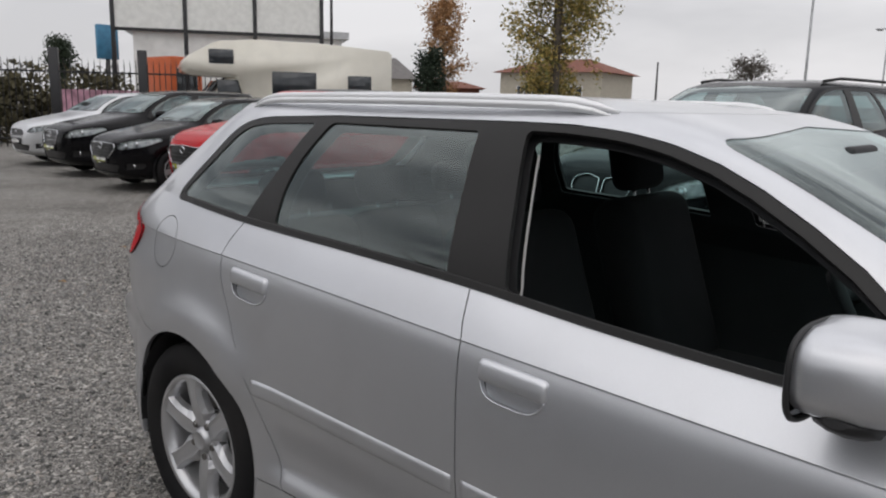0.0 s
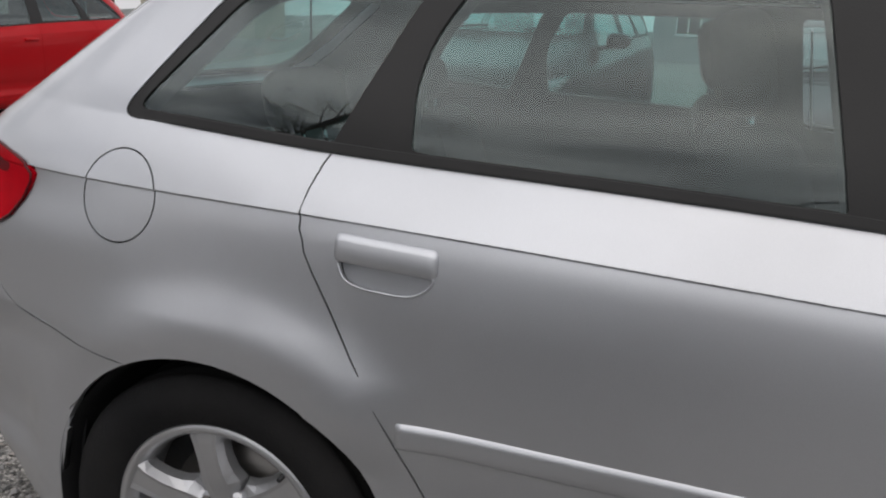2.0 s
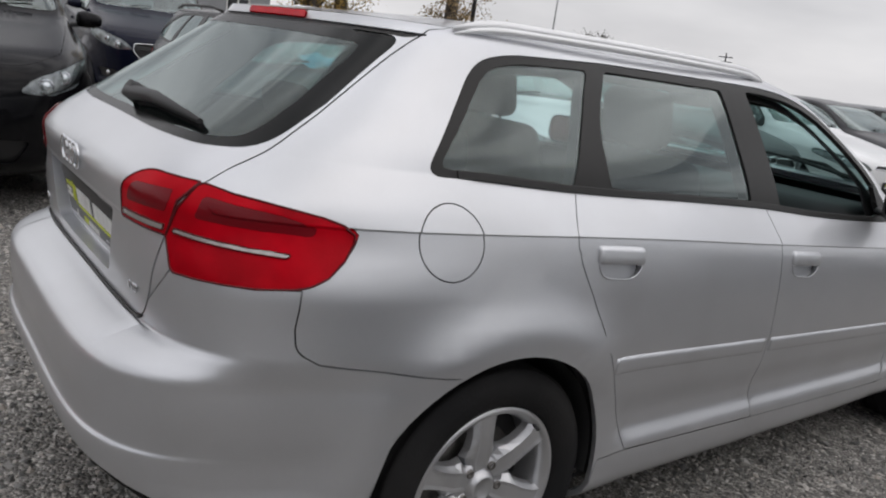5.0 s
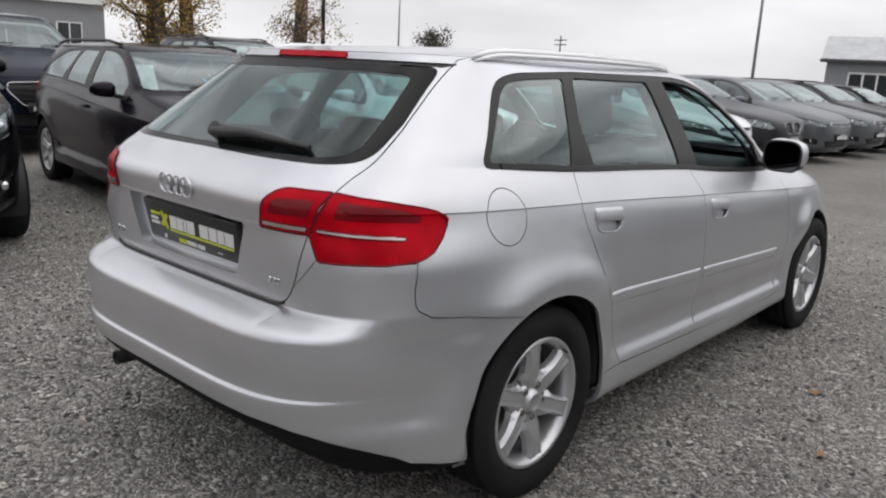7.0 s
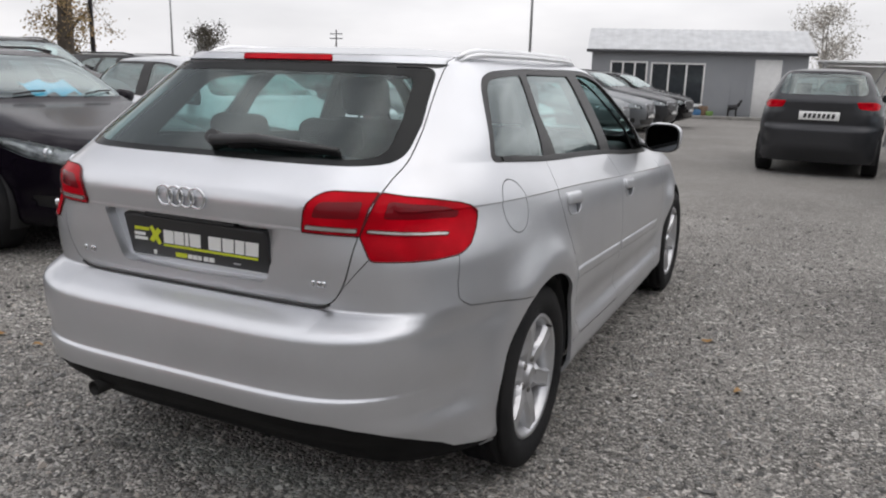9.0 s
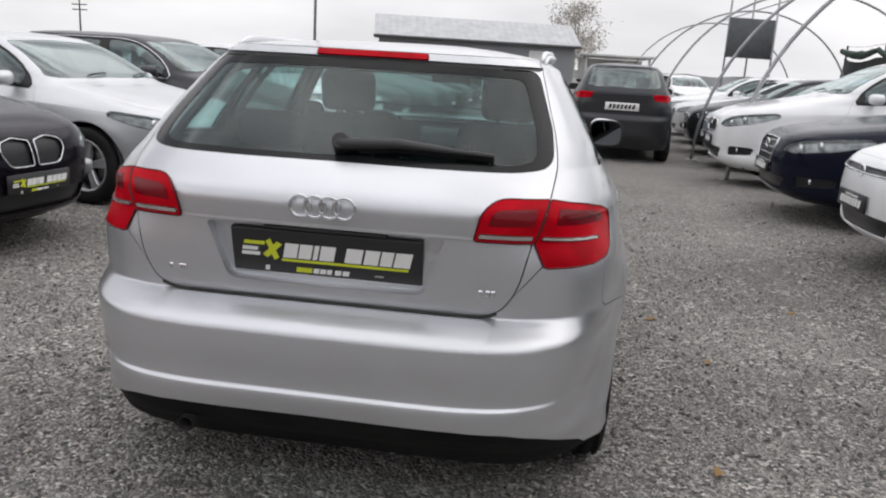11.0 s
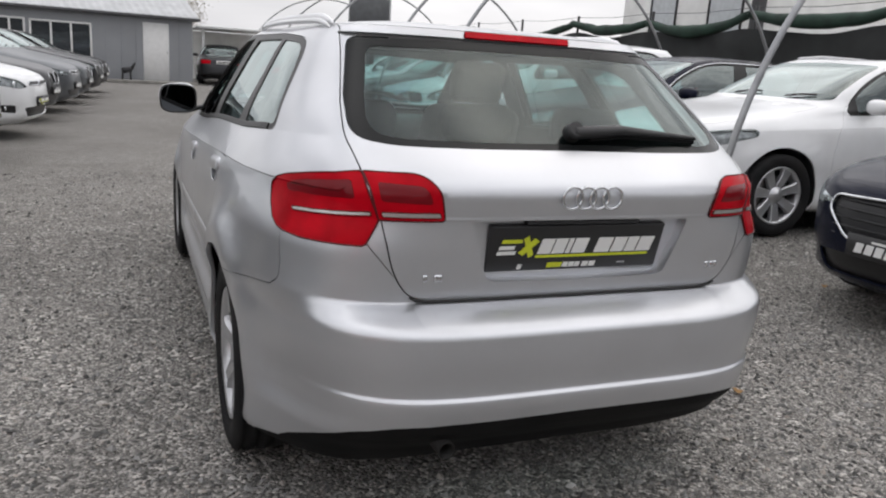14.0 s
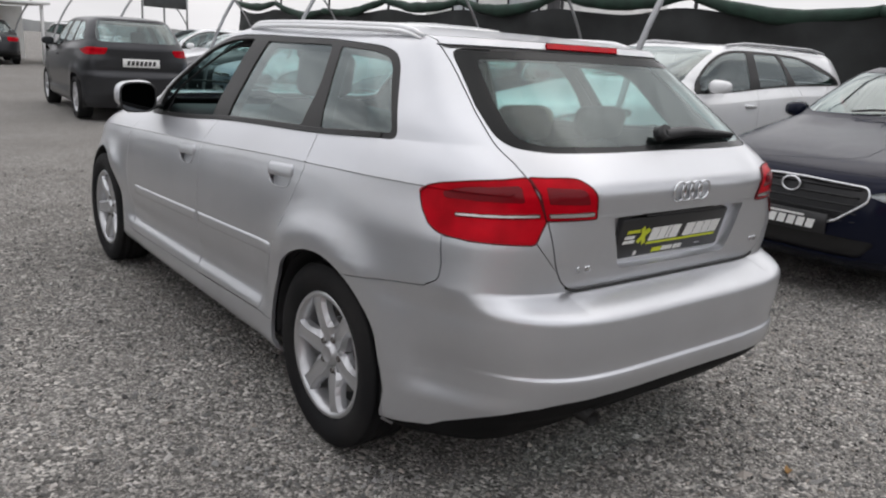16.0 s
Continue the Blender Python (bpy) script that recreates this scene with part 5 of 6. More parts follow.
R = [
    ("saloon_car", "dark blue saloon car with a wide slatted grille", "blue_black", ((2.46, .22), 92), dict(length=4.87, width=1.84, height=1.45, base=2.83, rear="sedan", grille="wide", lamp="slim", plate="dark", rim=.235)),
    ("estate_car", "white estate car with long headlamps and roof rails", "white", ((2.70, 3.05), 89), dict(length=4.83, width=1.80, height=1.49, base=2.815, grille="bar", rails=True, plate="dark", lift=.09, rim=.23, spokes=7)),
    ("saloon_car", "dark blue saloon car with a chrome edged grille", "blue_black", ((2.65, 5.35), 88), dict(length=4.79, width=1.85, height=1.46, base=2.82, rear="sedan", grille="shield", lift=.09, chrome=True)),
    ("suv", "white compact off-road car with tall body", "white", ((2.60, 7.95), 87), dict(length=4.41, width=1.82, height=1.66, base=2.64, rear="hatch", grille="oval", lift=.06, rim=.225)),
    ("hatchback_car", "pale blue hatchback under the steel hoops", "pale_blue", ((2.95, 10.3), 87), dict(length=4.3, width=1.8, height=1.52, base=2.6, rear="hatch", grille="bar")),
    ("hatchback_car", "dark hatchback under the steel hoops", "dark_grey", ((3.0, 12.6), 87), dict(length=4.2, width=1.78, height=1.48, base=2.6, rear="hatch", grille="oval")),
    ("saloon_car", "silver saloon car under the steel hoops", "silver", ((3.05, 14.9), 87), dict(length=4.6, width=1.8, height=1.45, base=2.7, rear="sedan", grille="wide")),
    ("hatchback_car", "white hatchback far down the row", "white", ((3.1, 17.2), 87), dict(length=4.3, width=1.8, height=1.5, base=2.6, rear="hatch", grille="bar")),
    ("people_carrier", "dark grey people carrier seen from behind", "dark_grey", ((1.80, 13.9), -3), dict(length=4.15, width=1.68, height=1.53, base=2.65, rear="hatch", grille="bar", plate="white", spokes=5, tall=True)),
    ("saloon_car", "dark saloon car parked near the office hut", "dark_grey", ((2.35, 31.5), -3), dict(length=4.6, width=1.8, height=1.45, base=2.7, rear="sedan", grille="wide", plate="white")),
    ("hatchback_car", "white hatchback parked beyond the office hut", "white", ((5.6, 26.0), -170), dict(length=4.2, width=1.78, height=1.48, base=2.6, rear="hatch", grille="bar")),
]
for nm, label, color, (nose, turn), spec in L + R:
    parked_car(nm, label, color, nose, turn, **spec)

# a price sheet and a blue cloth behind the plum estate's windscreen
sheet = tagged(part("price_sheet", box_bm((-.10, -.002, -.135), (.10, .002, .135), .001, 1), PAPER, None), "white price sheet leaning behind a windscreen", "paper")
cloth_bm = bmesh.new()
bmesh.ops.create_grid(cloth_bm, x_segments=14, y_segments=6, size=.5)
for vv in cloth_bm.verts:
    vv.co = Vector((vv.co.x * .52, vv.co.y * .20, .035 * noise.noise(vv.co * 6) + .02 * math.sin(vv.co.x * 14)))
cloth_bm2 = smooth(cloth_bm)
cloth = tagged(part("cleaning_cloth", cloth_bm2, material("blue_cloth", (.02, .42, .66), rough=.9, bump=.3, bump_scale=120), None), "crumpled bright blue cloth on a dashboard", "cloth")
estate = [o for o in scene.objects if o.name.startswith("estate_car") and o.parent is None][0]
sheet.matrix_world = estate.matrix_world @ pose(.47, 1.74, 1.115, 27)
cloth.matrix_world = estate.matrix_world @ pose(-.28, 1.86, 1.10, -30, 0, 8)


# ---- ground ----
def ease(t):
    t = np.clip(t, 0, 1)
    return t * t * (3 - 2 * t)


def ground_height(x, y):
    """A low rise under the cars on the right."""
    return .09 * ease((x - 2.0) / .9) * ease((y - 1.35) / .8) * (1 - ease((y - 6.8) / 2.4)) * (1 - ease((x - 12) / 6)) - .004


def gravel_material():
    m = bpy.data.materials.new("grey_gravel")
    m.use_nodes = True
    n, l = m.node_tree.nodes, m.node_tree.links
    p = n["Principled BSDF"]
    p.inputs["Roughness"].default_value = .92
    p.inputs["Specular IOR Level"].default_value = .25
    co = n.new("ShaderNodeTexCoord")

    def cells(scale, lo, hi, warm):
        vo = n.new("ShaderNodeTexVoronoi")
        vo.inputs["Scale"].default_value = scale
        l.new(co.outputs["Object"], vo.inputs["Vector"])
        sep = n.new("ShaderNodeSeparateColor")
        l.new(vo.outputs["Color"], sep.inputs[0])
        ra = n.new("ShaderNodeValToRGB")
        ra.color_ramp.elements[0].color, ra.color_ramp.elements[1].color = (lo, lo * .97, lo * .93, 1), (hi, hi * .97, hi * (.96 - warm), 1)
        mid = ra.color_ramp.elements.new(.62)
        mid.color = ((lo + hi) * .34, (lo + hi) * .335, (lo + hi) * .325, 1)
        l.new(sep.outputs[0], ra.inputs[0])
        return vo, ra

    v1, r1 = cells(78, .07, .62, .02)
    v2, r2 = cells(170, .07, .52, .03)
    mixer = n.new("ShaderNodeMix")
    mixer.data_type = "RGBA"
    sel = n.new("ShaderNodeTexNoise")
    sel.inputs["Scale"].default_value, sel.inputs["Detail"].default_value = 7.0, 6.0
    l.new(co.outputs["Object"], sel.inputs["Vector"])
    sr = n.new("ShaderNodeMapRange")
    sr.inputs[1].default_value, sr.inputs[2].default_value = .42, .60
    l.new(sel.outputs["Fac"], sr.inputs[0])
    l.new(sr.outputs[0], mixer.inputs[0])
    l.new(r1.outputs[0], mixer.inputs[6])
    l.new(r2.outputs[0], mixer.inputs[7])
    # packed sandy lanes and damp patches
    big = n.new("ShaderNodeTexNoise")
    big.inputs["Scale"].default_value, big.inputs["Detail"].default_value, big.inputs["Roughness"].default_value = .55, 8.0, .6
    l.new(co.outputs["Object"], big.inputs["Vector"])
    br = n.new("ShaderNodeValToRGB")
    br.color_ramp.elements[0].position, br.color_ramp.elements[0].color = .34, (.82, .80, .77, 1)
    br.color_ramp.elements[1].position, br.color_ramp.elements[1].color = .66, (1.34, 1.31, 1.26, 1)
    l.new(big.outputs["Fac"], br.inputs[0])
    mul = n.new("ShaderNodeMix")
    mul.data_type, mul.blend_type = "RGBA", "MULTIPLY"
    mul.inputs[0].default_value = 1.0
    l.new(mixer.outputs[2], mul.inputs[6])
    l.new(br.outputs[0], mul.inputs[7])
    # the worn drive between the rows is finer and paler
    sepx = n.new("ShaderNodeSeparateXYZ")
    l.new(co.outputs["Object"], sepx.inputs[0])
    lane = n.new("ShaderNodeMapRange")
    lane.inputs[1].default_value, lane.inputs[2].default_value = 3.0, 8.0
    l.new(sepx.outputs["Y"], lane.inputs[0])
    pale = n.new("ShaderNodeMix")
    pale.data_type = "RGBA"
    pale.inputs[7].default_value = (.245, .234, .22, 1)
    lm = n.new("ShaderNodeMath")
    lm.operation = "MULTIPLY"
    lm.inputs[1].default_value = .62
    l.new(lane.outputs[0], lm.inputs[0])
    l.new(lm.outputs[0], pale.inputs[0])
    l.new(mul.outputs[2], pale.inputs[6])
    l.new(pale.outputs[2], p.inputs["Base Color"])
    b1 = n.new("ShaderNodeBump")
    b1.invert = True
    b1.inputs["Strength"].default_value, b1.inputs["Distance"].default_value = 1.0, .012
    l.new(v1.outputs["Distance"], b1.inputs["Height"])
    b2 = n.new("ShaderNodeBump")
    b2.inputs["Strength"].default_value, b2.inputs["Distance"].default_value = .35, .03
    l.new(sel.outputs["Fac"], b2.inputs["Height"])
    l.new(b1.outputs[0], b2.inputs["Normal"])
    l.new(b2.outputs[0], p.inputs["Normal"])
    return m


xs = np.r_[-900, -300, -100, -50, -25, np.arange(-14, 16.01, .4), 25, 50, 100, 300, 900]
ys = np.r_[-900, -300, -100, -50, -30, np.arange(-18, 34.01, .4), 50, 100, 300, 900]
gx, gy = np.meshgrid(xs, ys, indexing="ij")
gv = np.stack([gx, gy, ground_height(gx, gy)], -1).reshape(-1, 3)
idx = np.arange(len(xs) * len(ys)).reshape(len(xs), len(ys))
gf = np.stack([idx[:-1, :-1], idx[1:, :-1], idx[1:, 1:], idx[:-1, 1:]], -1).reshape(-1, 4)
me = bpy.data.meshes.new("ground")
me.from_pydata(gv.tolist(), [], gf.tolist())
me.polygons.foreach_set("use_smooth", [True] * len(gf))
me.materials.append(gravel_material())
ground = tagged(new("ground", me), "grey crushed gravel over the whole car lot", "ground", kind="structure")

# loose stones
rng = np.random.default_rng(4)
count = 120000
sx, sy = rng.uniform(-6, 6.5, count * 3), rng.uniform(-6.5, 6, count * 3)
near = np.exp(-(np.hypot(sx * .9, sy + 2.0) / 3.6) ** 2) + .12
keep = (rng.random(count * 3) < near) & ~((np.abs(sx) < .55) & (sy > -.3) & (sy < 3.2))
sx, sy = sx[keep][:count], sy[keep][:count]
size = np.clip(rng.lognormal(-5.05, .38, len(sx)), .003, .016)
base = np.array([(1, 0, 0), (-1, 0, 0), (0, 1, 0), (0, -1, 0), (0, 0, 1), (0, 0, -1)], float)
tri = np.array([(0, 2, 4), (2, 1, 4), (1, 3, 4), (3, 0, 4), (2, 0, 5), (1, 2, 5), (3, 1, 5), (0, 3, 5)])
ang = rng.uniform(0, 2 * np.pi, len(sx))
shape = base[None] * (1 + rng.uniform(-.35, .35, (len(sx), 6, 1))) * size[:, None, None] * np.stack([rng.uniform(.8, 1.4, len(sx)), rng.uniform(.7, 1.1, len(sx)), rng.uniform(.45, .8, len(sx))], -1)[:, None]
shape += rng.normal(0, .18, shape.shape) * size[:, None, None]
ca, sa = np.cos(ang)[:, None], np.sin(ang)[:, None]
tilt = rng.uniform(-.5, .5, len(sx))[:, None]
px, py, pz = shape[..., 0] * ca - shape[..., 1] * sa, shape[..., 0] * sa + shape[..., 1] * ca, shape[..., 2]
pz = pz + tilt * px
sv = np.stack([px + sx[:, None], py + sy[:, None], pz + (ground_height(sx, sy) + size * .25)[:, None]], -1).reshape(-1, 3)
sf = (tri[None] + 6 * np.arange(len(sx))[:, None, None]).reshape(-1, 3)
me = bpy.data.meshes.new("loose_stones")
me.from_pydata(sv.tolist(), [], sf.tolist())
stone = bpy.data.materials.new("crushed_stone")
stone.use_nodes = True
sn, sl = stone.node_tree.nodes, stone.node_tree.links
sn["Principled BSDF"].inputs["Roughness"].default_value = .9
geo, ramp2 = sn.new("ShaderNodeNewGeometry"), sn.new("ShaderNodeValToRGB")
ramp2.color_ramp.elements[0].color, ramp2.color_ramp.elements[1].color = (.08, .078, .075, 1), (.54, .525, .505, 1)
for pos, col in ((.35, (.15, .148, .143, 1)), (.7, (.31, .305, .295, 1)), (.88, (.40, .36, .32, 1))):
    ramp2.color_ramp.elements.new(pos).color = col
sl.new(geo.outputs["Random Per Island"], ramp2.inputs[0])
sl.new(ramp2.outputs[0], sn["Principled BSDF"].inputs["Base Color"])
me.materials.append(stone)
tagged(new("loose_stones", me), "loose grey crushed stones lying on the gravel", "gravel", kind="stuff")

# a few fallen leaves
leaf_mat = material("dry_leaf", (.30, .17, .06), rough=.8, vary=.3)
for k in range(26):
    bm = bmesh.new()
    r = rng.uniform(.018, .035)
    ring = [bm.verts.new((r * math.cos(a) * (1 + .25 * math.cos(3 * a)), .6 * r * math.sin(a), .006 * math.cos(2 * a + k))) for a in np.linspace(0, 2 * np.pi, 12, endpoint=False)]
    c = bm.verts.new((0, 0, .004))
    for j in range(12):
        bm.faces.new((ring[j], ring[(j + 1) % 12], c))
    x, y = rng.uniform(-4.5, 5), rng.uniform(-5, 3)
    if abs(x) < 1.0 and y > -1:
        x += 2
    leaf = tagged(part("fallen_leaf", smooth(bm), leaf_mat, None), "small dry brown leaf lying on gravel", "leaf", group="fallen leaves")
    leaf.matrix_world = pose(x, y, float(ground_height(x, y)) + .016, 0, 0, rng.uniform(0, 360))


def bearing(eye, deg, dist):
    """The place at a compass bearing (clockwise from +y) and distance from a place on the path."""
    return Vector((eye[0] + dist * math.sin(radians(deg)), eye[1] + dist * math.cos(radians(deg)), 0))


E0, E6 = (2.02, 2.08), (2.05, -1.65)
STEEL = material("galvanised_steel", (.36, .37, .38), rough=.45, metal=.6, vary=.2, dirt=.2)
BLACK_IRON = material("black_iron", (.02, .02, .022), rough=.5, vary=.1)

# ---- steel hoops over the cars on the right ----
for y in (2.08, 8.14, 11.03, 17.0, 22.8, 28.8):
    h = thing("tunnel_hoop", "bare galvanised steel hoop of an uncovered tunnel frame", "hoop", group="tunnel hoops")
    pts = [(2.93 + 3.25 * (1 - math.cos(a)) + .10 * math.sin(a), y, 3.45 * math.sin(a) ** .97 if a < 3.1 else 0.0) for a in np.linspace(.0, math.pi, 40)]
    z0 = float(ground_height(2.93, y))
    part("arch_tube", tube_bm([(x, yy, max(z, -.02) + z0 * (1 - z / 3.5)) for x, yy, z in pts], .027, 10), STEEL, h)
    part("foot_plate", box_bm((2.85, y - .07, z0 - .01), (3.01, y + .07, z0 + .015), .004, 1), material("rusty_steel", (.22, .11, .07), rough=.8, vary=.4) if y < 3 else STEEL, h)
brace = thing("ridge_brace", "thin steel brace tube joining the tunnel hoops", "brace")
part("brace_tube", tube_bm([(6.18, 8.14, 3.43), (6.18, 28.8, 3.43)], .018, 8), STEEL, brace)

# ---- shade net fence ----
net_mat = material("black_shade_net", (.022, .024, .024), rough=.85, vary=.5, vary_scale=1.2, bump=.4, bump_scale=40)
green_net = material("green_shade_net", (.014, .036, .024), rough=.8, vary=.4, vary_scale=3, bump=.5, bump_scale=30)
net = thing("net_fence", "black shade net fence with a gathered green upper edge", "fence")
POST_Y = [9.7 + 3.25 * k for k in range(-6, 6)]
bm = bmesh.new()
ny, nz = 190, 12
rows = []
for i in range(ny + 1):
    y = POST_Y[0] + (POST_Y[-1] - POST_Y[0]) * i / ny
    t = (i / ny * (len(POST_Y) - 1)) % 1
    top = 2.24 + .06 * noise.noise(Vector((y * .8, 0, 3))) + .05 * math.cos(2 * math.pi * t)
    rows.append([bm.verts.new((10.0 + .10 * noise.noise(Vector((y * .7, k * .4, 0))) + .05 * math.sin(y * 2.1 + k * .3), y, k / nz * top)) for k in range(nz + 1)])
for a, b in zip(rows, rows[1:]):
    for k in range(nz):
        bm.faces.new((a[k], b[k], b[k + 1], a[k + 1]))
part("net_sheet", smooth(bm), net_mat, net)
for y in POST_Y:
    part("net_post", tube_bm([(10.12, y, -.05), (10.12, y, 2.74)], .035, 8), BLACK_IRON, net)
for j, y0 in enumerate(POST_Y[:-1]):
    # the loose upper edge is tied up at the posts and sags between them
    peak = (2.60, 2.64, 2.56, 2.62, 2.34)[j % 5], (2.64, 2.56, 2.62, 2.34, 2.60)[j % 5]
    bm, rows = bmesh.new(), []
    for k in range(25):
        t = k / 24
        line = peak[0] + (peak[1] - peak[0]) * t
        mid = line - .08 - (.20 + .06 * math.sin(j * 2.3)) * (1 - abs(2 * t - 1) ** 1.7) + .025 * noise.noise(Vector((j, t * 7, 0)))
        deep = .16 + .10 * (1 - abs(2 * t - 1)) + .03 * noise.noise(Vector((j * 3, t * 9, 1)))
        x = 9.94 + .05 * math.sin(9 * t + j)
        rows.append([bm.verts.new((x + dx, y0 + 3.25 * t, mid + dz * deep)) for dx, dz in ((.03, .5), (-.04, .32), (-.065, .0), (-.04, -.35), (.02, -.55), (.06, -.1))])
    for a, b in zip(rows, rows[1:]):
        for k in range(6):
            bm.faces.new((a[k], b[k], b[(k + 1) % 6], a[(k + 1) % 6]))
    bm.faces.new(rows[0])
    bm.faces.new(rows[-1][::-1])
    bmesh.ops.recalc_face_normals(bm, faces=bm.faces)
    part("net_roll", smooth(bm), green_net, net)
part("top_wire", tube_bm([(10.1, y, 2.70 - .05 * (k % 2)) for k, y in enumerate(np.linspace(POST_Y[0], POST_Y[-1], 23))], .006, 5), BLACK_IRON, net)

# ---- white house behind the net ----
PALE_WALL = material("pale_plaster", (.80, .80, .78), rough=.9, vary=.08, vary_scale=2.0, bump=.1, bump_scale=30, dirt=.10)
ROOF_GREY = material("grey_roof_sheet", (.50, .51, .52), rough=.6, vary=.12, vary_scale=3, bump=.08)
PANE = material("dark_window_pane", (.03, .035, .04), rough=.06, coat=.5, vary=.2)
FRAME_WHITE = material("white_window_frame", (.75, .75, .74), rough=.5, vary=.05)


def window(parent, wall_m, x0, x1, z0, z1, panes=1, mat=FRAME_WHITE, glass=PANE):
    """A framed window standing in a wall that faces -y in its own frame."""
    w = new("window")
    w.parent = parent
    w.matrix_basis = wall_m
    t = .06
    part("window_frame", box_bm((x0, -.04, z0), (x1, .02, z0 + t), .006, 1), mat, w)
    part("window_frame", box_bm((x0, -.04, z1 - t), (x1, .02, z1), .006, 1), mat, w)
    for i in range(panes + 1):
        x = x0 + (x1 - x0 - t) * i / panes
        part("window_frame", box_bm((x, -.043, z0 + t), (x + t, .017, z1 - t), .006, 1), mat, w)
    for i in range(panes):
        a, b = x0 + (x1 - x0 - t) * i / panes + t, x0 + (x1 - x0 - t) * (i + 1) / panes
        part("pane", box_bm((a, -.015, z0 + t), (b, -.005, z1 - t)), glass, w)
    part("window_sill", box_bm((x0 - .04, -.09, z0 - .04), (x1 + .04, .0, z0), .006, 1), mat, w)
    return w


house = thing("white_house", "two-storey pale plastered house rising behind the net fence", "house")
part("wall", box_bm((13.2, 13.0, 0), (18, 18.7, 4.7), .02, 1), PALE_WALL, house)
part("roof", box_bm((12.9, 12.7, 4.7), (18.3, 19.0, 4.92), .03, 1), ROOF_GREY, house)
part("corner_pillar", box_bm((13.06, 12.86, 0), (13.32, 13.12, 4.7), .02, 1), material("dark_pillar", (.05, .05, .052), rough=.7, vary=.2), house)
side_m = pose(13.2, 14, 0, 0, 0, -90)
for x0, x1 in ((-3.3, -2.1), (-.8, .5)):
    window(house, side_m, x0, x1, 2.2, 4.2, 1, BLACK_IRON, material("bright_pane", (.45, .48, .5), rough=.05, coat=1.0))

# ---- office hut at the end of the lane ----
hut = thing("office_hut", "grey panelled single-storey office hut with white windows", "hut")
A, B = Vector((-5.95, 25.4, 0)), Vector((1.05, 27.0, 0))
along = (B - A)
hut_len = along.length
hut_m = pose(A.x, A.y, 0, 0, 0, math.degrees(math.atan2(along.y, along.x)))
PANEL = material("grey_wall_panel", (.27, .28, .295), rough=.55, vary=.06, vary_scale=1.5, dirt=.08)
bm = box_bm((0, 0, 0), (hut_len, 3.2, 2.28))
bmesh.ops.transform(bm, matrix=hut_m, verts=bm.verts)
part("wall", bm, PANEL, hut)
for i in range(15):
    bm = box_bm((hut_len * i / 15 - .008, -.012, 0), (hut_len * i / 15 + .008, .0, 2.25))
    bmesh.ops.transform(bm, matrix=hut_m, verts=bm.verts)
    part("wall_rib", bm, PANEL, hut)
bm = bmesh.new()
nr = 60
prof = []
for i in range(nr + 1):
    x = -.18 + (hut_len + .36) * i / nr
    up = .018 * (i % 2)
    prof.append([bm.verts.new(c) for c in ((x, -.22, 2.27 + up), (x, 1.6, 3.06 + up), (x, 3.4, 2.27 + up), (x, 3.4, 2.23), (x, -.22, 2.23))])
for a, b in zip(prof, prof[1:]):
    for j in range(5):
        bm.faces.new((a[j], b[j], b[(j + 1) % 5], a[(j + 1) % 5]))
bm.faces.new(prof[0])
bm.faces.new(prof[-1][::-1])
bmesh.ops.recalc_face_normals(bm, faces=bm.faces)
bmesh.ops.transform(bm, matrix=hut_m, verts=bm.verts)
part("roof", bm, ROOF_GREY, hut)
bm = box_bm((-.2, -.27, 2.16), (hut_len + .2, -.19, 2.26), .01, 1)
bmesh.ops.transform(bm, matrix=hut_m, verts=bm.verts)
part("gutter", bm, material("dark_gutter", (.06, .06, .065), rough=.5), hut)
window(hut, hut_m, hut_len * .09, hut_len * .27, 1.05, 1.88, 3)
window(hut, hut_m, hut_len * .285, hut_len * .54, .42, 1.86, 3)
bm = box_bm((hut_len * .765, -.035, .06), (hut_len * .885, .01, 2.02), .01, 1)
bmesh.ops.transform(bm, matrix=hut_m, verts=bm.verts)
door = part("door", bm, FRAME_WHITE, hut, "plain white door")
bm = tube_bm([(hut_len * .875, -.07, 1.0), (hut_len * .875, -.07, 1.12)], .012, 6)
bmesh.ops.transform(bm, matrix=hut_m, verts=bm.verts)
part("door_handle", bm, CHROME, door)
step = tagged(part("kerb_stones", box_bm((0, -.55, -.02), (hut_len, -.30, .10), .02, 1), material("old_concrete", (.26, .25, .23), rough=.9, vary=.25, bump=.2), None), "low weathered concrete edging in front of the hut", "kerb", kind="structure")
step.matrix_world = hut_m
for k, (fx, col, hgt) in enumerate(((.575, (.05, .16, .32), .5), (.60, (.16, .10, .06), .7), (.625, (.14, .26, .06), .42))):
    pot = thing("garden_pot", "small coloured garden pot standing by the hut", "pot", group="pots by the hut")
    pm = hut_m @ pose(hut_len * fx - .4, -.32, 0)
    bm = lathe([(0, .11), (.06, .14), (hgt * .55, .17), (hgt * .6, .15)], 16)
    bmesh.ops.transform(bm, matrix=pm @ pose(0, 0, .0, 0, -90), verts=bm.verts)
    part("pot_body", bm, material("pot_glaze", col, rough=.4), pot)
orn = bmesh.new()
om = hut_m @ pose(hut_len * .68, -.30, 0)
for a, b, r in (((-.16, 0, .38), (.14, 0, .44), .10), ((-.14, 0, .38), (-.16, 0, 0), .035), ((.10, 0, .40), (.12, 0, 0), .035), ((.14, 0, .44), (.26, 0, .66), .05)):
    tube(orn, [om @ Vector(a), om @ Vector(b)], [r, r * .8], 8)
tagged(part("garden_ornament", orn, BLACK_IRON, None), "dark garden ornament standing on thin legs", "ornament")
shed = thing("lean_to", "white open carport beside the hut", "carport")
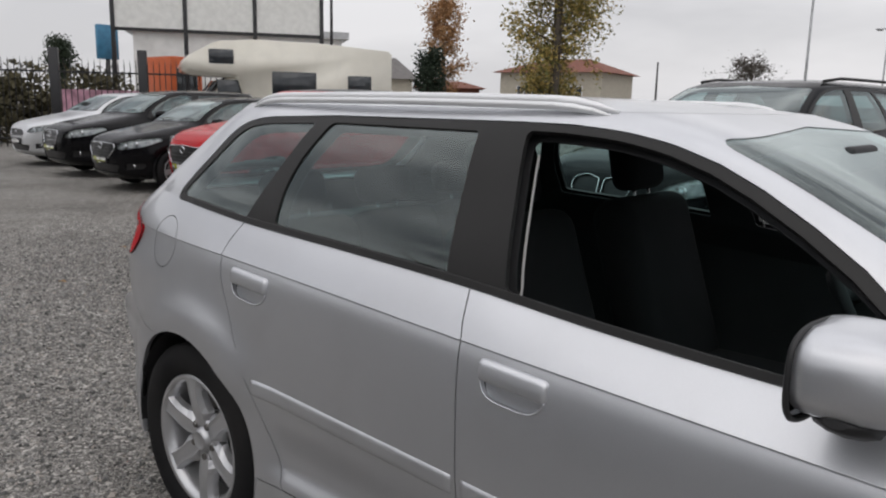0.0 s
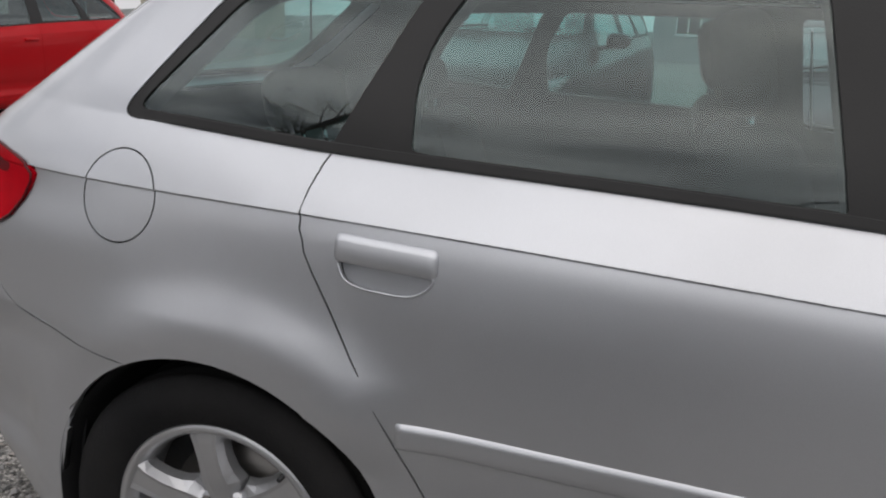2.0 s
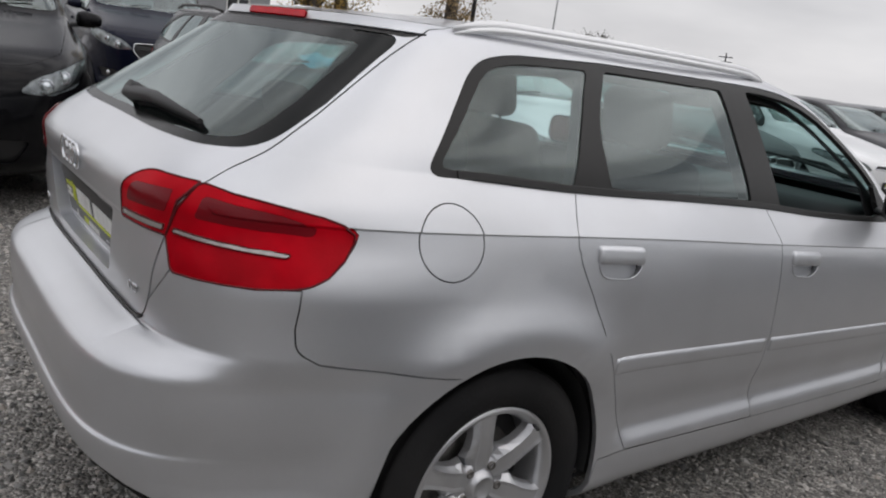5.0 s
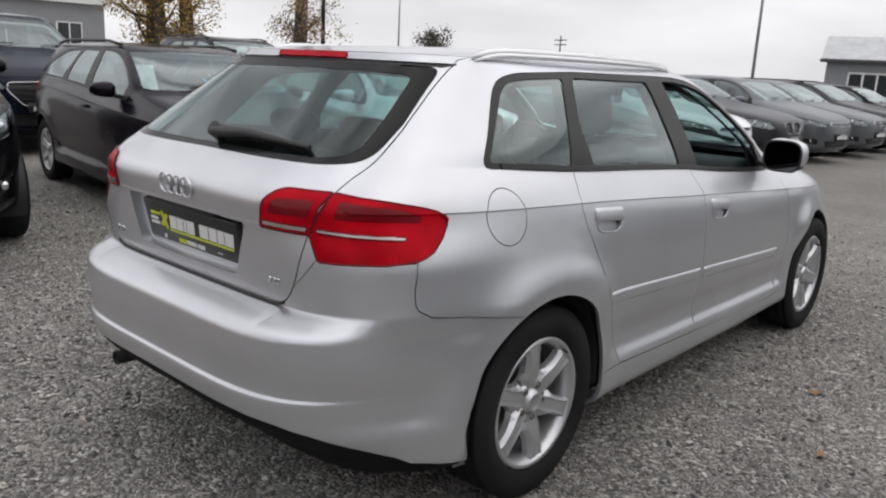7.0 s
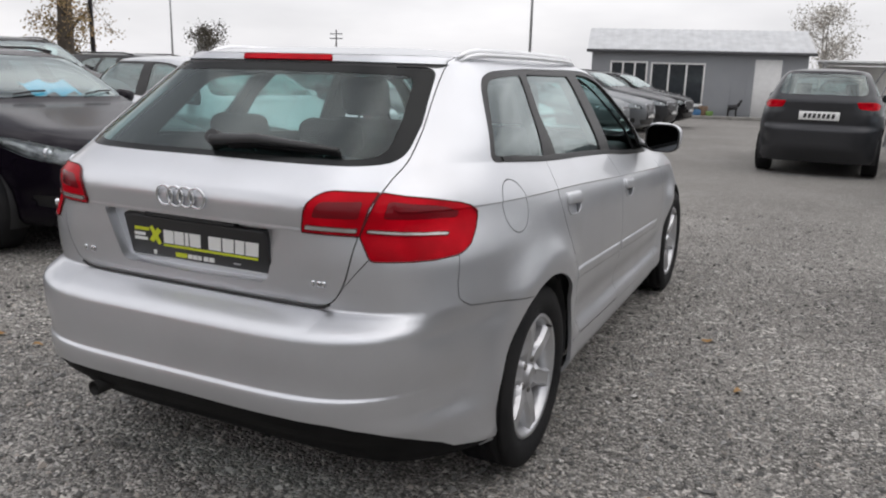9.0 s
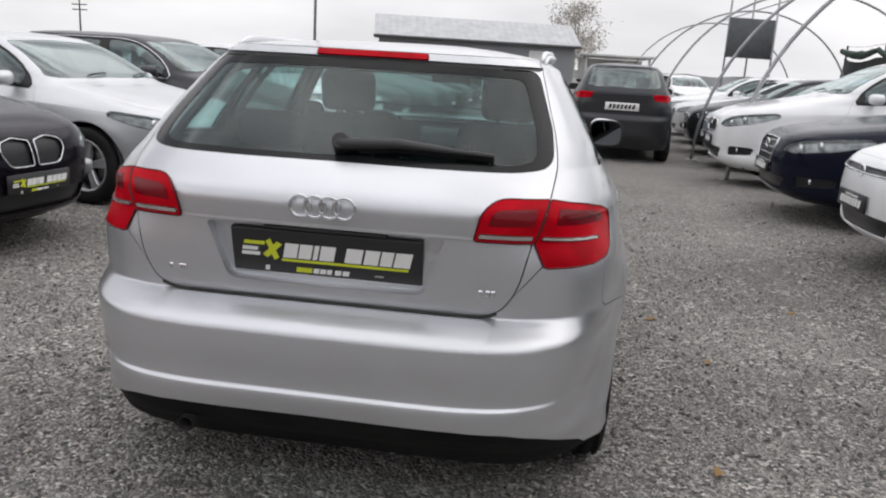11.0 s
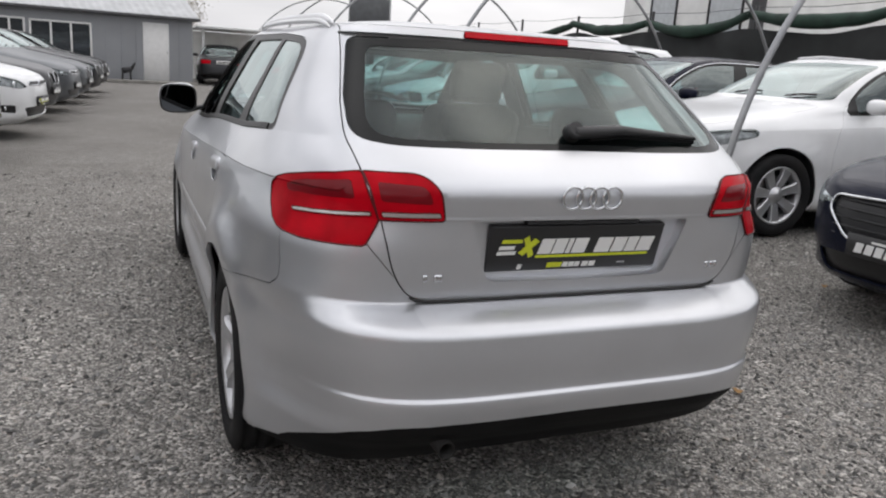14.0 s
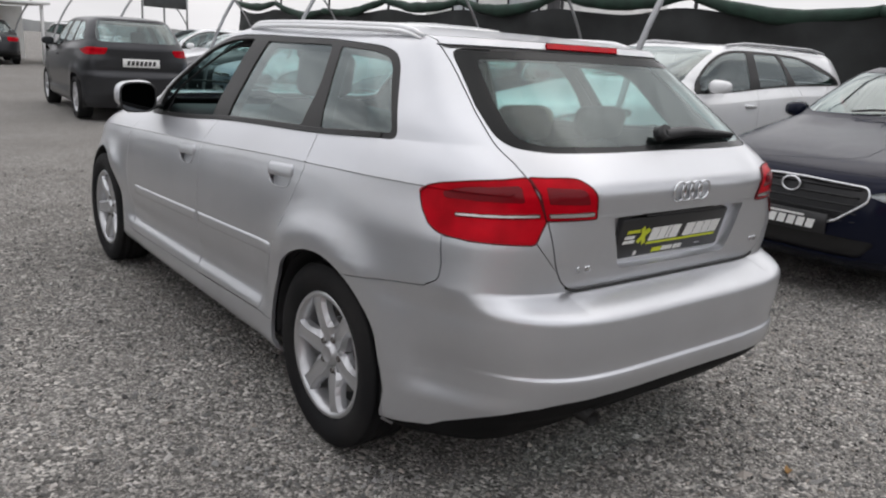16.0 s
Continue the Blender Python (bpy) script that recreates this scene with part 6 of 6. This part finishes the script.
for x in (1.5, 3.9):
    part("post", box_bm((x, 28.6, 0), (x + .10, 28.7, 2.0), .005, 1), FRAME_WHITE, shed)
part("shed_roof", box_bm((1.3, 28.4, 2.0), (4.2, 33, 2.09), .01, 1), FRAME_WHITE, shed)
part("shed_wall", box_bm((1.4, 33, 0), (4.1, 33.1, 1.98)), PALE_WALL, shed)

# ---- dark board on posts beyond the hoops ----
board = thing("notice_board", "blank dark board on thin steel posts", "board")
part("board_panel", box_bm((5.40, 22.4, 2.05), (6.95, 22.46, 3.20), .01, 1, Matrix.Rotation(.35, 3, "Z")), material("dark_board", (.10, .105, .11), rough=.6, vary=.15), board)
for x in (5.5, 6.15, 6.85):
    part("board_post", tube_bm([(x, 22.5, 0), (x, 22.5, 4.0)], .03, 8), STEEL, board)


# ---- lamp posts and poles ----
def pole(at, height, label, arms=0, r=.06, mat=STEEL, name="lamp_post"):
    t = thing(name, label, "pole", group="poles round the lot")
    part("mast", tube_bm([(at.x, at.y, -.1), (at.x, at.y, height)], [r, r * .6], 10), mat, t)
    for a in range(arms):
        s = 1 - 2 * a
        d = Vector((math.cos(.6), math.sin(.6), 0)) * s
        top = Vector((at.x, at.y, height))
        part("arm", tube_bm([top, top + d * .5 + Vector((0, 0, .18)), top + d * 1.0 + Vector((0, 0, .2))], .03, 8), mat, t)
        part("lamp_head", box_bm(top + d * 1.2 - Vector((.28, .14, -.14)), top + d * 1.2 + Vector((.28, .14, .24)), .05, 2), STEEL, t)
    return t


pole(bearing(E0, -107, 30), 5.3, "grey street lamp with two arms", 2)
pole(bearing(E0, -102.5, 48), 5.6, "grey street lamp with two arms", 2)
pole(bearing(E0, -116.5, 55), 4.4, "plain dark pole beyond the lot", 0, .09, BLACK_IRON)
pole(bearing(E0, -139.7, 30), 8, "tall thin black pole", 0, .07, BLACK_IRON)
pole(bearing(E6, -51.2, 30), 8.5, "tall black pole between trees", 0, .09, BLACK_IRON)
pole(bearing(E6, -45.7, 45), 7.6, "slim grey street lamp", 1)
pole(Vector((-8.6, 26.2, 0)), 9, "tall slim grey flag pole", 0, .06)
py = pole(bearing(E6, -34, 90), 5.6, "far wooden power pole with crossbars", 0, .12, BLACK_IRON, "power_pole")
b = bearing(E6, -34, 90)
for z in (4.6, 5.1):
    part("crossbar", box_bm((b.x - .8, b.y - .06, z), (b.x + .8, b.y + .06, z + .1)), BLACK_IRON, py)


# ---- trees ----
def tree(at, height, spread, label, colors, leaves=2600, low=.25, trunks=1, leaf=.16, bare=.0, seed=1, stout=.026, bark_color=(.09, .075, .06)):
    t = thing("tree", label, "tree", group="autumn trees")
    r = np.random.default_rng(seed)
    bark = material("bark", bark_color, rough=.95, vary=.3, bump=.5, bump_scale=25)
    bm = bmesh.new()
    tips = []
    for k in range(trunks):
        foot = Vector((at.x + (k - (trunks - 1) / 2) * .5, at.y + .2 * k, 0))
        lean = Vector((r.uniform(-.06, .06), r.uniform(-.06, .06), 1))
        spine = [foot + lean * (height * .92 * s) + Vector((.12 * math.sin(5 * s + k), .1 * math.cos(4 * s), 0)) for s in np.linspace(0, 1, 9)]
        tube(bm, spine, [height * stout * (1 - .80 * s) for s in np.linspace(0, 1, 9)], 8)
        for j in range(26):
            s = r.uniform(low, .95)
            p = foot + lean * (height * .92 * s)
            a, ln = r.uniform(0, 2 * np.pi), spread * (.35 + .65 * math.sin(math.pi * min(1, (s - low * .6) / (1 - low * .6)))) * r.uniform(.6, 1.05)
            q = p + Vector((math.cos(a) * ln, math.sin(a) * ln, ln * r.uniform(.35, 1.1)))
            mid = (p + q) / 2 + Vector((0, 0, -.08 * ln))
            tube(bm, [p, mid, q], [height * .007 * (1.15 - s), height * .004 * (1.1 - s), .006], 5)
            tips += [(p.lerp(q, u), ln) for u in np.linspace(.3, 1.05, 6)]
            for _ in range(2):
                w = mid.lerp(q, r.uniform(0, .8))
                e = w + Vector(r.normal(0, .45 * ln, 3)) * .8
                tube(bm, [w, e], [.012, .004], 4)
                tips += [(w.lerp(e, u), ln) for u in (.5, .8, 1.0)]
    part("trunk", bm, bark, t)
    n = int(leaves * (1 - bare))
    pick = r.integers(0, len(tips), n)
    c = np.array([tips[i][0] for i in pick]) + r.normal(0, .20, (n, 3))
    u, w = r.normal(0, 1, (n, 3)), r.normal(0, 1, (n, 3))
    u /= np.linalg.norm(u, axis=1, keepdims=True)
    w -= u * (u * w).sum(1, keepdims=True)
    w /= np.linalg.norm(w, axis=1, keepdims=True)
    sz = leaf * r.uniform(.5, 1.2, (n, 1))
    verts = np.stack([c - u * sz, c + w * sz * .55, c + u * sz, c - w * sz * .55], 1).reshape(-1, 3)
    me = bpy.data.meshes.new("crown")
    me.from_pydata(verts.tolist(), [], (np.arange(n)[:, None] * 4 + np.arange(4)).tolist())
    m = bpy.data.materials.new("autumn_leaves")
    m.use_nodes = True
    nn, ll = m.node_tree.nodes, m.node_tree.links
    pb = nn["Principled BSDF"]
    pb.inputs["Roughness"].default_value = .7
    g, rp = nn.new("ShaderNodeNewGeometry"), nn.new("ShaderNodeValToRGB")
    rp.color_ramp.elements[0].color, rp.color_ramp.elements[1].color = (*colors[0], 1), (*colors[-1], 1)
    for i, col in enumerate(colors[1:-1]):
        rp.color_ramp.elements.new((i + 1) / (len(colors) - 1)).color = (*col, 1)
    ll.new(g.outputs["Random Per Island"], rp.inputs[0])
    ll.new(rp.outputs[0], pb.inputs["Base Color"])
    me.materials.append(m)
    cr = new("crown", me)
    cr.parent = t
    return t


GOLD = [(.14, .12, .03), (.28, .20, .045), (.42, .27, .06), (.50, .33, .09)]
GREEN = [(.11, .12, .035), (.22, .19, .05), (.36, .27, .07), (.46, .33, .11)]
tree(bearing(E0, -124, 34), 9.5, 2.3, "broad tree with thinning green and yellow leaves", GREEN, 17000, .12, 3, .09, seed=3)
tree(bearing(E0, -131.4, 42), 7.2, 1.1, "slender tree with sparse orange leaves", [(.30, .16, .06), (.42, .23, .10), (.38, .22, .11)], 6000, .25, 1, .085, seed=4)
tree(bearing(E6, -62.9, 30), 12, 2.4, "poplar with golden autumn leaves", GOLD, 15000, .08, 2, .062, seed=5, stout=.021)
tree(bearing(E6, -60.6, 30), 12, 2.0, "poplar with golden autumn leaves", GOLD, 9000, .08, 1, .062, seed=6, stout=.026)
tree(bearing(E6, -53.2, 30), 11.5, 2.6, "poplar with sparse brown leaves", [(.18, .14, .06), (.30, .21, .10), (.38, .27, .15)], 9000, .08, 1, .062, seed=7, stout=.027)
tree(bearing(E6, -43.0, 60), 4.2, 1.6, "small dark leafless tree far off", [(.05, .045, .035), (.08, .07, .05)], 3500, .2, 2, .09, seed=8)
tree(bearing(E6, -.8, 46), 5.4, 1.7, "pale thin tree behind the hut", [(.36, .34, .30), (.46, .43, .39), (.52, .49, .44)], 3200, .25, 2, .07, seed=9, stout=.016, bark_color=(.40, .38, .35))
tree(bearing(E0, -110.5, 60), 4.8, 2.0, "bare brown bush beyond the lot", [(.06, .05, .04), (.10, .085, .07)], 4500, .1, 3, .09, seed=10)
tree(bearing(E0, -157.6, 50), 5.0, .8, "dark conifer behind the fence", [(.015, .03, .015), (.03, .045, .02)], 7000, .08, 1, .09, seed=11)
tree(bearing(E0, -132.8, 40), 4.4, .8, "dark conifer by the houses", [(.012, .028, .014), (.025, .04, .02)], 6000, .06, 1, .09, seed=12)
tree(Vector((9.1, -4.9, 0)), 10.8, 3.0, "bare leafless tree standing beyond the parked cars", [(.10, .08, .05), (.14, .11, .07)], 120, .3, 2, .10, seed=13)


# ---- houses beyond the lot ----
def far_house(a, b, wall_h, roof_h, wall_mat, roof_mat, label, depth=7.0, flat=False):
    h = thing("far_house", label, "house", group="houses beyond the lot")
    d = b - a
    m = pose(a.x, a.y, 0, 0, 0, math.degrees(math.atan2(d.y, d.x)))
    w = d.length
    bm = box_bm((0, 0, 0), (w, depth, wall_h))
    bmesh.ops.transform(bm, matrix=m, verts=bm.verts)
    part("wall", bm, wall_mat, h)
    bm = bmesh.new()
    if flat:
        block(bm, (-.3, -.3, wall_h), (w + .3, depth + .3, wall_h + .3))
    else:
        q = [bm.verts.new(c) for c in ((-.5, -.5, wall_h), (w + .5, -.5, wall_h), (w + .5, depth + .5, wall_h), (-.5, depth + .5, wall_h), (w * .28, depth / 2, wall_h + roof_h), (w * .72, depth / 2, wall_h + roof_h))]
        for face in ((0, 1, 5, 4), (1, 2, 5), (2, 3, 4, 5), (3, 0, 4), (3, 2, 1, 0)):
            bm.faces.new([q[i] for i in face])
    bmesh.ops.transform(bm, matrix=m, verts=bm.verts)
    part("roof", bm, roof_mat, h)
    for i in range(max(1, int(w / 3.2))):
        x = w * (i + .5) / max(1, int(w / 3.2))
        window(h, m, x - .6, x + .6, wall_h * .38, wall_h * .75, 2)
    return h


TILE_RED = material("red_roof_tiles", (.20, .075, .05), rough=.85, vary=.25, vary_scale=4, bump=.3)
TILE_GREY = material("grey_roof_tiles", (.16, .15, .145), rough=.85, vary=.2, vary_scale=4, bump=.3)
PLASTER = material("cream_plaster", (.50, .46, .38), rough=.9, vary=.1, dirt=.15)
far_house(bearing(E0, -127.5, 58), bearing(E0, -120.3, 55), 3.7, 1.1, PLASTER, TILE_RED, "low cream house with a red tiled roof")
far_house(bearing(E0, -138.0, 55), bearing(E0, -133.9, 55), 3.0, 1.6, PLASTER, TILE_GREY, "low house with a grey tiled roof")
far_house(bearing(E0, -133.5, 62), bearing(E0, -129.0, 62), 2.6, .6, TILE_RED, TILE_RED, "low red shed beyond the lot")
far_house(bearing(E6, -88, 42), bearing(E6, -65.5, 44), 3.6, 0, PANEL, FRAME_WHITE, "long low grey industrial building with a white roof edge", 10, True)
kiosk = thing("orange_kiosk", "orange painted kiosk behind the fence", "kiosk")
p = bearing(E0, -150.6, 30)
part("kiosk_body", box_bm((p.x - .6, p.y - 1.2, 0), (p.x + .6, p.y + 1.0, 2.8), .03, 1), material("orange_paint", (.52, .10, .02), rough=.5, vary=.1), kiosk)
part("kiosk_window", box_bm((p.x - .4, p.y + 1.0, 1.3), (p.x + .4, p.y + 1.04, 2.4), .01, 1), PANE, kiosk)
banner = thing("banner", "white and pink banner hung along the fence", "banner")
a, b = bearing(E0, -157.5, 23.2), bearing(E0, -152.8, 23.0)
d = b - a
bm = box_bm((0, -.02, .95), (d.length, .02, 1.55))
bmesh.ops.transform(bm, matrix=pose(a.x, a.y, 0, 0, 0, math.degrees(math.atan2(d.y, d.x))), verts=bm.verts)
part("banner_sheet", bm, material("pink_banner", (.55, .30, .38), rough=.7, vary=.5, vary_scale=2.5), banner)
bl = thing("blue_sign", "upright blue and red advertising sign", "sign")
p = bearing(E0, -154.6, 31)
part("sign_panel", box_bm((p.x - .38, p.y - .1, 2.7), (p.x + .38, p.y + .1, 3.9), .03, 1), material("blue_sign_paint", (.05, .20, .34), rough=.5, vary=.3, vary_scale=3), bl)
part("sign_leg", tube_bm([(p.x, p.y, -.1), (p.x, p.y, 2.8)], .08, 8), BLACK_IRON, bl)

far_house(bearing(E0, -153.0, 36), bearing(E0, -139.0, 36), 4.1, 0, PALE_WALL, ROOF_GREY, "white flat-roofed shop behind the fence", 6, True)

# ---- hedge behind the fence ----
hr = np.random.default_rng(21)
a, b = bearing(E0, -170, 27), bearing(E0, -153.5, 26)
hn = 9000
ht = hr.random(hn)
hc = np.stack([a.x + (b.x - a.x) * ht, a.y + (b.y - a.y) * ht, np.zeros(hn)], 1) + hr.normal(0, .35, (hn, 3))
hc[:, 2] = np.abs(hr.beta(1.6, 1.2, hn) * (1.75 + .45 * np.sin(ht * 23) + .25 * np.sin(ht * 61)))
hu, hw = hr.normal(0, 1, (hn, 3)), hr.normal(0, 1, (hn, 3))
hu /= np.linalg.norm(hu, axis=1, keepdims=True)
hw /= np.linalg.norm(hw, axis=1, keepdims=True)
hv = np.stack([hc - hu * .11, hc + hw * .07, hc + hu * .11, hc - hw * .07], 1).reshape(-1, 3)
me = bpy.data.meshes.new("hedge")
me.from_pydata(hv.tolist(), [], (np.arange(hn)[:, None] * 4 + np.arange(4)).tolist())
me.materials.append(material("hedge_leaves", (.085, .075, .04), rough=.85, vary=.7, vary_scale=1.6))
tagged(new("hedge", me), "brownish green hedge growing behind the iron fence", "hedge", kind="stuff")

# ---- unseen wall behind the path, added to darken low reflections in the paint ----
tagged(part("reflection_blocker", box_bm((-1.4, -13.3, -.05), (13, -13.0, 3.4), .01, 1), material("blocker_grey", (.20, .20, .19), rough=.9, vary=.2, vary_scale=1.0, bump=.2), None), "plain grey wall, added out of view to darken low reflections", "wall", kind="structure")

# ---- iron fence and billboard ----
fence = thing("iron_fence", "black wrought-iron fence with pointed bars", "fence")
a, b = bearing(E0, -168, 23), bearing(E0, -147, 21.5)
d = (b - a)
fm = pose(a.x, a.y, 0, 0, 0, math.degrees(math.atan2(d.y, d.x)))
w = d.length


def fenced(nm, bm):
    bmesh.ops.transform(bm, matrix=fm, verts=bm.verts)
    return part(nm, bm, BLACK_IRON, fence)


for i in range(int(w / .14)):
    fenced("fence_bar", tube_bm([(i * .14, 0, .1), (i * .14, 0, 2.15), (i * .14, 0, 2.32)], [.012, .012, .002], 5))
for z in (.3, 1.95):
    fenced("fence_rail", box_bm((0, -.02, z), (w, .02, z + .04)))
for i in range(5):
    fenced("fence_post", box_bm((w * i / 4 - .11, -.11, 0), (w * i / 4 + .11, .11, 2.55), .01, 1))
bb = thing("billboard", "blank white billboard in a black steel frame", "billboard")
a, b = bearing(E0, -154.2, 26), bearing(E0, -140.4, 26)
d = b - a
m = pose(a.x, a.y, 0, 0, 0, math.degrees(math.atan2(d.y, d.x)))
w = d.length
for nm, bm, mt in [("billboard_panel", box_bm((w * i / 3 + .05, -.03, 3.45), (w * (i + 1) / 3 - .05, .03, 5.1)), material("faded_white_sheet", (.82, .82, .79), rough=.7, vary=.08)) for i in range(3)] + \
        [("billboard_post", box_bm((w * i / 3 - .06, -.08, 0), (w * i / 3 + .06, .08, 5.8), .01, 1), BLACK_IRON) for i in range(4)] + \
        [("billboard_rail", box_bm((0, -.06, z), (w, .06, z + .09)), BLACK_IRON) for z in (3.36, 5.1)]:
    bmesh.ops.transform(bm, matrix=m, verts=bm.verts)
    part(nm, bm, mt, bb)

# ---- camper van ----
camper = thing("camper_van", "cream camper van with an overhanging sleeping cab", "camper van")
CREAM = paint_of("cream")
a, b = bearing(E0, -149.9, 21.5), bearing(E0, -136.2, 22.5)   # nose, tail
d = b - a
cm = pose(a.x, a.y, 0, 0, 0, math.degrees(math.atan2(d.y, d.x)))
w = d.length


def camp(nm, bm, mat, label=""):
    bmesh.ops.transform(bm, matrix=cm, verts=bm.verts)
    return part(nm, bm, mat, camper, label)


bm = bmesh.new()
side = [(w, .45), (w, 2.72), (w * .62, 2.86), (1.7, 2.88), (.75, 2.80), (.05, 2.42), (-.10, 2.12), (.10, 1.98), (1.25, 1.92), (1.45, 1.2), (1.45, .45)]
fa, fb = [bm.verts.new((x, -1.05, z)) for x, z in side], [bm.verts.new((x, 1.05, z)) for x, z in side]
bm.faces.new(fa)
bm.faces.new(fb[::-1])
for i in range(len(side)):
    bm.faces.new((fa[i], fb[i], fb[(i + 1) % len(side)], fa[(i + 1) % len(side)]))
bmesh.ops.recalc_face_normals(bm, faces=bm.faces)
bmesh.ops.bevel(bm, geom=list(bm.edges), offset=.06, segments=2, affect="EDGES")
camp("camper_body", smooth(bm), CREAM)
cab = bmesh.new()
side = [(1.6, .45), (1.6, 1.95), (1.05, 1.95), (.45, 1.25), (-.25, 1.05), (-.35, .5), (-.2, .4)]
fa, fb = [cab.verts.new((x, -.92, z)) for x, z in side], [cab.verts.new((x, .92, z)) for x, z in side]
cab.faces.new(fa)
cab.faces.new(fb[::-1])
for i in range(len(side)):
    cab.faces.new((fa[i], fb[i], fb[(i + 1) % len(side)], fa[(i + 1) % len(side)]))
bmesh.ops.recalc_face_normals(cab, faces=cab.faces)
bmesh.ops.bevel(cab, geom=list(cab.edges), offset=.05, segments=2, affect="EDGES")
camp("camper_cab", smooth(cab), CREAM)
for s in (-1, 1):
    camp("cab_window", box_bm((.75, s * .925 - .01, 1.28), (1.42, s * .925 + .01, 1.86), .004, 1), PANE)
    camp("camper_window", box_bm((2.1, s * 1.055 - .015, 1.45), (3.25, s * 1.055 + .015, 2.1), .02, 1), PANE)
    camp("camper_window", box_bm((4.1, s * 1.055 - .015, 1.55), (4.75, s * 1.055 + .015, 2.05), .02, 1), PANE)
    camp("alcove_window", box_bm((.55, s * 1.055 - .015, 2.25), (1.15, s * 1.055 + .015, 2.6), .02, 1), PANE)
    for x in (.35, w - 1.5):
        bm = lathe([(.0, .17), (.09, .17), (.09, .31), (-.09, .31), (-.09, .17), (0, .17)], 24)
        bmesh.ops.transform(bm, matrix=pose(x, s * .86, .31, 0, 0, 90), verts=bm.verts)
        camp("camper_tyre", bm, RUBBER)
camp("camper_windscreen", box_bm((.55, -.8, 1.3), (.62, .8, 1.9), .01, 1, Matrix.Rotation(.7, 3, "Y")), PANE)

# ---- low hedges and roofs along the horizon ----
bm = bmesh.new()
ring = []
for i in range(361):
    a = radians(i)
    r = 170 + 15 * math.sin(5 * a)
    h = 2.1 + .9 * noise.noise(Vector((math.cos(a) * 6, math.sin(a) * 6, 0))) + .7 * noise.noise(Vector((math.cos(a) * 28, math.sin(a) * 28, 2)))
    ring.append((bm.verts.new((r * math.cos(a), r * math.sin(a), -1)), bm.verts.new((r * math.cos(a), r * math.sin(a), max(1.6, h)))))
for p, q in zip(ring, ring[1:]):
    bm.faces.new((p[0], q[0], q[1], p[1]))
tagged(part("backdrop", bm, material("hazy_far_hedge", (.36, .37, .37), rough=1, vary=.3, vary_scale=.1), None), "hazy line of far hedges and roofs", "backdrop", kind="structure")
